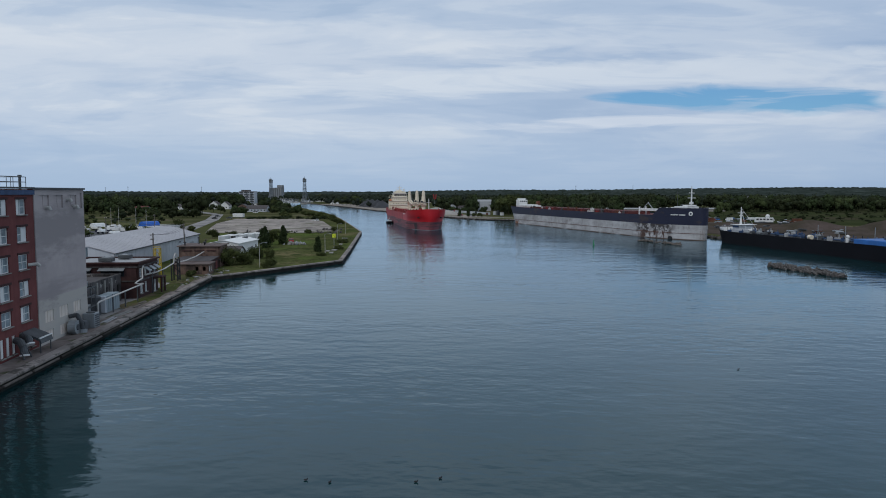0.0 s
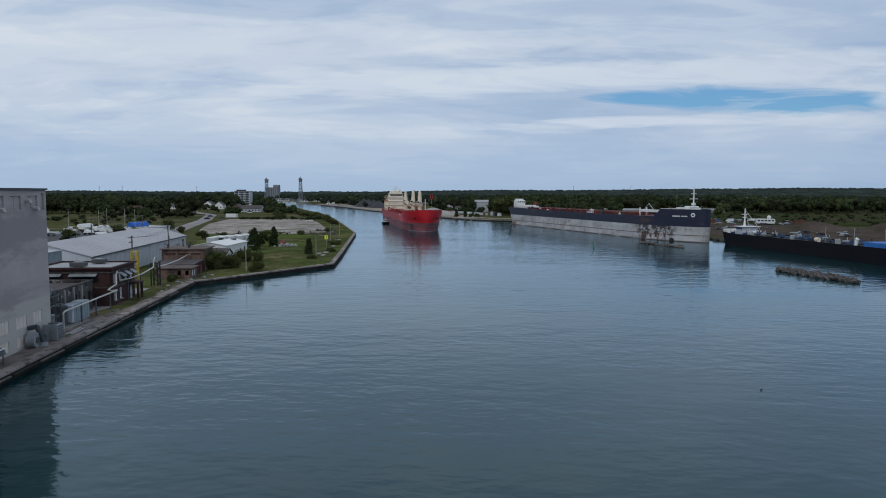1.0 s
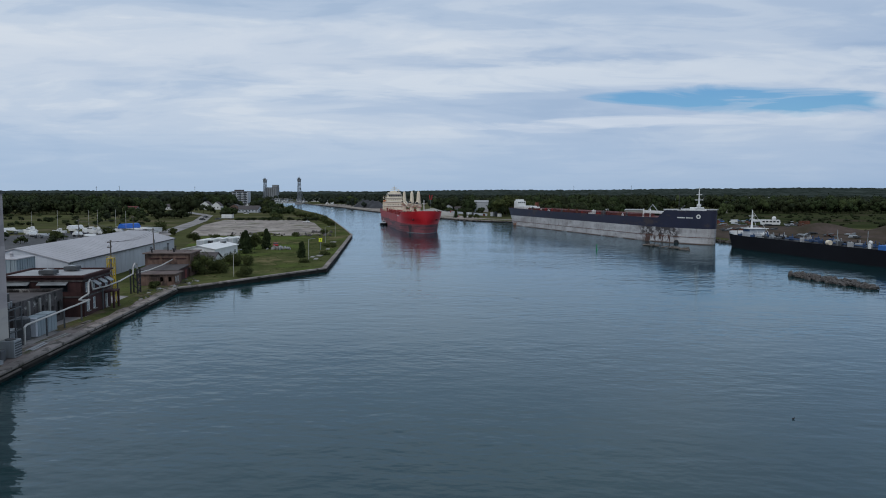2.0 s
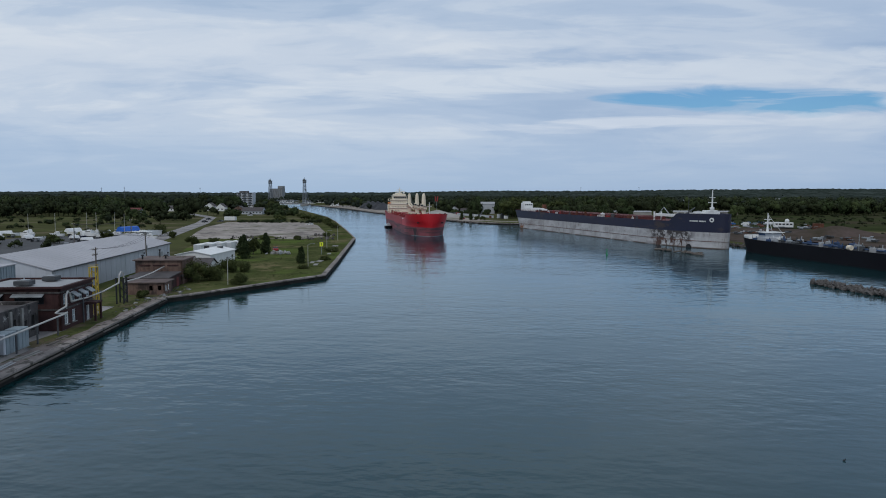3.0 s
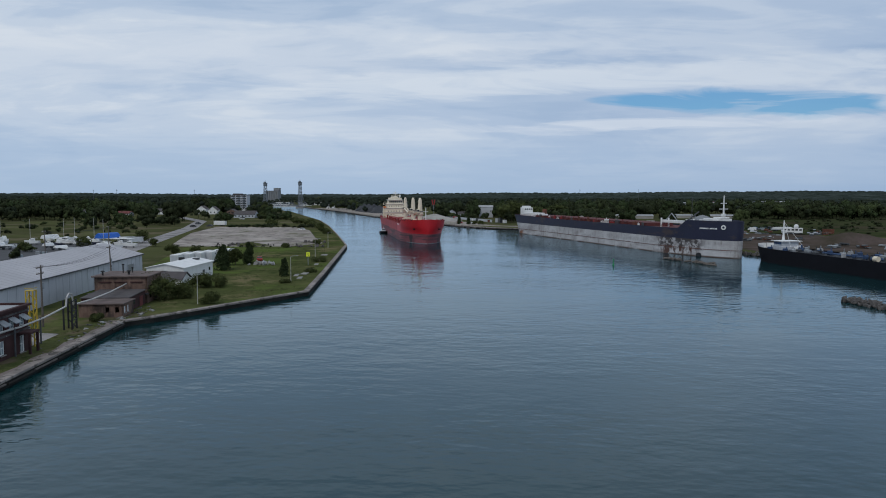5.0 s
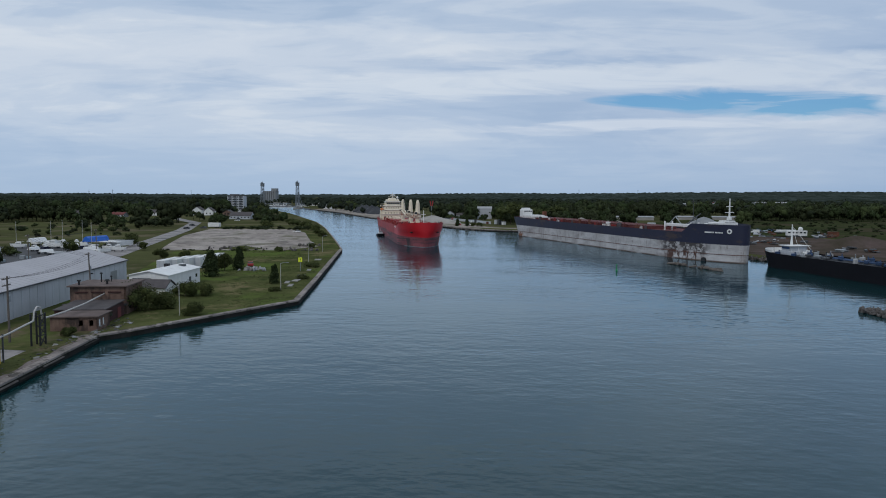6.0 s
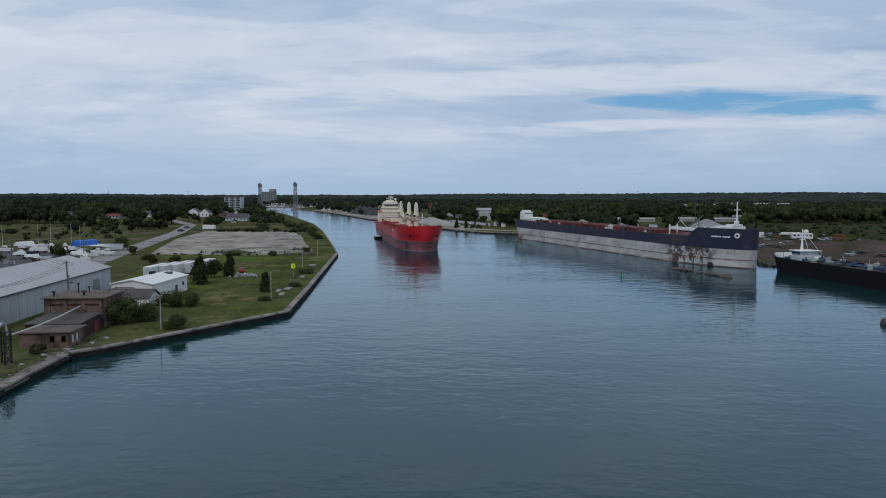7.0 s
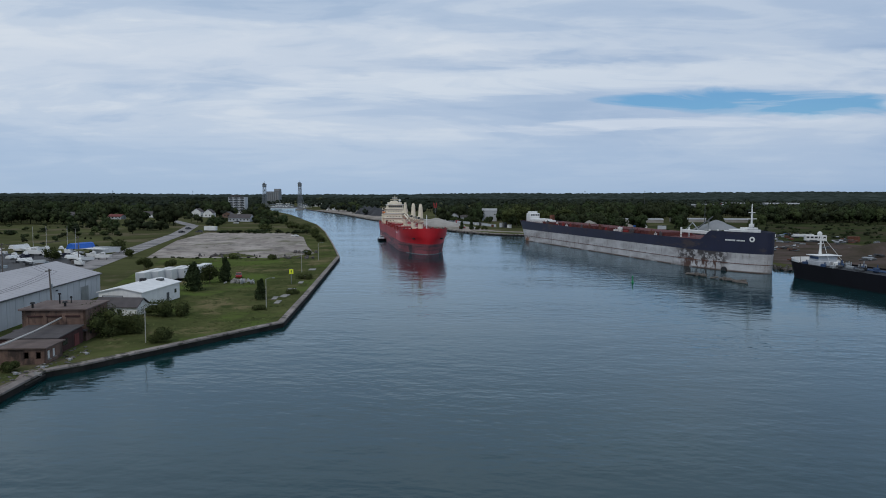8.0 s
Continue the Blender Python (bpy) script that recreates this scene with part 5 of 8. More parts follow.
def build_office():
    t = thing("brick_office", at_quay(57.2, 5.2, 0), "two storey dark red brick office with pale flat roof", "office building")
    L, D, H = 11.4, 13.0, 8.0
    ops = [(0.9, 2.1, 5.4, 7.0), (3.5, 4.9, 5.4, 7.0), (6.2, 7.6, 5.4, 7.0), (8.9, 10.3, 5.4, 7.0), (1.1, 2.4, 2.3, 4.2), (3.7, 4.9, 2.3, 4.2), (8.9, 10.1, 1.6, 4.0)]
    w = part("front_wall", wall(L, G - 0.1, H, 0.35, ops), "brick_dark", t)
    for i, o in enumerate(ops):
        window_unit(w, (o[0] + o[1]) / 2, (o[2] + o[3]) / 2, o[1] - o[0], o[3] - o[2], 0.15, 0.3 if i in (4, 6) else 0.0, 1)
    for o in ops[1:4]:
        part("awning", extrude_profile([(0.0, 6.95), (-1.0, 6.3), (-1.0, 6.2), (0.0, 6.8)], o[0] - 0.1, o[1] + 0.1), "metal", w, "pale window awning")
    # the face towards the mill, with long awnings
    near = wall(D, G - 0.1, H, 0.35, [(1.2, 4.8, 5.6, 6.9), (6.4, 10.6, 5.6, 6.9), (1.2, 4.6, 2.4, 4.0), (6.6, 8.2, 2.4, 4.0)])
    bmesh.ops.transform(near, verts=near.verts, matrix=pose(0, D, 0, rz=-90))
    nw = part("side_wall", near, "brick_dark", t)
    for y0, y1, z in ((8.2, 11.8, 6.25), (2.4, 6.6, 6.25), (8.4, 11.8, 3.2), (4.8, 6.4, 3.2)):
        part("window", box(bmesh.new(), (0.22, (y0 + y1) / 2, z), (0.06, y1 - y0, 1.3)), "glass", nw)
        part("awning", boxes([((-0.45, (y0 + y1) / 2, z + 0.75), (1.1, y1 - y0 + 0.3, 0.1), 0, 0, 0, -24)]), "metal", nw)
    part("side_wall", box(bmesh.new(), (L - 0.17, D / 2, (H + G) / 2), (0.34, D, H - G)), "brick_dark", t)
    part("back_wall", box(bmesh.new(), (L / 2, D - 0.17, (H + G) / 2), (L - 0.7, 0.34, H - G)), "brick_dark", t)
    part("roof", box(bmesh.new(), (L / 2, D / 2, H - 0.15), (L - 0.7, D - 0.7, 0.3)), "roof_light", t, "pale grey flat roof")
    part("cornice", boxes([((L / 2, -0.15, H + 0.1), (L + 0.7, 0.5, 0.3)), ((-0.15, D / 2, H + 0.1), (0.5, D, 0.3)), ((L + 0.1, D / 2, H + 0.1), (0.5, D, 0.3)), ((L / 2, D, H + 0.1), (L + 0.7, 0.5, 0.3))]), "brick_dark", t)
    part("stone_band", boxes([((L / 2, -0.06, 4.75), (L + 0.1, 0.14, 0.25)), ((-0.06, D / 2, 4.75), (0.14, D, 0.25)), ((L / 2, -0.08, 7.35), (L + 0.1, 0.18, 0.22)), ((-0.08, D / 2, 7.35), (0.18, D, 0.22))]), "conc_dark", t)
    part("porch", boxes([((9.4, -0.9, 4.5), (2.6, 1.9, 0.3), 0, 0.03), ((8.3, -1.6, 3.0), (0.3, 0.3, 3.0)), ((10.5, -1.6, 3.0), (0.3, 0.3, 3.0))]), "brick_dark", t)
    for x, y, sx, sy in ((3.0, 6.5, 2.4, 3.4), (8.8, 5.2, 2.6, 3.0)):
        u = part("rooftop_unit", box(bmesh.new(), (x, y, H + 0.5), (sx * 0.8, sy * 0.7, 0.7), 0, 0.08), "metal_dark", t)
        part("unit_lid", boxes([((x, y, H + 0.91), (sx * 0.45, sy * 0.4, 0.12), 0, 0.03)]), "metal", u)
    part("roof_pipe", tubes([((6, 8, H), (6, 8, H + 0.9), 0.12)], 8), "metal", t)


def build_pipeline():
    t = thing("steam_pipe", pose(0, 0, 0), "white lagged overhead pipe running along the quay", "pipe")
    pts = [Q(36.4, 4.3, 1.6), Q(36.4, 4.3, 3.9), Q(37.0, 4.3, 4.1), Q(57.2, 4.3, 4.3), Q(55.8, 4.8, 4.42), Q(54.7, 4.85, 4.7), Q(55.8, 4.75, 4.95), Q(57.2, 4.4, 5.3), Q(57.8, 4.6, 7.0), Q(58.3, 4.6, 7.4), Q(59.0, 4.6, 7.0), Q(59.4, 4.6, 5.7), Q(66.0, 5.0, 5.3), Q(74.0, 5.5, 5.2), Q(82.4, 6, 5.55),
           Q(82.7, 6, 6.9), Q(83.6, 6, 7.5), Q(84.7, 6, 7.2), Q(85.2, 6, 5.4), Q(93.0, 6.2, 5.1), Q(102.0, 6.4, 5.15), Q(111.2, 6.6, 5.6)]
    part("pipe", bent(pts, 0.135, 10), "pipe_white", t)
    for s, d, z in ((42.5, 4.3, 4.1), (48, 4.3, 4.15), (54, 4.3, 4.2), (64, 4.8, 5.5), (72.5, 5.4, 5.5)):
        part("post", tubes([(Q(s, d, G - 0.1), Q(s, d, z), 0.12)], 8), "metal_dark", t)
    part("trestle", tubes([(Q(83 + a, 5.4 + b, G), Q(83.2 + a, 5.5 + b, 6.4), 0.16) for a in (0, 1.7) for b in (0, 1.3)] +
                          [(Q(83, 5.4, z), Q(84.8, 5.4, z + 1.5), 0.09) for z in (1.6, 3.1, 4.6)] + [(Q(84.8, 5.4, z), Q(84.8, 6.8, z + 1.5), 0.09) for z in (1.6, 3.1, 4.6)] +
                          [(Q(83, 5.4, z), Q(84.8, 5.4, z), 0.09) for z in (3.1, 4.6, 6.2)], 6), "black", t, "dark steel pipe trestle")


def utility_pole(s, d, h, arms, lean=0.0):
    t = thing("utility_pole", at_quay(s, d, G, 0) @ pose(0, 0, 0, lean, 0, 0), "weathered wooden utility pole with crossarms", "utility pole", "utility poles")
    part("pole", tubes([((0, 0, -0.2), (0, 0, h), 0.19, 0.13)], 8), "timber", t)
    for i in range(arms):
        z = h - 0.4 - i * 1.0
        a = part("crossarm", box(bmesh.new(), (0, 0.16, z), (2.4, 0.14, 0.16)), "timber", t)
        for x in (-1.1, -0.5, 0.5, 1.1):
            part("insulator", tubes([((x, 0.16, z + 0.05), (x, 0.16, z + 0.3), 0.07)], 6), "pipe_white", a)
    part("transformer", tubes([((0.35, 0, h - 4.0), (0.35, 0, h - 3.0), 0.28)], 10), "metal", t)
    return t


def build_yellow_mast():
    t = thing("yellow_mast", at_quay(70.6, 5.4), "yellow painted steel lattice mast by the office", "mast")
    for x in (0, 1.0):
        for y in (0, 1.0):
            part("leg", tubes([((x, y, 0), (x, y, 8.2), 0.11)], 6), "yellow", t)
    for i in range(6):
        z = 0.6 + i * 1.2
        part("brace", tubes([((0, 0, z), (1, 0, z + 1.0), 0.06), ((0, 1, z), (1, 1, z + 1.0), 0.06), ((1, 0, z), (1, 1, z + 1.0), 0.06)], 5), "yellow", t)
    part("platform", boxes([((0.5, 0.5, 8.2), (1.2, 1.2, 0.1)), ((0.5, -0.1, 8.6), (1.2, 0.05, 0.08)), ((-0.1, 0.5, 8.6), (0.05, 1.2, 0.08))]), "yellow", t)
    part("counterweight", box(bmesh.new(), (0.6, 1.2, 2.3), (0.9, 0.5, 1.2), 0, 0.05), "pale_blue", t)


def build_warehouse():
    t = thing("warehouse", at_quay(90.4, 21.4, 0), "large grey metal warehouse with low gabled roof", "warehouse")
    L, W, E, R = 75.0, 20.5, 7.0, 9.9
    part("front_wall", box(bmesh.new(), (L / 2, 0.12, (E + G) / 2), (L, 0.24, E - G)), "siding", t)
    part("back_wall", box(bmesh.new(), (L / 2, W - 0.12, (E + G) / 2), (L, 0.24, E - G)), "siding", t)
    for x in (0.0, L - 0.24):
        part("gable_wall", extrude_profile([(0.24, G - 0.1), (W - 0.24, G - 0.1), (W - 0.24, E), (W / 2, R - 0.05), (0.24, E)], x, x + 0.24), "siding", t)
    for a, b in (((-0.35, E - 0.05), (W / 2, R)), ((W + 0.35, E - 0.05), (W / 2, R))):
        r = part("roof_slope", extrude_profile([a, b, (b[0], b[1] + 0.18), (a[0], a[1] + 0.18)], -0.3, L + 0.3), "roof_grey", t, "pale grey metal roof")
        n = Vector((0, b[0] - a[0], b[1] - a[1]))
        ang = math.degrees(math.atan2(n.z, n.y))
        for i in range(38):
            x = 1.0 + i * 2.0
            bm = tubes([((x, a[0], a[1] + 0.2), (x, b[0], b[1] + 0.185), 0.02)], 4)
            part("seam", bm, "roof_grey", r)
    part("gutter", box(bmesh.new(), (L / 2, -0.42, E - 0.02), (L + 0.4, 0.2, 0.26)), "metal_dark", t)
    for i in range(24):
        part("wall_rib", box(bmesh.new(), (1.5 + i * 3.1, -0.02, 4.2), (0.1, 0.08, 5.0)), "siding", t)
    part("roller_door", box(bmesh.new(), (66, -0.04, 3.3), (4, 0.08, 3.6)), "metal", t)
    part("wall_light", box(bmesh.new(), (52, -0.2, 6.0), (0.4, 0.4, 0.3), 0, 0.05), "metal_dark", t)
    t = thing("low_warehouse", at_quay(60, 22.0, 0), "low grey flat roofed store beside the warehouse", "store")
    part("body", box(bmesh.new(), (14.6, 9, 3.4), (29.2, 18, 4.0)), "siding", t)
    part("roof", extrude_profile([(-0.4, 5.4), (9, 6.2), (18.4, 5.4), (18.4, 5.25), (-0.4, 5.25)], -0.3, 29.5), "roof_grey", t)
    part("gutter", box(bmesh.new(), (14.6, -0.5, 5.35), (29.4, 0.16, 0.2)), "metal_dark", t)
    t = thing("ribbed_bin", at_quay(74.0, 23.4, 0), "pale ribbed metal bin beside the warehouse", "storage bin")
    part("body", box(bmesh.new(), (3.5, 3, 5.6), (7, 6, 7.2), 0, 0.05), "pale_blue", t)
    for i in range(8):
        part("rib", box(bmesh.new(), (0.4 + i * 0.88, -0.04, 5.6), (0.14, 0.12, 7.0)), "pale_blue", t)
        part("rib", box(bmesh.new(), (-0.04, 0.4 + i * 0.74, 5.6), (0.12, 0.14, 7.0)), "pale_blue", t)
    part("lid", box(bmesh.new(), (3.5, 3, 9.3), (7.4, 6.4, 0.16)), "roof_grey", t)
    part("vent", tubes([((4.5, 3, 9.3), (4.5, 3, 10.1), 0.3), ((4.5, 3, 10.0), (4.5, 3, 10.4), 0.5, 0.1)], 10), "roof_grey", t)


def build_pump_house():
    t = thing("pump_house", at_quay(111.2, 2.6, 0), "weathered tan brick pump house with flat brown roof", "pump house")
    L, D, H = 9.2, 10.3, 6.9
    # wall facing back along the quay, with three arched recesses
    rec = [(1.0, 3.2, 4.0, 5.8), (4.0, 6.3, 4.0, 5.8), (7.1, 9.3, 4.0, 5.8)]
    near = wall(D, G - 0.1, H, 0.35, rec)
    bmesh.ops.transform(near, verts=near.verts, matrix=pose(0, D, 0, rz=-90))
    nw = part("side_wall", near, "brick_tan", t)
    for a, b, c, d in rec:
        part("recess", box(bmesh.new(), (0.2, D - (a + b) / 2, (c + d) / 2), (0.1, b - a, d - c)), "brick_tan", nw)
        part("arch", box(bmesh.new(), (-0.03, D - (a + b) / 2, d + 0.08), (0.12, b - a + 0.3, 0.22), 0, 0.02), "brick_dark", nw)
    ops = [(1.4, 2.8, 2.4, 4.4), (4.4, 5.8, 2.4, 4.4), (7.4, 8.6, 1.6, 4.0)]
    fw = part("front_wall", wall(L, G - 0.1, H, 0.35, ops), "brick_tan", t)
    for o in ops:
        part("window", box(bmesh.new(), ((o[0] + o[1]) / 2, 0.2, (o[2] + o[3]) / 2), (o[1] - o[0], 0.08, o[3] - o[2])), "glass", fw)
    part("end_wall", box(bmesh.new(), (L - 0.18, D / 2, (H + G) / 2), (0.36, D, H - G)), "brick_tan", t)
    part("back_wall", box(bmesh.new(), (L / 2, D - 0.18, (H + G) / 2), (L - 0.7, 0.36, H - G)), "brick_tan", t)
    part("roof", box(bmesh.new(), (L / 2, D / 2, H + 0.12), (L + 0.9, D + 0.9, 0.28), 0, 0.04), "roof_brown", t, "brown tarred flat roof")
    for x, y, r, h in ((1.0, 9.0, 0.3, 0.8), (2.6, 4.4, 0.35, 0.7), (5.6, 6.6, 0.22, 1.7), (6.4, 5.0, 0.16, 1.0)):
        v = part("roof_vent", tubes([((x, y, H + 0.2), (x, y, H + 0.2 + h), r * 0.6)], 8), "black", t)
        part("cowl", tubes([((x, y, H + 0.2 + h), (x, y, H + 0.45 + h), r * 1.5, r)], 8), "black", v)
    part("ledge", box(bmesh.new(), (-0.4, D / 2 + 0.5, 3.5), (1.0, D + 1.4, 0.3), 0, 0.03), "roof_dark", t)
    t = thing("low_brick_hut", at_quay(94.6, 1.6, 0), "low brown brick hut with flat roof at the quay corner", "hut")
    L, D, H = 5.6, 7.6, 3.9
    near = wall(D, G - 0.1, H, 0.3, [(4.6, 5.3, 2.4, 3.4), (6.3, 7.0, 2.4, 3.4)])
    bmesh.ops.transform(near, verts=near.verts, matrix=pose(0, D, 0, rz=-90))
    nw = part("side_wall", near, "brick_tan", t)
    fw = part("front_wall", wall(L, G - 0.1, H, 0.3, [(0.8, 1.5, 2.2, 3.4), (2.4, 3.1, 2.2, 3.4)]), "brick_tan", t)
    for x in (1.15, 2.75):
        window_unit(fw, x, 2.8, 0.7, 1.2, 0.12, 0.5, 1)
    part("end_wall", box(bmesh.new(), (L - 0.15, D / 2, (H + G) / 2), (0.3, D, H - G)), "brick_tan", t)
    part("back_wall", box(bmesh.new(), (L / 2, D - 0.15, (H + G) / 2), (L - 0.6, 0.3, H - G)), "brick_tan", t)
    part("roof", box(bmesh.new(), (L / 2, D / 2, H + 0.1), (L + 0.7, D + 0.7, 0.22), 0, 0.03), "roof_brown", t)
    t = thing("brick_lean_to", at_quay(101.2, 2.8, 0), "dark brick lean-to with a red door", "lean-to")
    part("body", box(bmesh.new(), (4.6, 4.3, 2.75), (9.2, 8.6, 2.7)), "brick_dark", t)
    part("roof", box(bmesh.new(), (4.6, 4.3, 4.28), (9.6, 9.0, 0.2), 0, 0.03, 0, -2), "roof_dark", t)
    part("red_door", box(bmesh.new(), (6.8, -0.03, 2.5), (1.6, 0.08, 2.0)), "brick_red", t)
    part("window", box(bmesh.new(), (2.6, -0.02, 3.0), (1.6, 0.06, 1.0)), "glass", t)


def gabled(name, x0, x1, y0, y1, eave, ridge, wall_m, roof_m, label, category, along="y", group="", doors=(), windows=()):
    """A gabled building in plan x0..x1, y0..y1 (world axes)."""
    W, L = (x1 - x0, y1 - y0) if along == "y" else (y1 - y0, x1 - x0)
    m = pose(x1, y0, 0, rz=90) if along == "y" else pose(x0, y0, 0)
    t = thing(name, m, label, category, group)
    part("long_wall", box(bmesh.new(), (L / 2, 0.1, (eave + G) / 2 - 0.05), (L, 0.2, eave - G + 0.1)), wall_m, t)
    part("long_wall", box(bmesh.new(), (L / 2, W - 0.1, (eave + G) / 2 - 0.05), (L, 0.2, eave - G + 0.1)), wall_m, t)
    for x in (0, L - 0.2):
        part("gable_wall", extrude_profile([(0.2, G - 0.1), (W - 0.2, G - 0.1), (W - 0.2, eave), (W / 2, ridge - 0.04), (0.2, eave)], x, x + 0.2), wall_m, t)
    o = 0.35
    for a, b in (((-o, eave - o * 0.3), (W / 2, ridge)), ((W + o, eave - o * 0.3), (W / 2, ridge))):
        part("roof_slope", extrude_profile([a, b, (b[0], b[1] + 0.16), (a[0], a[1] + 0.16)], -o, L + o), roof_m, t)
    for x, w, h, mm in doors:      # on the long wall
        part("door", box(bmesh.new(), (x, -0.03, G + h / 2), (w, 0.08, h)), mm, t)
    for x, z, w, h in windows:
        part("window", box(bmesh.new(), (x, -0.03, z), (w, 0.08, h)), "glass", t)
    return t


def build_sheds():
    t = gabled("white_shed", -82.2, -72.7, 212.6, 231.5, 5.4, 6.3, "white", "white", "white metal shed with low gable and roller door", "shed", doors=((12.5, 1.2, 2.2, "metal_dark"),), windows=((16.5, 3.6, 1.0, 0.9),))
    part("roller_door", box(bmesh.new(), (-0.03, 6.4, 3.0), (0.08, 4.2, 3.0)), "siding", t)
    part("door_frame", boxes([((-0.06, 4.2, 3.0), (0.08, 0.15, 3.1)), ((-0.06, 8.6, 3.0), (0.08, 0.15, 3.1)), ((-0.06, 6.4, 4.6), (0.08, 4.5, 0.15))]), "metal_dark", t)
    part("roof_hatch", box(bmesh.new(), (15.5, 3.2, 6.3), (1.6, 1.4, 0.5), 0, 0.05), "metal_dark", t)
    part("roof_hatch", box(bmesh.new(), (14.0, 6.6, 6.35), (1.2, 1.2, 0.9), 0, 0.05), "black", t)
    gabled("small_hut", -79.2, -70.2, 205.4, 210.6, 3.4, 4.9, "white", "roof_dark", "small pale hut with dark pitched roof", "hut", along="x", windows=((2.4, 2.5, 0.9, 0.9), (5.4, 2.5, 0.9, 0.9)), doors=((3.9, 0.9, 1.6, "black"),))
    for i in range(5):
        t = thing("white_trailer", pose(-93.2 + i * 1.9, 250 + i * 4.0, G, rz=0), "white box trailer parked in a row", "trailer", "row of trailers")
        part("box_body", box(bmesh.new(), (1.3, 6.2, 2.3), (2.5, 12.2, 2.9), 0, 0.05), "white", t)
        part("rear_door", box(bmesh.new(), (1.3, 0.06, 2.3), (2.2, 0.08, 2.6)), "siding", t)
        part("chassis", box(bmesh.new(), (1.3, 6.2, 0.75), (1.4, 11.6, 0.25)), "metal_dark", t)
        for y in (2.0, 3.4):
            for x in (0.25, 2.35):
                part("wheel", tubes([((x - 0.15, y, 0.5), (x + 0.15, y, 0.5), 0.5)], 14), "black", t)
        part("landing_leg", boxes([((0.6, 10.4, 0.35), (0.14, 0.14, 0.7)), ((2.0, 10.4, 0.35), (0.14, 0.14, 0.7))]), "metal_dark", t)


def street_lamp(x, y, h, turn):
    t = thing("street_lamp", pose(x, y, G, rz=turn), "thin grey street lamp on the grass", "street lamp", "street lamps")
    part("pole", tubes([((0, 0, -0.1), (0, 0, h), 0.08, 0.05)], 8), "pipe_white", t)
    part("arm", bent([(0, 0, h - 0.05), (0.7, 0, h + 0.25), (1.5, 0, h + 0.3)], 0.04, 6), "metal", t)
    part("lamp_head", box(bmesh.new(), (1.7, 0, h + 0.28), (0.6, 0.26, 0.14), 0, 0.05), "metal", t)


def build_sign():
    t = thing("navigation_sign", pose(-53.0, 259.4, G, rz=12), "bright yellow square navigation sign on a pole", "sign")
    part("pole", tubes([((0, 0, -0.1), (0, 0, 4.3), 0.08)], 8), "metal", t)
    b = part("board", box(bmesh.new(), (0, -0.14, 3.5), (1.15, 0.06, 1.35), 0, 0.02), "sign_yellow", t)
    part("sign_mark", boxes([((0, -0.19, 3.65), (0.24, 0.02, 0.5)), ((0.1, -0.19, 3.15), (0.24, 0.02, 0.16))]), "black", b)


build_mill()
build_quay_equipment()
build_annex()
build_office()
build_pipeline()
utility_pole(86.1, 11.4, 10.4, 2)
utility_pole(128.8, 16.0, 10.6, 1, -2.0)
utility_pole(250, 62, 9.5, 1)
utility_pole(215, 70, 9.5, 1)
build_yellow_mast()
build_warehouse()
build_pump_house()
build_sheds()
street_lamp(-56.3, 181.0, 6.2, 20)
street_lamp(-47.4, 218.6, 6.4, 0)
street_lamp(-57.5, 288, 6.4, 0)
street_lamp(-62.0, 330, 6.4, 0)
build_sign()


# ---- plants ----
def leaf_quads(rng, centres, radii, count, size):
    """Numpy arrays of small leaf clumps (quads) spread over ellipsoid lobes."""
    k = rng.integers(0, len(centres), count)
    d = rng.normal(size=(count, 3))
    d /= np.linalg.norm(d, axis=1)[:, None]
    rad = rng.uniform(0.6, 1.22, (count, 1))
    p = centres[k] + d * radii[k] * rad
    a = rng.normal(size=(count, 3))
    a /= np.linalg.norm(a, axis=1)[:, None]
    b = np.cross(a, d + rng.normal(size=(count, 3)) * 0.6)
    b /= np.maximum(1e-6, np.linalg.norm(b, axis=1))[:, None]
    s = size * rng.uniform(0.6, 1.3, (count, 1))
    v = np.stack([p - a * s - b * s * 0.7, p + a * s - b * s * 0.5, p + a * s * 0.8 + b * s * 0.7, p - a * s * 0.6 + b * s * 0.8], 1)
    return v.reshape(-1, 3), np.arange(count * 4).reshape(-1, 4)


def lumps(rng, centres, radii, sub=1):
    """Uneven closed lumps as triangles."""
    bm = bmesh.new()
    bmesh.ops.create_icosphere(bm, subdivisions=sub, radius=1.0)
    v0 = np.array([v.co[:] for v in bm.verts])
    f0 = np.array([[v.index for v in f.verts] for f in bm.faces])
    bm.free()
    vs, fs, n = [], [], 0
    for c, r in zip(centres, radii):
        w = v0 * (1 + rng.uniform(-0.28, 0.22, (len(v0), 1)))
        vs.append(w * r + c)
        fs.append(f0 + n)
        n += len(v0)
    return np.concatenate(vs), np.concatenate(fs)


def crown_shape(rng, h, w, n, columnar=False):
    """Lobe centres and radii of a crown over the ground, height h and width w."""
    c, r = [], []
    for i in range(n):
        f = (i + 0.5) / n
        if columnar:
            z = h * (0.12 + 0.8 * f)
            out = w * 0.12
            rr = w * 0.5 * (1 - 0.8 * f)
        else:
            z = h * rng.uniform(0.30, 0.86)
            out = w * 0.36 * math.sqrt(max(0.05, 1 - (2 * (z / h - 0.5)) ** 2))
            rr = w * rng.uniform(0.20, 0.32)
        a = rng.uniform(0, 2 * math.pi)
        out *= rng.uniform(0.5, 1.35)
        c.append((math.cos(a) * out, math.sin(a) * out, z))
        r.append((rr, rr, rr * (1.3 if columnar else rng.uniform(0.7, 0.95))))
    return np.array(c), np.array(r)


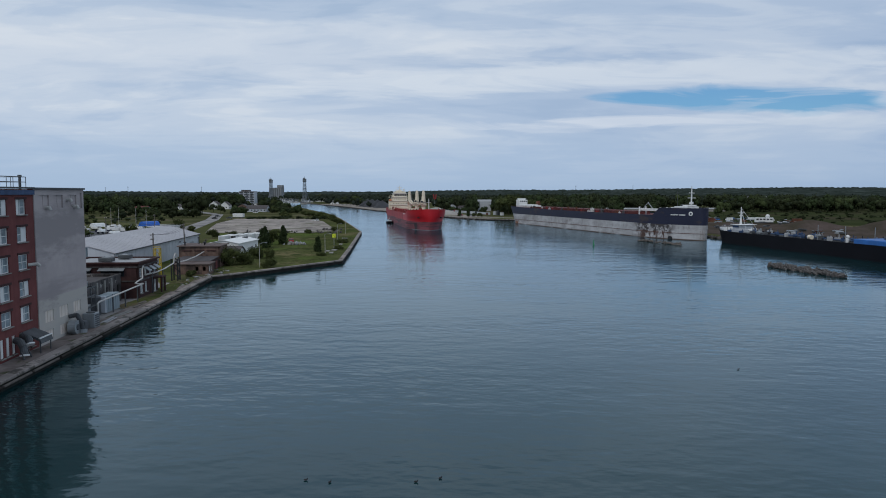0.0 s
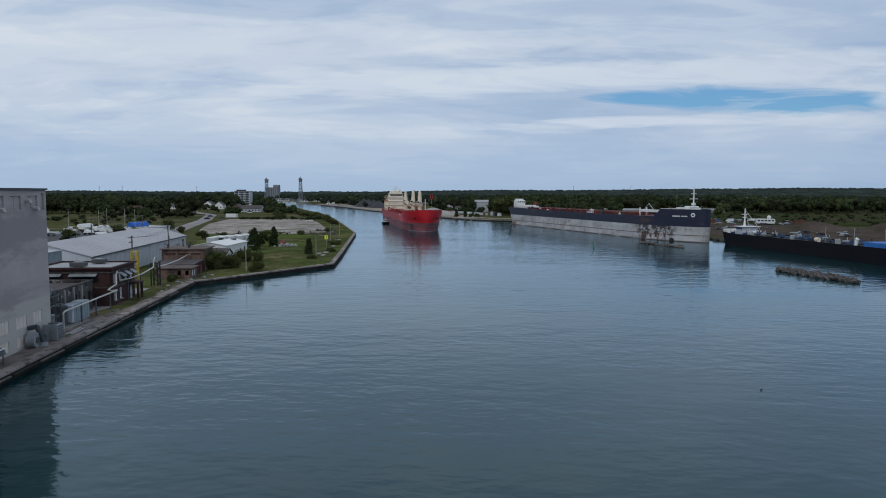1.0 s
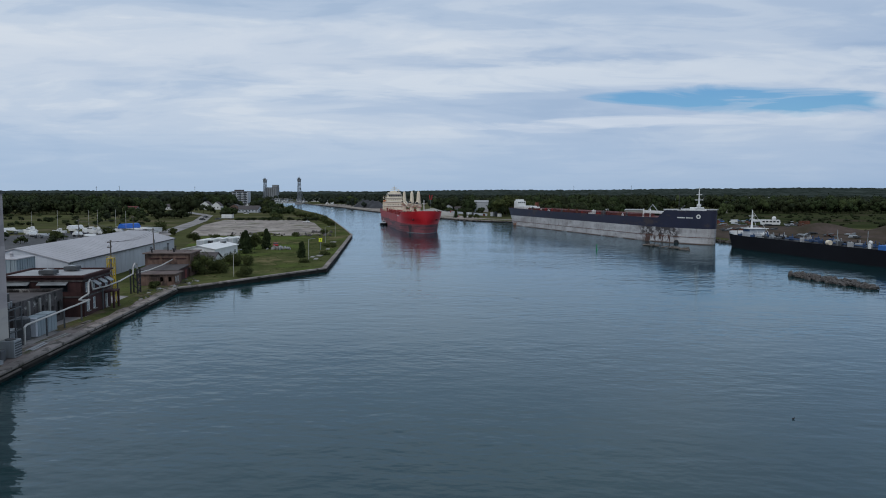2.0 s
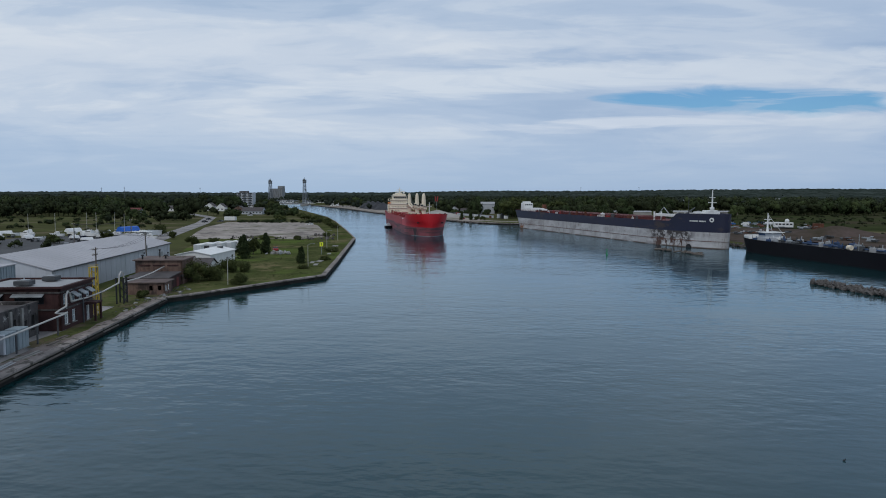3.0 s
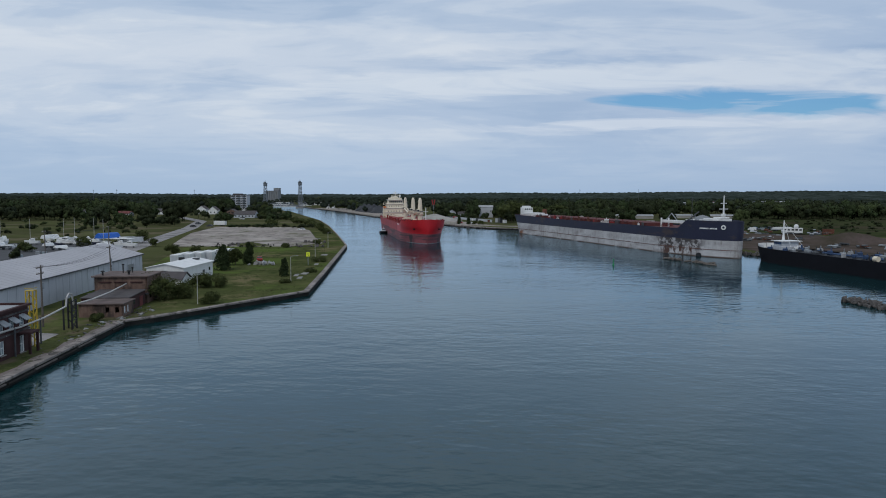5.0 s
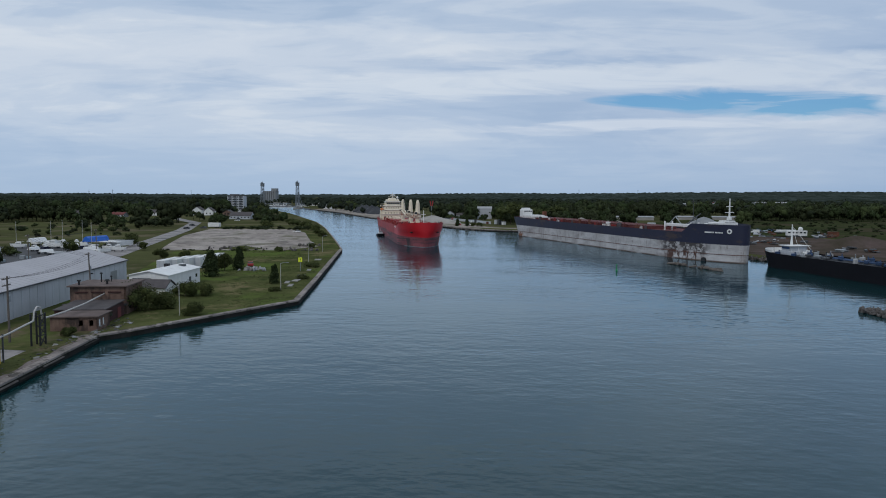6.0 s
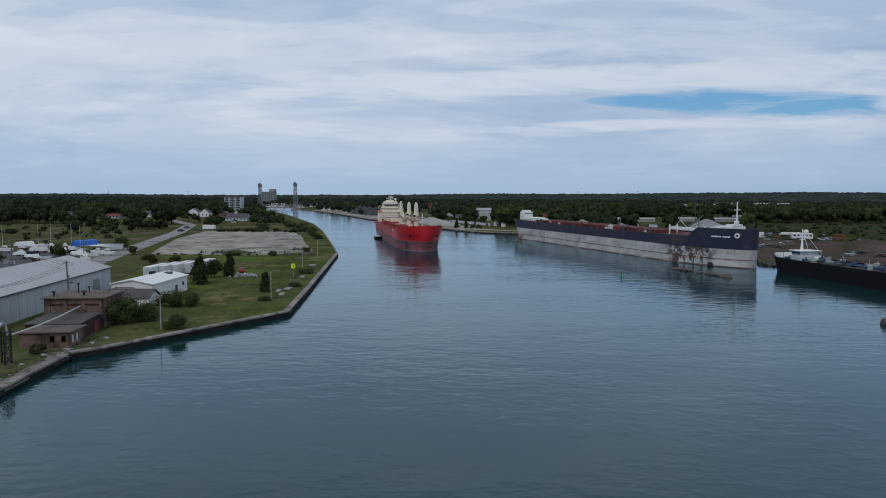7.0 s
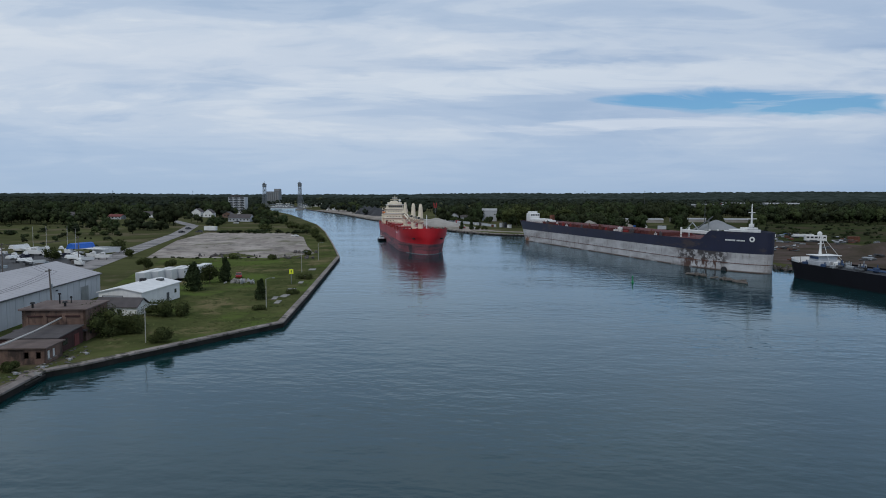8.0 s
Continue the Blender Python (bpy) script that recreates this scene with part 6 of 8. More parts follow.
def np_mesh(name, verts, faces, material):
    me = bpy.data.meshes.new(name)
    me.vertices.add(len(verts))
    me.vertices.foreach_set("co", verts.astype(np.float32).ravel())
    k = faces.shape[1]
    me.loops.add(faces.size)
    me.loops.foreach_set("vertex_index", faces.astype(np.int32).ravel())
    me.polygons.add(len(faces))
    me.polygons.foreach_set("loop_start", np.arange(0, faces.size, k, dtype=np.int32))
    me.update(calc_edges=True)
    me.materials.append(M[material])
    return me


def tree(name, x, y, h, w, seed, label, category="tree", leaves=1500, columnar=False, lobes=9, size=0.22, material="leaf", group=""):
    rng = np.random.default_rng(seed)
    t = thing(name, pose(x, y, G), label, category, group)
    c, r = crown_shape(rng, h, w, lobes, columnar)
    tr = bmesh.new()
    tube(tr, (0, 0, -0.2), (0.05, 0.03, h * 0.55), max(0.06, h * 0.022), max(0.03, h * 0.010), 8)
    for i in range(min(6, lobes)):
        e = Vector(c[i])
        tube(tr, (0.03, 0.02, min(e.z * 0.6, h * 0.5)), e, h * 0.009, h * 0.003, 5)
    part("trunk", tr, "bark", t)
    v, f = leaf_quads(rng, c, r, leaves, size)
    ob = new("crown", np_mesh("crown", v, f, material))
    ob.parent = t
    lv, lf = lumps(rng, c, r * 0.62, 1)
    ob = new("inner_foliage", np_mesh("inner_foliage", lv, lf, material))
    ob.parent = t
    return t


def wood(name, places, templates, material, label):
    """Many trees as one piece of stuff; places: x, y, height, width."""
    rng = np.random.default_rng(len(places))
    vs, fs, n = [], [], 0
    for x, y, h, w in places:
        v, f = templates[rng.integers(len(templates))]
        a = rng.uniform(0, 6.283)
        ca, sa = math.cos(a), math.sin(a)
        q = np.stack([(v[:, 0] * ca - v[:, 1] * sa) * w + x, (v[:, 0] * sa + v[:, 1] * ca) * w + y, v[:, 2] * h + G - 0.2], 1)
        vs.append(q)
        fs.append(f + n)
        n += len(v)
    ob = new(name, np_mesh(name, np.concatenate(vs), np.concatenate(fs), material))
    return tagged(ob, label, "woods", "", "stuff")


def templates(count, lobes, leaves, sub, size, seed):
    out = []
    for i in range(count):
        rng = np.random.default_rng(seed + i)
        c, r = crown_shape(rng, 1.0, 1.0, lobes)
        c[:, 2] *= 0.92
        v, f = lumps(rng, c, r * (0.85 if leaves else 1.0), sub)
        if leaves:
            lv, lf = leaf_quads(rng, c, r, leaves, size)
            tri = np.concatenate([lf[:, [0, 1, 2]], lf[:, [0, 2, 3]]])
            f = np.concatenate([f, tri + len(v)])
            v = np.concatenate([v, lv])
        # a short trunk under the crown
        ring = np.array([[math.cos(k * 1.57) * 0.03, math.sin(k * 1.57) * 0.03, z] for z in (0.0, 0.5) for k in range(4)])
        tf = np.array([[k, (k + 1) % 4, 4 + k] for k in range(4)] + [[(k + 1) % 4, 4 + (k + 1) % 4, 4 + k] for k in range(4)])
        f = np.concatenate([f, tf + len(v)])
        v = np.concatenate([v, ring])
        out.append((v, f))
    return out


def scatter(rng, count, box_, hr, wr, keep=None):
    out = []
    tries = 0
    while len(out) < count and tries < count * 30:
        tries += 1
        x, y = rng.uniform(box_[0], box_[1]), rng.uniform(box_[2], box_[3])
        if keep and not keep(x, y):
            continue
        h = rng.uniform(*hr)
        out.append((x, y, h, rng.uniform(*wr) * h))
    return out


def canal_left(y):
    return np.interp(y, [p[1] for p in EDGE_LEFT], [p[0] for p in EDGE_LEFT])


def canal_right(y):
    r = sorted(((p[1], p[0]) for p in EDGE_RIGHT))
    return np.interp(y, [p[0] for p in r], [p[1] for p in r])


def road_x(y):
    return np.interp(y, [p[1] for p in ROAD], [p[0] for p in ROAD])


def clear(x, y):
    """Away from canal, road, lots and house plots."""
    if canal_left(y) - 12 < x < canal_right(y) + 14 and y < 1420:
        return False
    if y < 820 and abs(x - road_x(y)) < 11:
        return False
    if -190 < x < -70 and y < 530:
        return False
    for hx, hy, hr in HOUSES:
        if hy - 130 < y < hy + hr and abs(x - hx * (y - 55) / (hy - 55)) < hr:
            return False
    if 560 < y < 1250 and canal_left(y) - 26 < x < canal_left(y) and x < -100:
        return False
    return True


HOUSES = [(-219, 690, 12), (-288, 795, 9), (-303, 800, 8), (-268, 790, 7), (-343, 780, 14), (-351, 722, 15), (-345, 1030, 18), (-420, 760, 10), (-235, 740, 8),
          (8, 745, 10), (-18, 740, 10), (45, 650, 12), (90, 640, 14), (150, 728, 24), (222, 750, 42), (260, 840, 40), (-640, 900, 10), (-520, 640, 9)]


def build_plants():
    rng = np.random.default_rng(11)
    near_t = templates(7, 9, 300, 1, 0.055, 100)
    far_t = templates(6, 5, 0, 1, 0.05, 300)
    # left of the road and round the town
    a = scatter(rng, 460, (-760, -190, 590, 840), (9, 18), (0.6, 0.95), lambda x, y: clear(x, y) and x < road_x(y) - 12 and noise.noise((x / 60, y / 60, 0)) > -0.3)
    a += scatter(rng, 40, (-330, -150, 545, 800), (3, 9), (0.6, 1.0), lambda x, y: clear(x, y) and x > road_x(y) + 12 and x < canal_left(y) - 14)
    a += scatter(rng, 60, (-230, -140, 640, 700), (3, 5), (0.8, 1.3), lambda x, y: clear(x, y))
    a += scatter(rng, 210, (-560, -165, 365, 600), (1.0, 3.6), (0.8, 1.5), lambda x, y: x < road_x(y) - 15 and noise.noise((x / 30, y / 30, 7)) > 0.0)
    a += scatter(rng, 16, (-262, -205, 470, 540), (5, 9), (0.7, 1.0), lambda x, y: x < road_x(y) - 14)
    a += scatter(rng, 20, (-240, -150, 262, 300), (1.6, 4.0), (0.8, 1.3), None)
    a += scatter(rng, 7, (-312, -286, 822, 850), (15, 19), (0.7, 0.9), None)
    a += scatter(rng, 8, (-226, -206, 706, 735), (9, 14), (0.65, 0.85), None)
    a += scatter(rng, 22, (-340, -230, 850, 1000), (14, 20), (0.6, 0.85), lambda x, y: clear(x, y) and abs(x / (y - 55) + 0.352) > 0.036 and x < canal_left(y) - 45)
    a += scatter(rng, 60, (-800, -240, 500, 610), (6, 13), (0.6, 1.0), lambda x, y: x < road_x(y) - 60 and noise.noise((x / 50, y / 50, 3)) > 0.05)
    # right bank
    a += scatter(rng, 120, (20, 230, 600, 760), (9, 19), (0.55, 0.85), lambda x, y: clear(x, y) and x < y * 0.36)
    a += scatter(rng, 90, (-40, 120, 690, 860), (10, 19), (0.55, 0.85), lambda x, y: clear(x, y))
    a += scatter(rng, 150, (120, 560, 690, 880), (11, 18), (0.7, 0.95), lambda x, y: clear(x, y) and y > 640 + 0.22 * x)
    a += scatter(rng, 380, (120, 560, 500, 740), (0.6, 2.6), (0.9, 2.0), lambda x, y: clear(x, y) and noise.noise((x / 40, y / 25, 5)) > -0.05)
    a += scatter(rng, 60, (205, 420, 400, 520), (1.0, 2.6), (0.9, 1.6), None)
    a += scatter(rng, 330, (-900, -180, 800, 1150), (8, 15), (0.6, 0.9), clear)
    a += scatter(rng, 420, (130, 900, 730, 1050), (11, 19), (0.65, 0.95), lambda x, y: clear(x, y) and y > 700 + 0.16 * x)
    # scrub round the harbour houses and the lot edges
    a += scatter(rng, 26, (-34, 20, 690, 732), (2.5, 7), (0.7, 1.1), None)
    a += scatter(rng, 22, (-128, -80, 329, 335), (0.3, 1.0), (1.2, 2.2), None)
    a += scatter(rng, 60, (-172, -110, 498, 522), (0.8, 2.6), (1.1, 2.0), None)
    a += scatter(rng, 14, (-170, -80, 345, 500), (0.2, 0.5), (1.6, 3.0), lambda x, y: -76 - 0.32 * (y - 345) - 52 < x < -80 - 0.32 * (y - 345))
    a += scatter(rng, 60, (-40, 90, 754, 800), (11, 17), (0.6, 0.85), None)
    a += scatter(rng, 44, (46, 120, 575, 650), (6, 13), (0.65, 0.95), None)
    pick = rng.random(len(a)) < 0.3
    wood("broadleaf_trees", [q for q, k in zip(a, pick) if not k], near_t, "leaf_dark", "dark green broadleaf trees around the harbour")
    wood("fresh_broadleaf_trees", [q for q, k in zip(a, pick) if k], near_t, "leaf_mid", "fresher green broadleaf trees and scrub around the harbour")
    b = scatter(rng, 2100, (-1900, 260, 820, 1900), (8, 17), (0.7, 1.1), clear)
    b += scatter(rng, 1500, (180, 1700, 900, 1900), (8, 16), (0.7, 1.1), lambda x, y: clear(x, y) and y > 900)
    b += scatter(rng, 2600, (-3400, 3400, 1800, 3000), (9, 17), (1.2, 2.0), None)
    wood("far_woods", b, far_t, "woods", "distant dark green woodland up to the horizon")
    # low wooded rise along the horizon, its canopy uneven
    bm = bmesh.new()
    prev = None
    steps = 16
    for i in range(1401):
        a = radians(-52 + 104 * i / 1400)
        top = 27 + 5 * noise.noise((a * 9, 1.3, 0)) + 29 * max(0.0, min(1.0, (a + 0.25) * 1.5))
        row = []
        for k in range(steps):
            f = k / (steps - 1)
            r = 2500 + 1750 * f
            x, y = math.sin(a) * r, math.cos(a) * r
            z = (top - 4) * f ** 1.3 + (2.2 + 2.0 * f) * noise.noise((x / 11, y / 40, 0.5)) + 1.5 * noise.noise((x / 90, y / 140, 3.5))
            row.append(bm.verts.new((x, y, z if 0 < k else G - 8)))
        row.append(bm.verts.new((math.sin(a) * 4600, math.cos(a) * 4600, G - 1)))
        if prev:
            for k in range(steps):
                bm.faces.new((prev[k], row[k], row[k + 1], prev[k + 1]))
        prev = row
    bmesh.ops.recalc_face_normals(bm, faces=bm.faces)
    solo("wooded_ridge", bm, "hazy_woods", pose(0, 0, 0), "low dark wooded ridge on the skyline with haze painted in", "ridge", kind="structure")
    # single trees and shrubs near the quay
    for i, (x, y, h, w, col, lab) in enumerate([
            (-52.3, 229.9, 5.3, 2.3, True, "dark columnar young tree on the grass"), (-74.3, 243.0, 7.8, 4.8, True, "dark conifer beside the white shed"),
            (-72.7, 262.0, 7.4, 3.6, True, "slim dark tree among rubble"), (-75.8, 258.0, 5.6, 4.2, False, "small green tree beside the trailers"),
            (-54.3, 181.3, 2.6, 3.4, False, "round dark shrub at the quay edge"), (-70.0, 187.0, 4.7, 7.8, False, "dense green shrub beside the pump house"),
            (-66.4, 186.0, 4.4, 7.2, False, "dense green shrub beside the pump house"), (-63.8, 189.0, 3.3, 5.4, False, "dense green shrub beside the pump house"),
            (-65.6, 205.5, 3.2, 5.2, False, "green shrub behind the pump house"), (-62.6, 207.0, 2.5, 4.4, False, "green shrub on the grass"),
            (-111.5, 292.0, 3.4, 4.2, False, "bushy tree at the road side"),
            (-104.0, 296.0, 2.4, 3.8, False, "pale scrub at the road side"), (-136.0, 330.0, 3.2, 4.0, False, "shrub beside the road"),
            (-48.0, 215.0, 0.8, 2.6, False, "low shrub on the grass"), (-47.6, 240.0, 1.0, 3.0, False, "low shrub on the grass"), (-52.0, 270.0, 1.2, 4.4, False, "low shrub along the bank"),
            (-66.2, 161, 1.2, 2.2, False, "scrub against the low hut"), (-80, 330, 1.8, 3.6, False, "low scrub at the lot edge"), (-95, 331, 1.6, 4.0, False, "low scrub at the lot edge"),
            (-72, 352, 1.8, 3.6, False, "low scrub at the lot edge"), (-160, 318, 4.5, 5.5, False, "bush at the boatyard"), (-152, 352, 5.4, 6.0, False, "bush at the boatyard"),
            (-172, 300, 3.5, 5.0, False, "bush at the boatyard"), (-84, 430, 2.4, 5.0, False, "bush on the canal bank"), (-92, 455, 3.0, 5.5, False, "bush on the canal bank"),
            (-103, 492, 3.6, 6.5, False, "bush on the canal bank"), (-112, 520, 3.2, 8.0, False, "bush on the canal bank"), (-124, 552, 3.4, 9.0, False, "tree on the canal bank"),
            (-134, 560, 3.6, 8.0, False, "tree on the canal bank"), (-150, 605, 3.4, 7.0, False, "bush on the canal bank"), (-150, 545, 3.6, 8.0, False, "bush at the lot edge"),
            (-222, 772, 10.5, 11.0, False, "large dark tree near the canal"), (-236, 800, 11.0, 11.0, False, "large dark tree near the canal"), (-196, 668, 6, 7.0, False, "dark tree near the houses"),
            (22, 600, 15, 13, False, "large green tree behind the canal wall"), (34, 606, 17, 14, False, "large green tree behind the canal wall"), (46, 600, 14, 12, False, "large green tree behind the canal wall"),
            (28, 622, 18, 14, False, "large green tree behind the canal wall"), (58, 618, 16, 13, False, "large green tree behind the yard"), (72, 640, 15, 13, False, "large green tree behind the yard"),
            (-14, 575, 6.5, 3.2, True, "young conifer on the canal bank"), (-7, 572, 7.0, 3.4, True, "young conifer on the canal bank"), (2, 566, 3.0, 4.0, False, "shrub on the canal bank"), (-2, 570, 2.6, 3.6, False, "shrub on the canal bank")]):
        n = 4200 if y < 215 else (2600 if y < 300 else 900)
        tree("shrub" if h < 5 and not col else "tree", x, y, h, w, 50 + i, lab, "shrub" if h < 5 and not col else "tree", n, col, 10 if h > 3 else 7, 0.11 * (h / 4) ** 0.5 * (1 if y < 215 else (1.3 if y < 300 else 2.0)),
             "leaf_mid" if col else "leaf")


build_plants()


def build_grass():
    # uneven tufts on the lawn and along the quay
    rng = np.random.default_rng(4)
    n = 34000
    poly = [(-56.0, 104), (-61.5, 150), (-57.6, 168.5), (-41, 203), (-45.5, 239), (-59, 345), (-76, 413), (-84, 338), (-118, 332), (-110, 290), (-72, 250), (-70, 236), (-70, 200), (-66, 175), (-66, 150), (-60, 118)]
    px = np.array([p[0] for p in poly])
    py = np.array([p[1] for p in poly])
    x = rng.uniform(px.min(), px.max(), n)
    y = rng.uniform(py.min(), py.max(), n)
    inside = np.zeros(n, bool)
    j = len(poly) - 1
    for i in range(len(poly)):
        cond = ((py[i] > y) != (py[j] > y)) & (x < (px[j] - px[i]) * (y - py[i]) / (py[j] - py[i] + 1e-9) + px[i])
        inside ^= cond
        j = i
    x, y = x[inside], y[inside]
    m = np.array([noise.noise((a / 9, b / 9, 0)) > -0.15 for a, b in zip(x, y)])
    x, y = x[m], y[m]
    k = len(x)
    a = rng.uniform(0, 6.28, k)
    h = rng.uniform(0.04, 0.13, k)
    w = rng.uniform(0.08, 0.26, k)
    dx, dy = np.cos(a) * w, np.sin(a) * w
    base = G + 0.05
    ox, oy = np.sin(a) * h * 5.0, -np.cos(a) * h * 5.0
    v = np.stack([np.stack([x - dx, y - dy, np.full(k, base)], 1), np.stack([x + dx, y + dy, np.full(k, base)], 1), np.stack([x + dx * 0.5 + ox, y + dy * 0.5 + oy, base + h], 1),
                  np.stack([x - dx * 0.6 + ox, y - dy * 0.6 + oy, base + h * 0.8], 1)], 1).reshape(-1, 3)
    ob = new("grass_tufts", np_mesh("grass_tufts", v, np.arange(k * 4).reshape(-1, 4), "weeds"))
    tagged(ob, "uneven tufts of rough green grass", "grass", "", "stuff")


build_grass()


# ---- town, bridge and canal ----
def build_lift_bridge():
    t = thing("lift_bridge", pose(0, 1200, 0), "grey steel vertical lift bridge over the canal", "lift bridge")
    for cx, h in ((-357, 42.0), (-298, 43.5)):
        tw = bmesh.new()
        for dx in (-3.2, 3.2):
            for dy in (-4, 4):
                tube(tw, (cx + dx, dy, 0), (cx + dx * 0.45, dy * 0.6, h), 0.5, 0.4, 5)
        for i in range(6):
            z0, z1 = i * h / 6.5, (i + 1) * h / 6.5
            for dy in (-4, 4):
                tube(tw, (cx - 3 + 0.3 * i, dy, z0), (cx + 3 - 0.3 * i, dy, z1), 0.22, n=4)
                tube(tw, (cx + 3 - 0.3 * i, dy, z0), (cx - 3 + 0.3 * i, dy, z1), 0.25, n=4)
                tube(tw, (cx - 3 + 0.3 * i, dy, z1), (cx + 3 - 0.3 * i, dy, z1), 0.3, n=4)
        p = part("tower", tw, "bridge_steel", t)
        part("machine_house", boxes([((cx, 0, h - 2.5), (5.2, 6, 4.4), 0, 0.3), ((cx, 0, h + 0.2), (6.2, 7, 0.7), 0, 0.1)]), "bridge_steel", p)
        part("antenna", tubes([((cx, 0, h), (cx, 0, h + 5), 0.2)], 5), "bridge_steel", p)
        part("sheave", tubes([((cx - 1.6, -2, h + 0.8), (cx + 1.6, -2, h + 0.8), 1.7)], 14), "bridge_steel", p)
        part("back_stay", tubes([((cx + (9 if cx > -320 else -9), 3, 1), (cx, 3, h - 12), 0.4)], 5), "bridge_steel", p)
        part("pier", boxes([((cx, 0, 0.6), (12, 14, 4), 0, 0.3)]), "concrete", p)
    sp = bmesh.new()
    for dy in (-4, 4):
        tube(sp, (-352, dy, 4.2), (-303, dy, 4.2), 0.5, n=4)
        tube(sp, (-345, dy, 9.0), (-310, dy, 9.0), 0.4, n=4)
        for i in range(8):
            x = -352 + i * 7
            tube(sp, (x, dy, 4.2), (min(x + 3.5, -310), dy, 9.0), 0.3, n=4)
            tube(sp, (min(x + 3.5, -310), dy, 9.0), (min(x + 7, -303), dy, 4.2), 0.3, n=4)
    part("span", sp, "bridge_steel", t)
    part("roadway", box(bmesh.new(), (-327.5, 0, 3.7), (52, 9, 0.6)), "asphalt", t)


def building(name, x, y, w, d, h, m, label, category, storeys, cols, turn=0, roof="roof_dark", group=""):
    """A flat-roofed block with rows of windows on the side towards the harbour."""
    t = thing(name, pose(x, y, G, rz=turn), label, category, group)
    part("body", box(bmesh.new(), (0, 0, h / 2 - 0.1), (w, d, h)), m, t)
    part("roof", boxes([((0, 0, h + 0.1), (w + 0.5, d + 0.5, 0.4), 0, 0.05)]), roof, t)
    for j in range(storeys):
        for i in range(cols):
            part("window", box(bmesh.new(), (-w / 2 + w * (i + 0.5) / cols, -d / 2 - 0.02, h * (j + 0.55) / storeys), (w / cols * 0.55, 0.1, h / storeys * 0.5)), "glass", t)
    return t


def build_town():
    t = building("apartment_block", -341, 1030, 23, 14, 20.5, "siding", "white and brown apartment block above the trees", "apartment building", 6, 7)
    for i, z in [(i, z) for i in range(3) for z in range(6)]:
        part("balcony", box(bmesh.new(), (-7.6 + i * 7.4, -7.6, 2.6 + z * 3.3), (3.6, 1.4, 2.0), 0, 0.05), "metal_dark", t)
    part("penthouse", boxes([((-3, 0, 21.8), (12, 8, 2.2), 0, 0.1)]), "roof_dark", t)
    t = building("grain_elevator", -480, 1660, 30, 20, 30, "grain_grey", "grey concrete grain elevator far off", "grain elevator", 1, 1)
    part("head_house", boxes([((9, 0, 33), (13, 14, 7), 0, 0.2)]), "grain_grey", t)
    for i in range(6):
        part("silo", tubes([((-12.5 + i * 5.0, -10.2, 0), (-12.5 + i * 5.0, -10.2, 29), 2.5)], 14), "grain_grey", t)
    gh = [("town_house", -228, -208, 684, 696, 4.6, 8.0, "siding", "roof_dark", "long white house with grey roof", "x"),
          ("town_house", -294, -284, 790, 799, 6.0, 10.0, "white", "roof_dark", "white gabled house with dark roof", "y"),
          ("town_house", -309, -299, 796, 806, 7.0, 10.5, "white", "roof_dark", "white two storey house", "y"),
          ("town_house", -272, -262, 786, 796, 4.5, 7.5, "brick_tan", "roof_dark", "brown brick bungalow near the road", "y"),
          ("town_house", -356, -332, 775, 787, 4.5, 7.5, "white", "roof_dark", "low white house with dark roof", "x"),
          ("town_house", -358, -345, 717, 727, 4.0, 6.2, "siding", "brick_red", "pale bungalow with a dull red roof", "x"),
          ("town_house", -430, -412, 755, 766, 4.5, 7.0, "siding", "roof_dark", "pale house among trees", "x"),
          ("town_house", -240, -230, 736, 746, 6.0, 9.5, "white", "roof_dark", "white gabled house near the road", "y"),
          ("town_house", -322, -312, 760, 770, 5.5, 9.0, "white", "roof_grey", "white house at the road end", "y"),
          ("town_house", -648, -634, 893, 905, 5.0, 8.0, "white", "roof_dark", "white house among far trees", "x"),
          ("town_house", -528, -512, 634, 646, 3.6, 5.6, "siding", "roof_grey", "low pale house in scrub", "x"),
          ("harbour_building", 1, 15, 740, 750, 11.5, 13.5, "siding", "roof_light", "tall pale gabled harbour building", "x"),
          ("harbour_building", -30, -22, 735, 745, 6.5, 9.0, "siding", "roof_dark", "white harbour house by the canal", "y"),
          ("harbour_building", -20, -11, 742, 750, 5.0, 7.0, "siding", "roof_dark", "pale harbour house by the canal", "x"),
          ("long_shed", 84, 98, 655, 664, 4.0, 5.0, "siding", "roof_light", "long pale shed behind the yard", "x"),
          ("long_shed", 128, 170, 728, 738, 4.4, 5.4, "stone_heap", "roof_light", "long pale shed in the field", "x"),
          ("long_shed", 184, 262, 750, 760, 4.2, 5.2, "stone_heap", "roof_light", "very long pale shed before the trees", "x"),
          ("factory", 570, 640, 1500, 1530, 12, 13.5, "grain_grey", "roof_grey", "long pale factory beyond the trees", "x"),
          ("factory", 480, 530, 1480, 1500, 12, 13.5, "brick_red", "roof_grey", "red brick factory beyond the trees", "x"),
          ("factory", 395, 470, 1420, 1440, 10, 11, "grain_grey", "roof_light", "pale factory beyond the trees", "x")]
    for n, x0, x1, y0, y1, e, r, wm, rm, lab, al in gh:
        wins = tuple((2.0 + i * 3.2, 3.2, 1.2, 1.2) for i in range(int((max(x1 - x0, y1 - y0) if al == "x" else y1 - y0) / 3.2)))[:8]
        t = gabled(n, x0, x1, y0, y1, e, r, wm, rm, lab, "house" if n == "town_house" else "building", along=al, windows=wins if n == "town_house" else ())
        if al == "y":
            for wx in (0.3, 0.7):
                part("window", box(bmesh.new(), (-0.03, (x1 - x0) * wx, 3.6), (0.08, 1.2, 1.4)), "glass", t)
    t = thing("white_tower_house", pose(560, 1240, G), "small white tower among far trees", "tower")
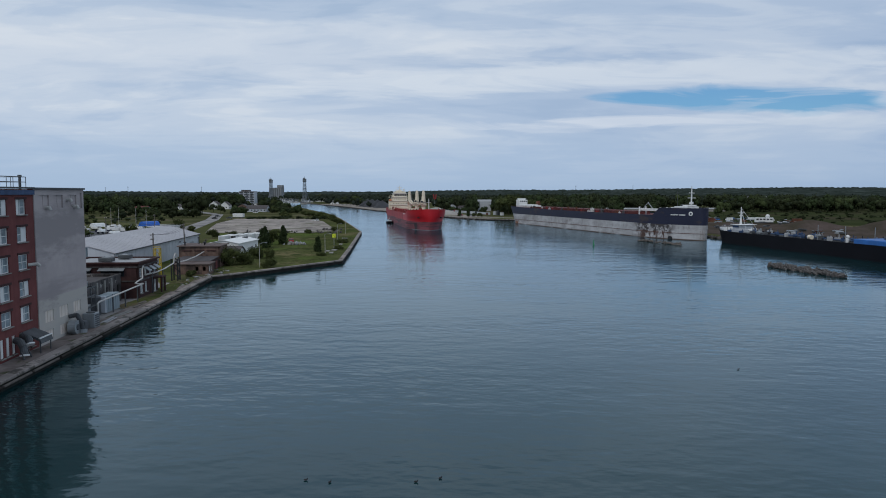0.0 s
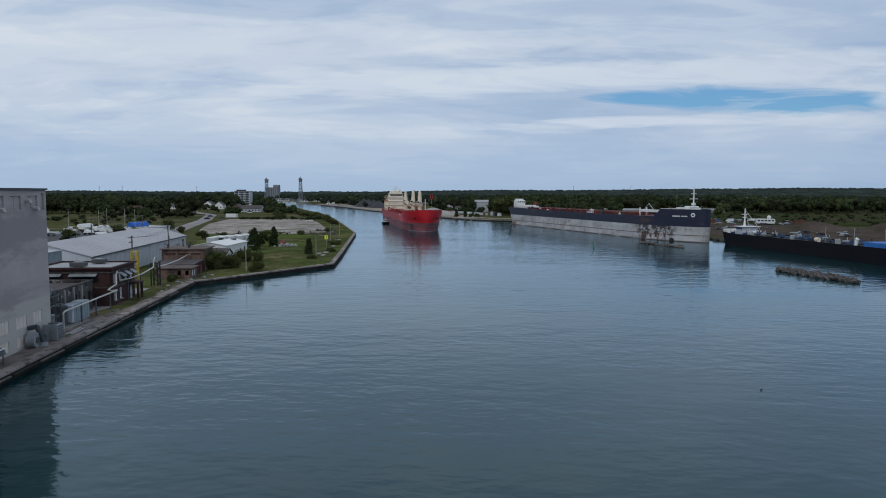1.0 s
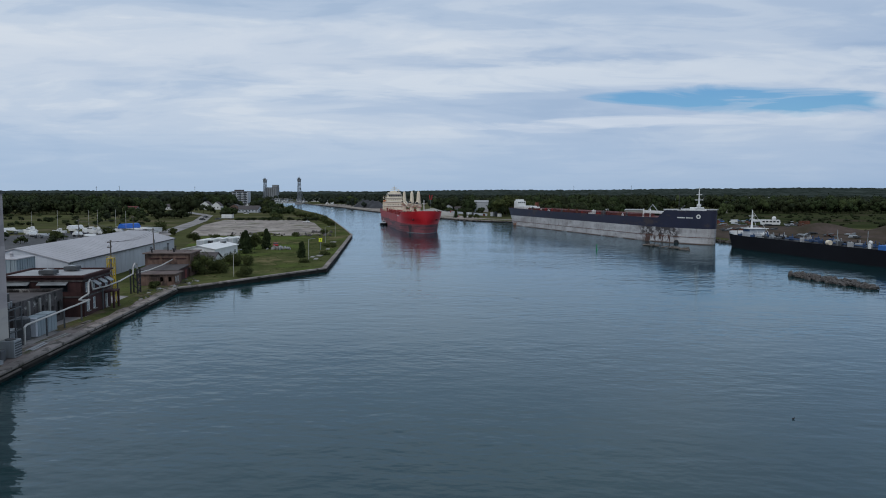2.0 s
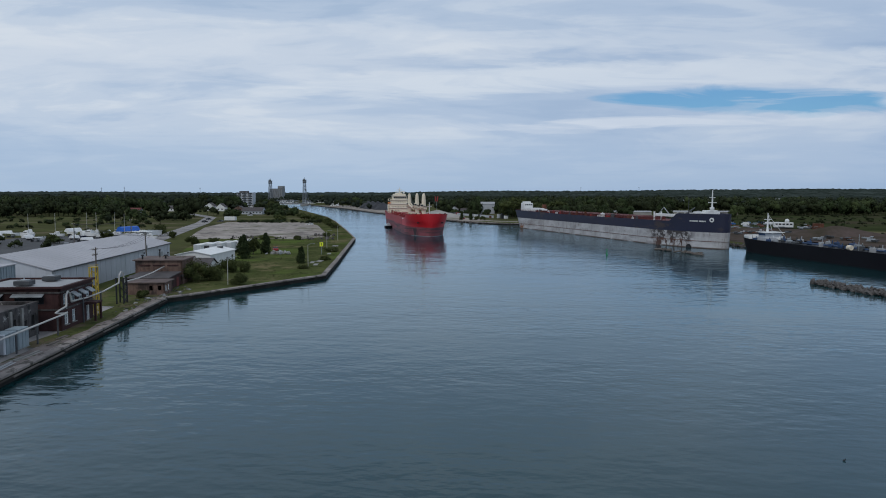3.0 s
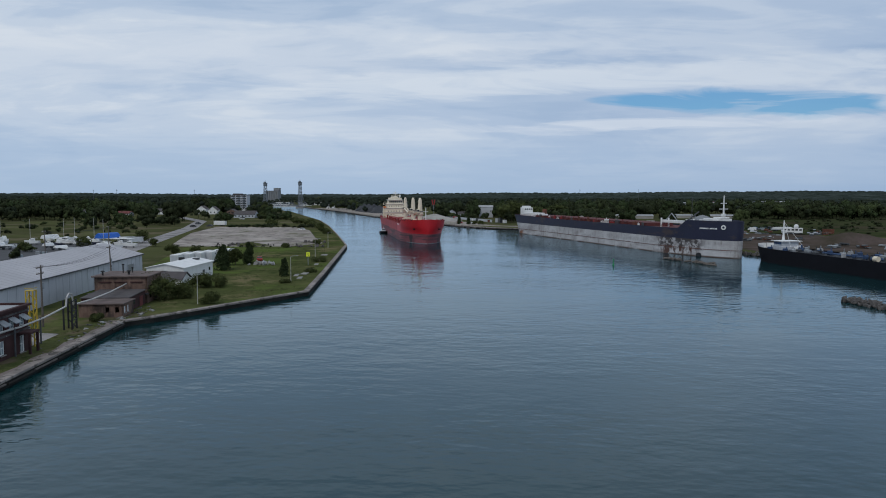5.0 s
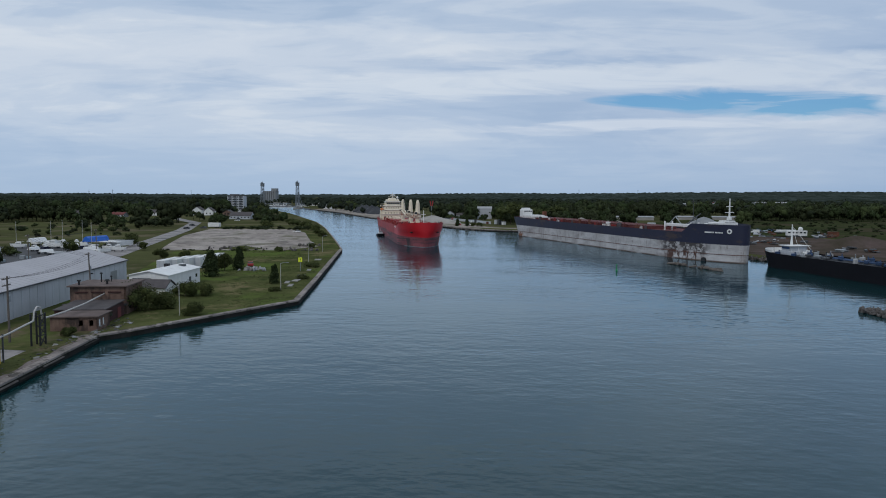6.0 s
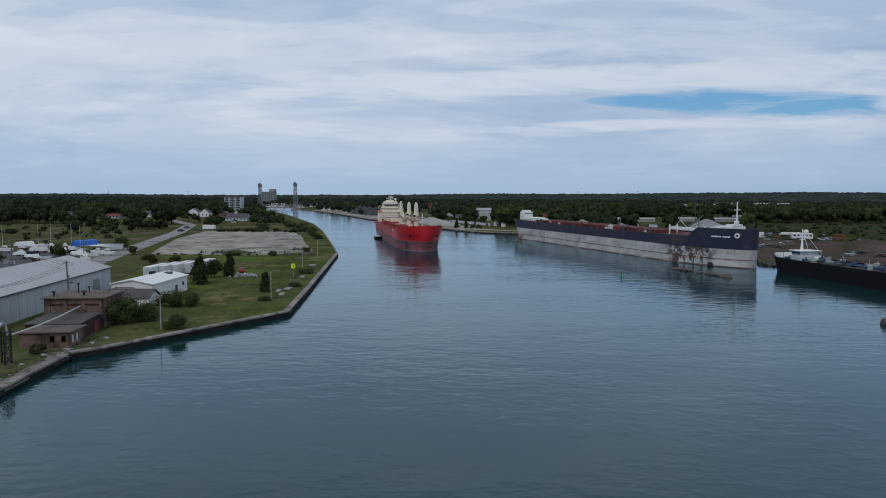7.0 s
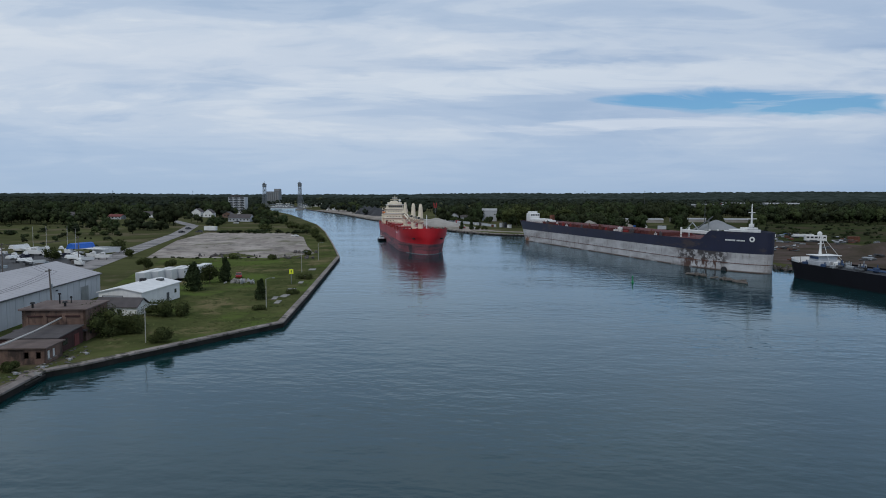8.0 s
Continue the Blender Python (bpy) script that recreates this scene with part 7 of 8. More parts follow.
    part("body", box(bmesh.new(), (0, 0, 6), (9, 9, 12)), "white", t)
    part("roof", box(bmesh.new(), (0, 0, 12.2), (9.6, 9.6, 0.5)), "roof_grey", t)
    t = thing("storage_dome", pose(-236, 1150, G), "white storage dome by the canal", "dome")
    bm = bmesh.new()
    bmesh.ops.create_uvsphere(bm, u_segments=24, v_segments=12, radius=7.5)
    part("shell", bm, "white", t)
    part("entrance", box(bmesh.new(), (0, -5.8, 1.6), (3.4, 2.6, 3.2), 0, 0.1), "siding", t)
    # thin far masts
    for x, y, h in ((-560, 1100, 29), (-600, 1105, 28), (210, 1500, 35), (330, 1500, 36), (180, 640, 21), (-520, 1300, 30)):
        t = thing("radio_mast", pose(x, y, G), "thin distant steel mast", "mast", "distant masts")
        part("pole", tubes([((0, 0, 0), (0, 0, h), 0.4, 0.2)], 5), "metal_dark", t)
        part("top_frame", tubes([((-1.4, 0, h - 2), (1.4, 0, h - 2), 0.2)], 5), "metal_dark", t)
    t = thing("red_beacon", pose(-43.5, 725, G + 2.0), "red daymark on a pole by the canal", "beacon")
    part("pole", tubes([((0, 0, -2.2), (0, 0, 11), 0.16)], 6), "metal", t)
    part("daymark", boxes([((-1.0, 0, 13.0), (1.0, 1.2, 5.0), 0, 0.1, 0, -8), ((1.0, 0, 13.0), (1.0, 1.2, 5.0), 0, 0.1, 0, 8)]), "red_paint", t)


def heap(name, x, y, rx, ry, h, material, label, seed, category="heap"):
    rng = random.Random(seed)
    bm = bmesh.new()
    rings, seg = 8, 30
    rows = []
    for i in range(rings + 1):
        f = i / rings
        row = []
        for j in range(seg):
            a = 2 * math.pi * j / seg
            k = 1 + 0.16 * noise.noise((math.cos(a) * 2 + seed, math.sin(a) * 2, f * 2))
            z = h * (1 - f) ** 0.9 * (1 + 0.2 * noise.noise((math.cos(a) * 3 * f, math.sin(a) * 3 * f, seed)))
            row.append(bm.verts.new((math.cos(a) * rx * f * k, math.sin(a) * ry * f * k, z if i < rings else -0.3)))
        rows.append(row)
    for a, b in zip(rows, rows[1:]):
        for j in range(seg):
            bm.faces.new((a[j], b[j], b[(j + 1) % seg], a[(j + 1) % seg]))
    bmesh.ops.remove_doubles(bm, verts=bm.verts, dist=0.01)
    bmesh.ops.recalc_face_normals(bm, faces=bm.faces)
    for f in bm.faces:
        f.smooth = True
    return solo(name, bm, material, pose(x, y, G), label, category)


def build_heaps():
    heap("coal_heap", -120, 890, 13, 16, 9.5, "coal", "dark grey bulk heap on the canal bank", 1)
    for i in range(3):
        heap("coal_heap", -130 - 11 * i, 915 + 26 * i, 13, 15, 10.5, "coal", "dark grey bulk heap on the canal bank", 2 + 20 * i)
    heap("gravel_cone", -38, 640, 26, 14, 6, "stone_heap", "pale grey stone heap on the canal bank", 3)
    heap("gravel_cone", 105, 610, 18, 10, 5.5, "stone_heap", "pale tan heap behind the moored ship", 4)
    heap("gravel_cone", 84, 612, 12, 8, 6.0, "stone_heap", "pale tan heap behind the moored ship", 8)
    heap("gravel_cone", 176, 600, 17, 12, 7.5, "grain_grey", "grey gravel heap with a conveyor", 5)
    for i, (x, y, rx, ry, h) in enumerate([(178, 384, 28, 9, 5.4), (215, 376, 26, 10, 6.0), (196, 330, 30, 9, 4.4), (168, 300, 16, 12, 3.0), (238, 345, 26, 14, 4.5), (150, 425, 22, 8, 2.4), (195, 270, 22, 14, 4.0)]):
        heap("dirt_mound", x, y, rx, ry, h, "dirt", "brown dirt mound in the scrapyard", 10 + i, "mound")
    heap("rubble_mound", -98, 341, 9, 3.6, 1.5, "grass", "overgrown rubble mound at the lot edge", 31, "mound")
    t = thing("conveyor", pose(164, 590, G, rz=20), "grey inclined conveyor by the gravel heap", "conveyor")
    part("belt_frame", box(bmesh.new(), (0, 0, 5.2), (18, 0.9, 0.6), 0, 0, 0, -33), "metal_dark", t)
    part("support", tubes([((4, -1, 0), (4, 0, 8.4), 0.25), ((4, 1, 0), (4, 0, 8.4), 0.25)], 5), "metal", t)


def make_car(name, x, y, turn, m, label, van=False):
    t = thing(name, pose(x, y, G + 0.05, rz=turn), label, "van" if van else "car", "parked vehicles")
    h = 1.9 if van else 0.75
    part("body", extrude_profile([(-2.2, 0.35), (2.2, 0.35), (2.2, 0.85), (1.2, 0.98), (0.7, 1.0), (-2.0, 1.05), (-2.2, 0.8)] if not van else
                                 [(-2.5, 0.4), (2.5, 0.4), (2.5, 1.1), (1.7, 1.3), (1.3, 2.1), (-2.4, 2.2), (-2.5, 1.2)], -0.88, 0.88), m, t)
    if not van:
        part("cabin", extrude_profile([(0.9, 0.98), (0.3, 1.48), (-1.2, 1.5), (-1.8, 1.02)], -0.78, 0.78), "glass", t)
        part("roof_panel", box(bmesh.new(), (0, -0.45, 1.5), (1.5, 1.4, 0.06), 0, 0.02), m, t)
    else:
        part("windscreen", box(bmesh.new(), (0, 1.55, 1.72), (1.6, 0.06, 0.7), 0, 0, 26), "glass", t)
    for sx in (-0.85, 0.85):
        for y2 in (-1.35, 1.35):
            wv = part("wheel", tubes([((sx - 0.1, y2, 0.32), (sx + 0.1, y2, 0.32), 0.33)], 12), "black", t)
            part("rim", tubes([((sx - 0.11, y2, 0.32), (sx + 0.11, y2, 0.32), 0.19)], 10), "metal", wv)
    return t


def build_vehicles():
    for i, (x, y, a, m, lab, van) in enumerate([
            (-190, 500, -18, "black", "black car on the road", False), (-205, 545, -18, "metal_dark", "dark car on the road", False), (-214, 668, 80, "black", "black car by the houses", False),
            (-228, 664, 80, "metal_dark", "dark car by the houses", False), (-182, 508, 80, "metal_dark", "dark car beside the white trailer", False),
            (-109, 470, 70, "white", "white car parked on the gravel lot", False), (-72.5, 272, 20, "red_paint", "red car by the trailers", False), (-205, 640, 80, "white", "white car by the trees", False),
            (-58, 628, 100, "white", "white van on the canal bank", True), (-70, 650, 110, "red_paint", "red van on the canal bank", True), (-14, 590, 60, "red_paint", "red car on the canal bank", False),
            (-6, 585, 60, "white", "white car on the canal bank", False), (178, 505, 75, "white", "white van in the scrapyard", True), (165, 500, 80, "red_paint", "red car in the scrapyard", False),
            (172, 512, 70, "blue_paint", "blue car in the scrapyard", False), (196, 515, 85, "metal", "silver car in the scrapyard", False), (205, 500, 85, "white", "white car in the scrapyard", False)]):
        make_car("van" if van else "car", x, y, a, m, lab, van)
    rnd = random.Random(41)
    for i in range(12):
        m = rnd.choice(["white", "metal", "metal_dark", "red_paint", "blue_paint", "white", "black"])
        nice = {"white": "white", "metal": "silver", "metal_dark": "grey", "red_paint": "red", "blue_paint": "blue", "black": "black"}[m]
        make_car("car", 152 + i * 5.2, 528 + rnd.uniform(-5, 5), rnd.uniform(60, 110), m, nice + " car parked behind the scrapyard", False)
    for x, y, m, lab in ((140, 500, "pale_blue", "pale blue shipping container in the scrapyard"), (158, 486, "rust", "rusty shipping container in the scrapyard"), (128, 470, "white", "white shipping container in the scrapyard"), (212, 476, "rust", "rusty shipping container in the scrapyard"),
                        (112, 612, "tarp_blue", "bright blue container behind the moored ship"), (119, 605, "tarp_blue", "bright blue container behind the moored ship"), (126, 618, "white", "white container behind the moored ship"),
                        (99, 622, "white", "white container behind the moored ship"), (72, 600, "cream", "cream container behind the moored ship"), (80, 596, "siding", "pale container behind the moored ship"),
                        (88, 590, "metal_dark", "dark container behind the moored ship"), (136, 600, "siding", "pale container behind the moored ship"), (64, 592, "white", "white container behind the moored ship")):
        t = thing("shipping_container", pose(x, y, G, rz=rnd.uniform(-20, 20)), lab, "container", "scrapyard containers")
        part("box_body", box(bmesh.new(), (0, 0, 1.35), (6.1, 2.45, 2.6), 0, 0.04), m, t)
        for k in range(10):
            part("rib", box(bmesh.new(), (-2.7 + k * 0.6, -1.24, 1.35), (0.14, 0.05, 2.3)), m, t)
        part("door", box(bmesh.new(), (3.07, 0, 1.35), (0.05, 2.2, 2.3)), m, t)
    t = thing("box_trailer", pose(-179.5, 521, G, rz=82), "white box trailer at the lot edge", "trailer")
    part("box_body", box(bmesh.new(), (0, 0, 2.1), (2.6, 8.4, 2.7), 0, 0.05), "white", t)
    part("chassis", box(bmesh.new(), (0, 0, 0.65), (1.4, 8.0, 0.25)), "metal_dark", t)
    for y in (-2.4, -1.2):
        for x in (-1.1, 1.1):
            part("wheel", tubes([((x - 0.15, y, 0.5), (x + 0.15, y, 0.5), 0.5)], 12), "black", t)


def make_boat(x, y, L, turn, m, label, cover=None, mast=0.0, z=G + 0.8, cradle=True):
    t = thing("boat", pose(x, y, z, rz=turn), label, "boat", "stored boats")
    dims = (L * 0.34, L, L * 0.45, L * 0.2, L * 0.16, L * 0.06, 0.2, 0.85, 2.2)
    H = dims[4]
    part("hull", hull_band(dims, [0.0, H * 0.5, H], lambda s: H * 0.3 * max(0, 1 - s / L)), m, t)
    part("deck", hull_deck(dims, H * 0.95, lambda s: 0.0, 0.3, L - 0.1), "white", t)
    if cover:
        part("cover", extrude_profile([(-L * 0.16, H), (L * 0.16, H), (L * 0.08, H + L * 0.14), (0, H + L * 0.17), (-L * 0.08, H + L * 0.14)], -L * 0.42, L * 0.42), cover, t, "tight cover sheet")
        t.children[-1].matrix_basis = pose(0, -L * 0.52, 0, rz=90)
    else:
        part("cabin", boxes([((0, -L * 0.5, H + L * 0.06), (L * 0.22, L * 0.34, L * 0.13), 0, 0.1), ((0, -L * 0.55, H + L * 0.15), (L * 0.18, L * 0.2, L * 0.07), 0, 0.05)]), "white", t)
        part("window", box(bmesh.new(), (0, -L * 0.5, H + L * 0.08), (L * 0.225, L * 0.28, L * 0.04)), "glass", t)
    for yy in (-L * 0.3, -L * 0.75) if cradle else ():
        part("cradle", boxes([((0, yy, -0.4), (L * 0.26, 0.2, 0.8)), ((-L * 0.12, yy, 0.2), (0.1, 0.15, 0.9)), ((L * 0.12, yy, 0.2), (0.1, 0.15, 0.9))]), "metal_dark", t)
    if mast:
        part("mast", tubes([((0, -L * 0.4, H), (0, -L * 0.4, H + mast), 0.09, 0.06), ((0, -L * 0.4, H + 1.2), (0, -L * 0.85, H + 1.2), 0.07)], 6), "pipe_white", t)
    return t


def build_boatyard():
    rnd = random.Random(21)
    make_boat(-162, 341, 13.0, 75, "white", "boat under a bright blue tarpaulin", "tarp_blue")
    spots = [(-164, 326, 9), (-172, 331, 9), (-182, 336, 12), (-190, 344, 14), (-170, 343, 10), (-160, 345, 9), (-163, 335, 8), (-178, 320, 8), (-154, 318, 10), (-148, 312, 9),
             (-196, 320, 10), (-206, 330, 12), (-188, 308, 9), (-212, 344, 11), (-202, 300, 9), (-158, 300, 8), (-140, 300, 8), (-222, 322, 10), (-176, 350, 9), (-230, 340, 11), (-146, 322, 9), (-168, 308, 9), (-184, 352, 9), (-198, 352, 10), (-166, 352, 9), (-208, 318, 9), (-194, 332, 9), (-216, 334, 10), (-177, 327, 8), (-152, 327, 8)]
    for i, (x, y, L) in enumerate(spots):
        sail = i % 4 == 2
        make_boat(x, y, L * 0.68, rnd.uniform(40, 120), "white" if i % 7 else "navy", "white sailing boat stored on a cradle" if sail else ("white boat under a pale cover" if i % 3 == 0 else "white motor boat stored on a cradle"),
                  "white" if i % 3 == 0 else None, 9.5 if sail else 0.0)
    for i in range(9):
        x, y = -136 - rnd.uniform(0, 70), 270 + rnd.uniform(0, 40)
        t = thing("yard_clutter", pose(x, y, G, rz=rnd.uniform(0, 90)), "grey crates and frames stacked in the boatyard", "crates", "boatyard clutter")
        part("crate", box(bmesh.new(), (0, 0, 0.6), (1.6, 1.2, 1.2), 0, 0.04), rnd.choice(["metal", "metal_dark", "timber"]), t)
        part("crate", box(bmesh.new(), (1.9, 0.3, 0.45), (1.4, 1.4, 0.9), 12, 0.04), rnd.choice(["metal", "pale_blue", "timber"]), t)


# ---- harbour water and scrapyard ----
def rock_mesh(seed, m="rock"):
    rng = random.Random(seed)
    bm = bmesh.new()
    bmesh.ops.create_icosphere(bm, subdivisions=1, radius=1.0)
    for v in bm.verts:
        v.co *= rng.uniform(0.55, 1.2)
        v.co.z *= 0.7
    me = bpy.data.meshes.new("rock")
    bm.to_mesh(me)
    bm.free()
    me.materials.append(M[m])
    return me


ROCKS = [rock_mesh(i) for i in range(8)]
RUBBLE = [rock_mesh(30 + i, "roof_light" if i < 3 else "concrete") for i in range(6)]


def build_water_things():
    rnd = random.Random(31)
    t = thing("rock_breakwater", pose(82.4, 202.5, WL, rz=-74.5), "low breakwater of tumbled grey boulders in the water", "breakwater")
    for i in range(300):
        x = rnd.uniform(0, 26.5)
        prof = 1.0 - 0.6 * abs(x / 13 - 1) ** 1.5 + 0.25 * noise.noise((x / 4, 2.2, 0))
        y = rnd.uniform(-2.1, 2.1) * prof
        ob = new("boulder", rnd.choice(ROCKS))
        ob.parent = t
        s = 0.26 + 0.72 * rnd.random() ** 2
        ob.matrix_basis = pose(x, y, 0.1 + max(0, 0.75 - abs(y) * 0.36) * prof, rnd.uniform(0, 360), rnd.uniform(0, 360), rnd.uniform(0, 360)) @ Matrix.Diagonal((s * 1.2, s, s * 0.8, 1))
    # floating debris before the moored ship
    t = thing("log_boom", pose(69.5, 305, WL, rz=-66), "old floating timbers and debris tied in a line", "floating timbers")
    for i in range(16):
        x = rnd.uniform(0, 24)
        part("log", tubes([((x, rnd.uniform(-1.2, 1.2), 0.15), (x + rnd.uniform(2, 4.5), rnd.uniform(-1.2, 1.2), rnd.uniform(0.2, 0.9)), rnd.uniform(0.22, 0.42))], 8), "timber", t)
    for x in (0.8, 2.4, 4.0, 5.6, 7.0, 16.5, 18.2, 19.6, 24.0):
        part("float", box(bmesh.new(), (x, rnd.uniform(-0.9, 0.9), 0.35), (rnd.uniform(1.0, 2.4), rnd.uniform(0.9, 1.6), rnd.uniform(0.5, 1.1)), rnd.uniform(-40, 40), 0.12, rnd.uniform(-10, 10)), "timber" if x != 4.0 else "metal_dark", t)
    t = thing("channel_buoy", pose(45.9, 279.9, WL), "slim green channel buoy", "buoy")
    part("body", tubes([((0, 0, -0.3), (0, 0, 0.4), 0.38), ((0, 0, 0.4), (0, 0, 1.7), 0.2, 0.15)], 12), "green_paint", t)
    part("top_mark", tubes([((0, 0, 1.7), (0, 0, 2.1), 0.22)], 8), "green_paint", t)
    # shore debris on the scrapyard bank and round the canal walls
    for n, (x0, y0, x1, y1, k) in enumerate([(106, 347, 108, 322, 40), (108, 321, 121, 311, 40), (121, 311, 133, 250, 50), (0, 530, 44, 511, 60), (-20, 562, 0, 531, 40)]):
        t = thing("shore_rocks", pose(0, 0, 0), "grey rocks along the shore", "rocks", "shore rocks")
        for i in range(k):
            f = rnd.random()
            ob = new("boulder", rnd.choice(ROCKS))
            ob.parent = t
            s = rnd.uniform(0.4, 1.1)
            ob.matrix_basis = pose(x0 + (x1 - x0) * f + rnd.gauss(0, 0.8), y0 + (y1 - y0) * f + rnd.gauss(0, 0.8), rnd.uniform(0.1, 1.3), rnd.uniform(0, 360), rnd.uniform(0, 360), 0) @ Matrix.Diagonal((s, s, s, 1))


def build_scrapyard():
    t = thing("site_cabin", pose(188, 470, G, rz=-10), "white site cabin with a round dish on top", "cabin")
    part("body", box(bmesh.new(), (0, 0, 2.0), (11, 3.4, 3.0), 0, 0.08), "white", t)
    for i in range(5):
        part("window", box(bmesh.new(), (-4.2 + i * 2.1, -1.72, 2.4), (1.4, 0.06, 0.9)), "glass", t)
    bm = bmesh.new()
    bmesh.ops.create_uvsphere(bm, u_segments=16, v_segments=10, radius=1.3, matrix=Matrix.Translation((2.2, 0, 4.4)))
    part("dome", bm, "white", t)
    part("base", box(bmesh.new(), (0, 0, 0.25), (10.4, 2.8, 0.5)), "metal_dark", t)
    t = thing("flat_trailer", pose(196, 500, G, rz=-6), "pale flat trailer with long load", "trailer")
    part("bed", box(bmesh.new(), (0, 0, 1.2), (15, 2.6, 0.5), 0, 0.04), "siding", t)
    part("load", box(bmesh.new(), (-1, 0, 2.0), (11, 2.2, 1.0), 0, 0.06), "white", t)
    for x in (-5.6, -4.2, 5.0):
        part("wheel", tubes([((x, -1.2, 0.5), (x, 1.2, 0.5), 0.5)], 12), "black", t)
    rnd = random.Random(77)
    for i in range(60):
        x, y = rnd.uniform(118, 215), rnd.uniform(330, 520)
        if x < 100 + (345 - min(y, 345)) or (y > 380 and x < 118):
            continue
        k = rnd.choice(["metal_dark", "timber", "metal_dark", "pale_blue", "metal", "rust", "timber", "siding"])
        t = thing("scrap_pile", pose(x, y, G, rz=rnd.uniform(0, 180)), "pile of cut steel plates and scrap on the dirt", "scrap", "scrap piles")
        for j in range(rnd.randint(3, 5)):
            part("plate", box(bmesh.new(), (rnd.uniform(-2, 2), rnd.uniform(-1.5, 1.5), 0.3 + 0.25 * j), (rnd.uniform(1.2, 4.5), rnd.uniform(0.8, 2.4), rnd.uniform(0.2, 0.7)), rnd.uniform(0, 180), 0.03, rnd.uniform(-8, 8)), k if j % 2 else ("rust" if i % 3 == 0 else "metal_dark"), t)


def build_bank_details():
    rnd = random.Random(8)
    # rubble on the lawn
    for x, y, k, r in ((-67.5, 260, 34, 4.4), (-72, 335, 22, 7), (-100, 341, 60, 10), (-75, 360, 14, 5), (-66, 262, 8, 2.0)):
        t = thing("rubble_pile", pose(x, y, G), "heap of broken concrete rubble on the grass", "rubble", "rubble piles")
        for i in range(k):
            ob = new("rubble_block", rnd.choice(RUBBLE if y < 300 else ROCKS))
            ob.parent = t
            s = 0.3 + 0.8 * rnd.random() ** 2
            ob.matrix_basis = pose(rnd.gauss(0, r * 0.5), rnd.gauss(0, r * 0.3), rnd.uniform(0.1, 0.6), rnd.uniform(0, 360), rnd.uniform(0, 360), 0) @ Matrix.Diagonal((s, s, s * 0.7, 1))
    # broken slabs and timber about the hut and the quay corner
    for q, d, k, r in ((91, 2.2, 16, 2.6), (97, -0.4, 14, 2.2), (86, 3.4, 12, 2.4), (103, 0.6, 12, 2.4), (76, 2.4, 9, 2.6), (66, 2.0, 8, 2.4)):
        t = thing("rubble_pile", at_quay(q, d), "scattered broken concrete on the quay apron", "rubble", "quay rubble")
        for i in range(k):
            ob = new("rubble_block", rnd.choice(RUBBLE[3:] if i % 5 == 0 else ROCKS))
            ob.parent = t
            c = 0.10 + 0.34 * rnd.random() ** 2
            ob.matrix_basis = pose(rnd.gauss(0, r), rnd.gauss(0, r * 0.4), 0.1, rnd.uniform(-20, 20), rnd.uniform(-20, 20), rnd.uniform(0, 360)) @ Matrix.Diagonal((c * 1.6, c, c * 0.6, 1))
    # concrete pads along the bank path
    for i, (x, y) in enumerate([(-47.0, 226), (-48.2, 236), (-49.5, 247), (-51.0, 262), (-53.5, 276), (-56.0, 296), (-49.5, 232)]):
        t = solo("concrete_pad", boxes([((0, 0, 0.12), (1.2 + 0.5 * (i % 3), 4.2, 0.22), 0, 0.03)]), "concrete", pose(x, y, G, rz=rnd.uniform(-4, 12)), "old concrete pad in the grass", "concrete pad", "concrete pads")
    # long pale wall and clutter on the canal bank
    t = thing("canal_fence", pose(-36.1, 718.4, G, rz=-65.9), "long low white wall along the canal road", "wall")
    for i in range(12):
        part("panel", box(bmesh.new(), (116.9 * (i + 0.5) / 12, 0, 1.1), (116.9 / 12 - 0.25, 0.3, 2.2)), "siding", t)
    part("base", box(bmesh.new(), (58.5, 0, 0.15), (116.9, 0.6, 0.5)), "concrete", t)
    for i, (f, m, w, h) in enumerate(((0.25, "red_paint", 3.0, 2.6), (0.62, "white", 2.6, 2.2), (0.7, "metal_dark", 4.0, 2.4), (0.9, "rust", 4.5, 1.8), (1.02, "siding", 5.0, 3.4), (1.08, "metal_dark", 3.2, 4.0), (1.14, "white", 3.0, 2.6))):
        c = Vector((-36.1, 718.4, 0)).lerp(Vector((11.8, 611.7, 0)), f)
        t = thing("storage_box", pose(c.x + 3, c.y - 5 + 9 * (f > 1), G, rz=20 * i), "weathered metal storage box on the canal bank", "storage box", "canal bank boxes")
        part("box_body", box(bmesh.new(), (0, 0, h / 2 + 0.1), (w, 2.2, h), 0, 0.06), m, t)
        part("lid", box(bmesh.new(), (0, 0, h + 0.14), (w + 0.2, 2.4, 0.12), 0, 0.03), "metal_dark", t)
        part("base", box(bmesh.new(), (0, 0, 0.06), (w - 0.3, 2.0, 0.14)), "timber", t)
    # small heaps of pale debris by the hut
    for s, d in ((89, 3.0), (92.5, 1.0), (97, -0.8), (101, -1.6)):
        t = thing("debris_block", at_quay(s, d), "pale broken block on the quay corner", "debris", "quay debris")
        part("block", box(bmesh.new(), (0, 0, 0.2), (0.5, 0.4, 0.3), rnd.uniform(0, 90), 0.04), "roof_light", t)
        part("slab", box(bmesh.new(), (0.8, 0.4, 0.1), (1.5, 0.6, 0.14), rnd.uniform(0, 90), 0.02), "concrete", t)
    # wires between the poles
    t = thing("overhead_wire", pose(0, 0, 0), "thin overhead power wires between poles", "wire")
    ends = [Q(86.1, 11.4, 11.6), Q(128.8, 16.0, 11.4), Q(215, 70, 10.6), Q(250, 62, 10.6)]
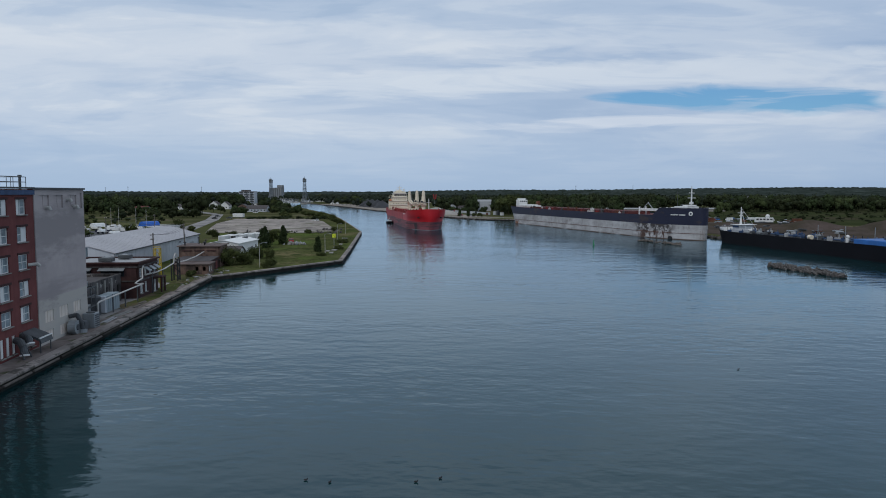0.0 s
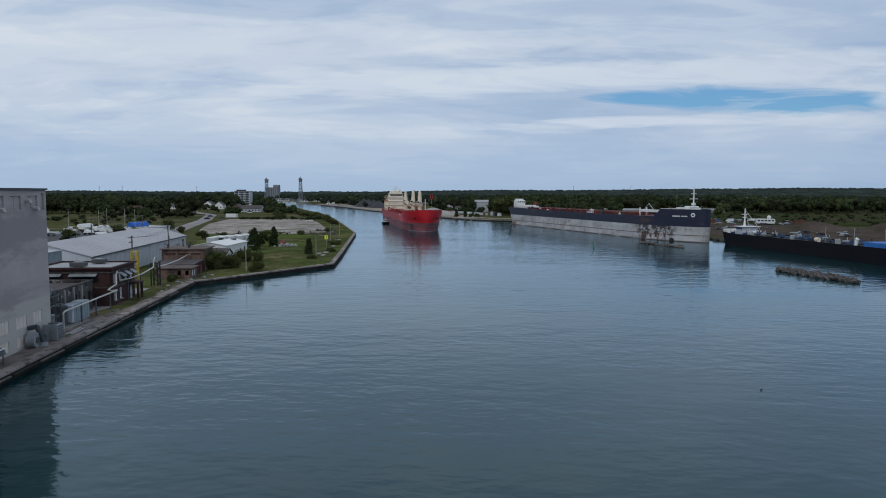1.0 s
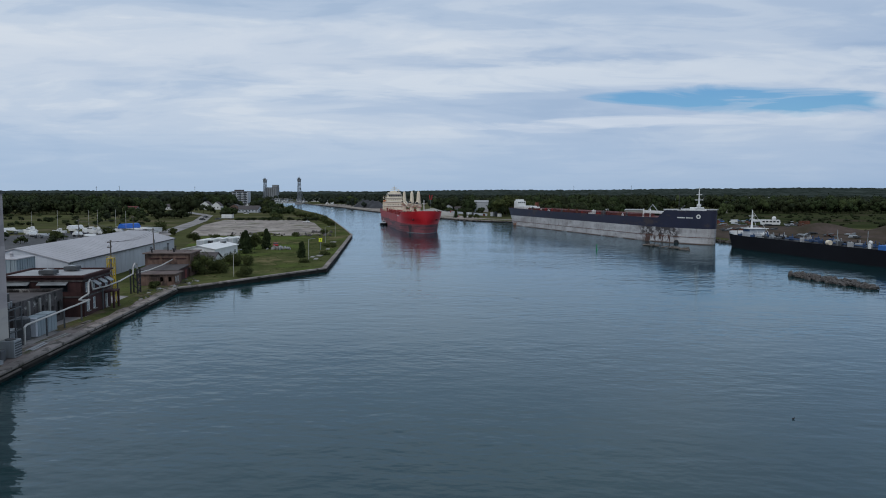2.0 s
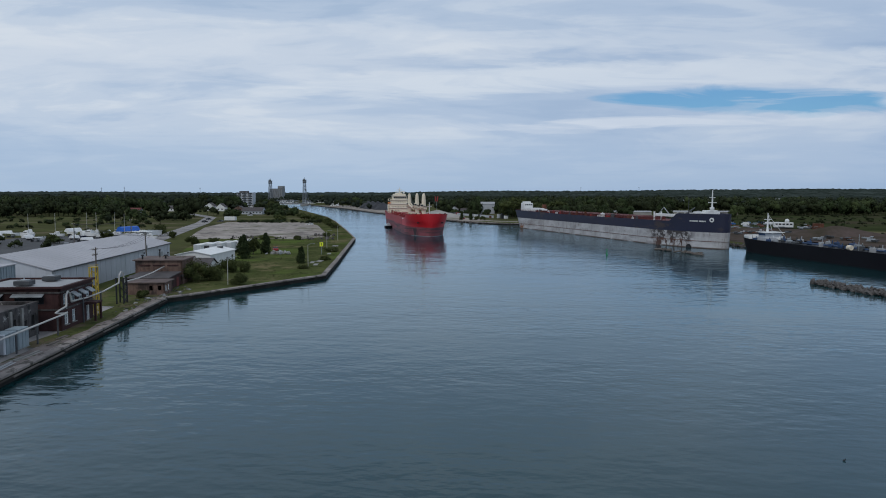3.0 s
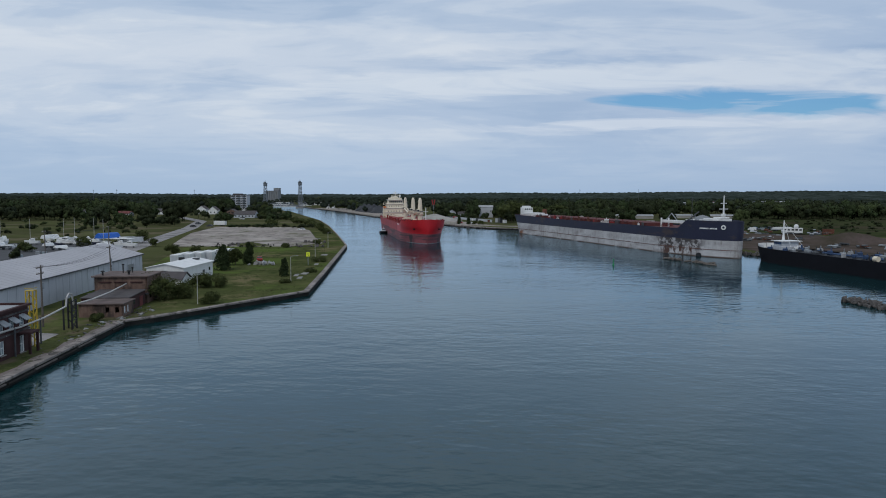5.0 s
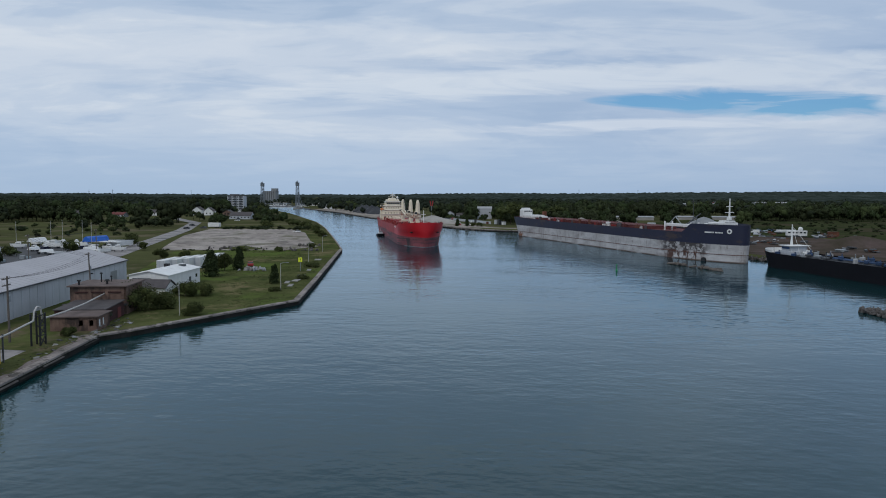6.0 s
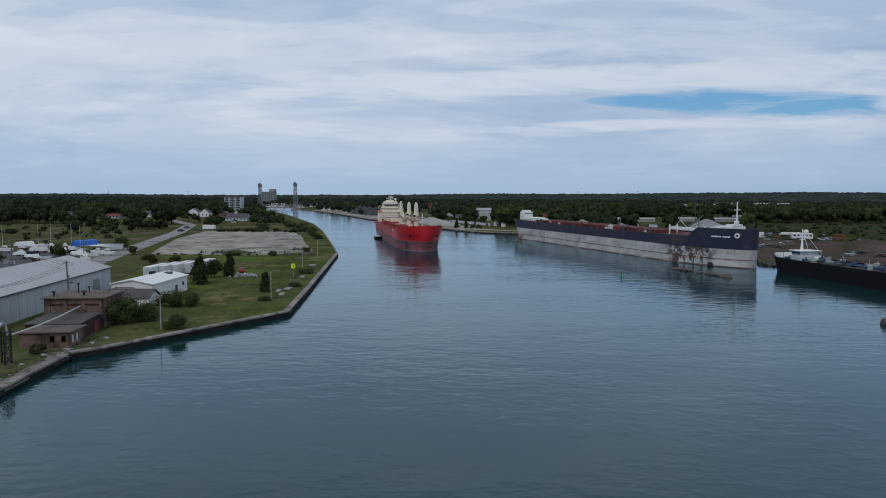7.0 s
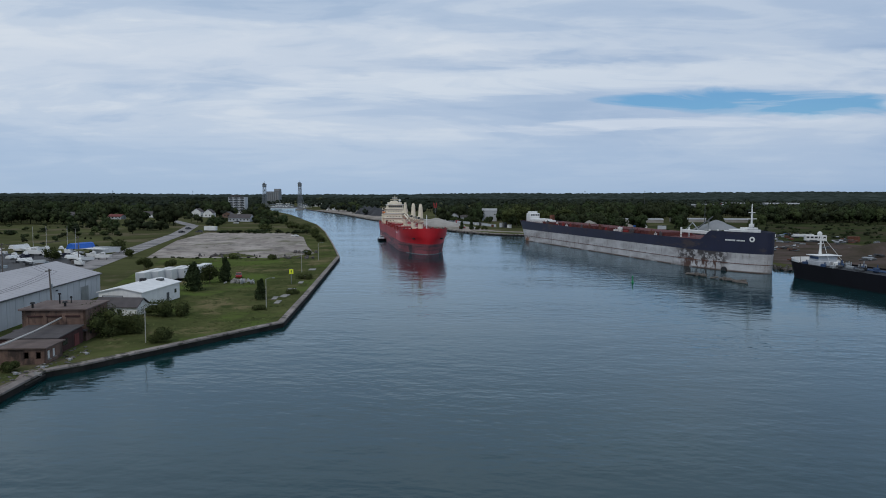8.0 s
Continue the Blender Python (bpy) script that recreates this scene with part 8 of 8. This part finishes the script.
    for a, b in zip(ends, ends[1:]):
        for off in (-1.0, 0.0, 1.0):
            pts = []
            for i in range(9):
                f = i / 8
                p = Vector(a).lerp(Vector(b), f) + Vector((off * 0.6, off, -1.6 * 4 * f * (1 - f) * 0.5))
                pts.append(p)
            part("wire", tubes([(p, q, 0.025) for p, q in zip(pts, pts[1:])], 4), "black", t)


def build_ducks():
    rnd = random.Random(2)
    for i, (x, y, a) in enumerate(((-12.3, 51.9, 20), (-10.5, 51.6, 60), (-4.4, 52.0, 10), (-2.7, 52.7, 40), (30.4, 85.5, 20))):
        t = thing("duck", pose(x, y, WL, rz=a), "small dark duck floating on the water", "duck", "ducks")
        bm = bmesh.new()
        bmesh.ops.create_uvsphere(bm, u_segments=10, v_segments=6, radius=1.0, matrix=pose(0, 0, 0.07) @ Matrix.Diagonal((0.15, 0.08, 0.055, 1)))
        part("body", bm, "black", t)
        bm = bmesh.new()
        bmesh.ops.create_uvsphere(bm, u_segments=8, v_segments=6, radius=0.035, matrix=pose(0.14, 0, 0.15))
        tube(bm, (0.11, 0, 0.07), (0.14, 0, 0.15), 0.026, n=6)
        part("head", bm, "black", t)


def build_marina():
    rnd = random.Random(12)
    for i in range(16):
        make_boat(rnd.uniform(-392, -318), 1290 + i * 6.5, rnd.uniform(9, 15), rnd.uniform(0, 180), "white", "white boat beyond the lift bridge", None, 10.0 if i % 3 == 0 else 0.0, WL - 0.3, False)
    for x, y, w in ((-420, 1420, 40), (-385, 1425, 30)):
        t = thing("pier", pose(x, y, 0), "pale concrete pier beyond the bridge", "pier", "piers")
        part("deck", box(bmesh.new(), (0, 0, 1.6), (w, 8, 0.7), 0, 0.05), "roof_light", t)
        part("pile", boxes([((k * 8, 0, 0.4), (1, 6, 2.2)) for k in (-1, 0, 1)]), "concrete", t)
    for x, y, w, m, lab in ((-400, 1455, 26, "white", "white marina building"), (-360, 1462, 18, "siding", "pale marina shed"), (-330, 1470, 22, "white", "long white marina building")):
        building("marina_building", x, y, w, 10, 6, m, lab + " at the canal end", "building", 1, 5)


build_ducks()
build_marina()
build_lift_bridge()
build_town()
build_heaps()
build_vehicles()
build_boatyard()
build_water_things()
build_scrapyard()
build_bank_details()


# ---- what moves ----
def motions():
    h = Vector((math.sin(radians(12.9)), -math.cos(radians(12.9)), 0))
    bow = Vector((-22.4, 369.0, 0))
    rows, side = [], []
    for i in range(9):
        p = bow + h * 1.3 * (i - 8)
        rows.append((i, pose(p.x, p.y, 0, rz=180 + 12.9)))
        q = bow + h * (1.3 * (i - 8) - 94) + Vector((-12.0, -3.1, 0))
        side.append((i, pose(q.x, q.y, 0, rz=180 + 12.9)))
    walk(red_ship, rows)
    walk(tug, side)


motions()
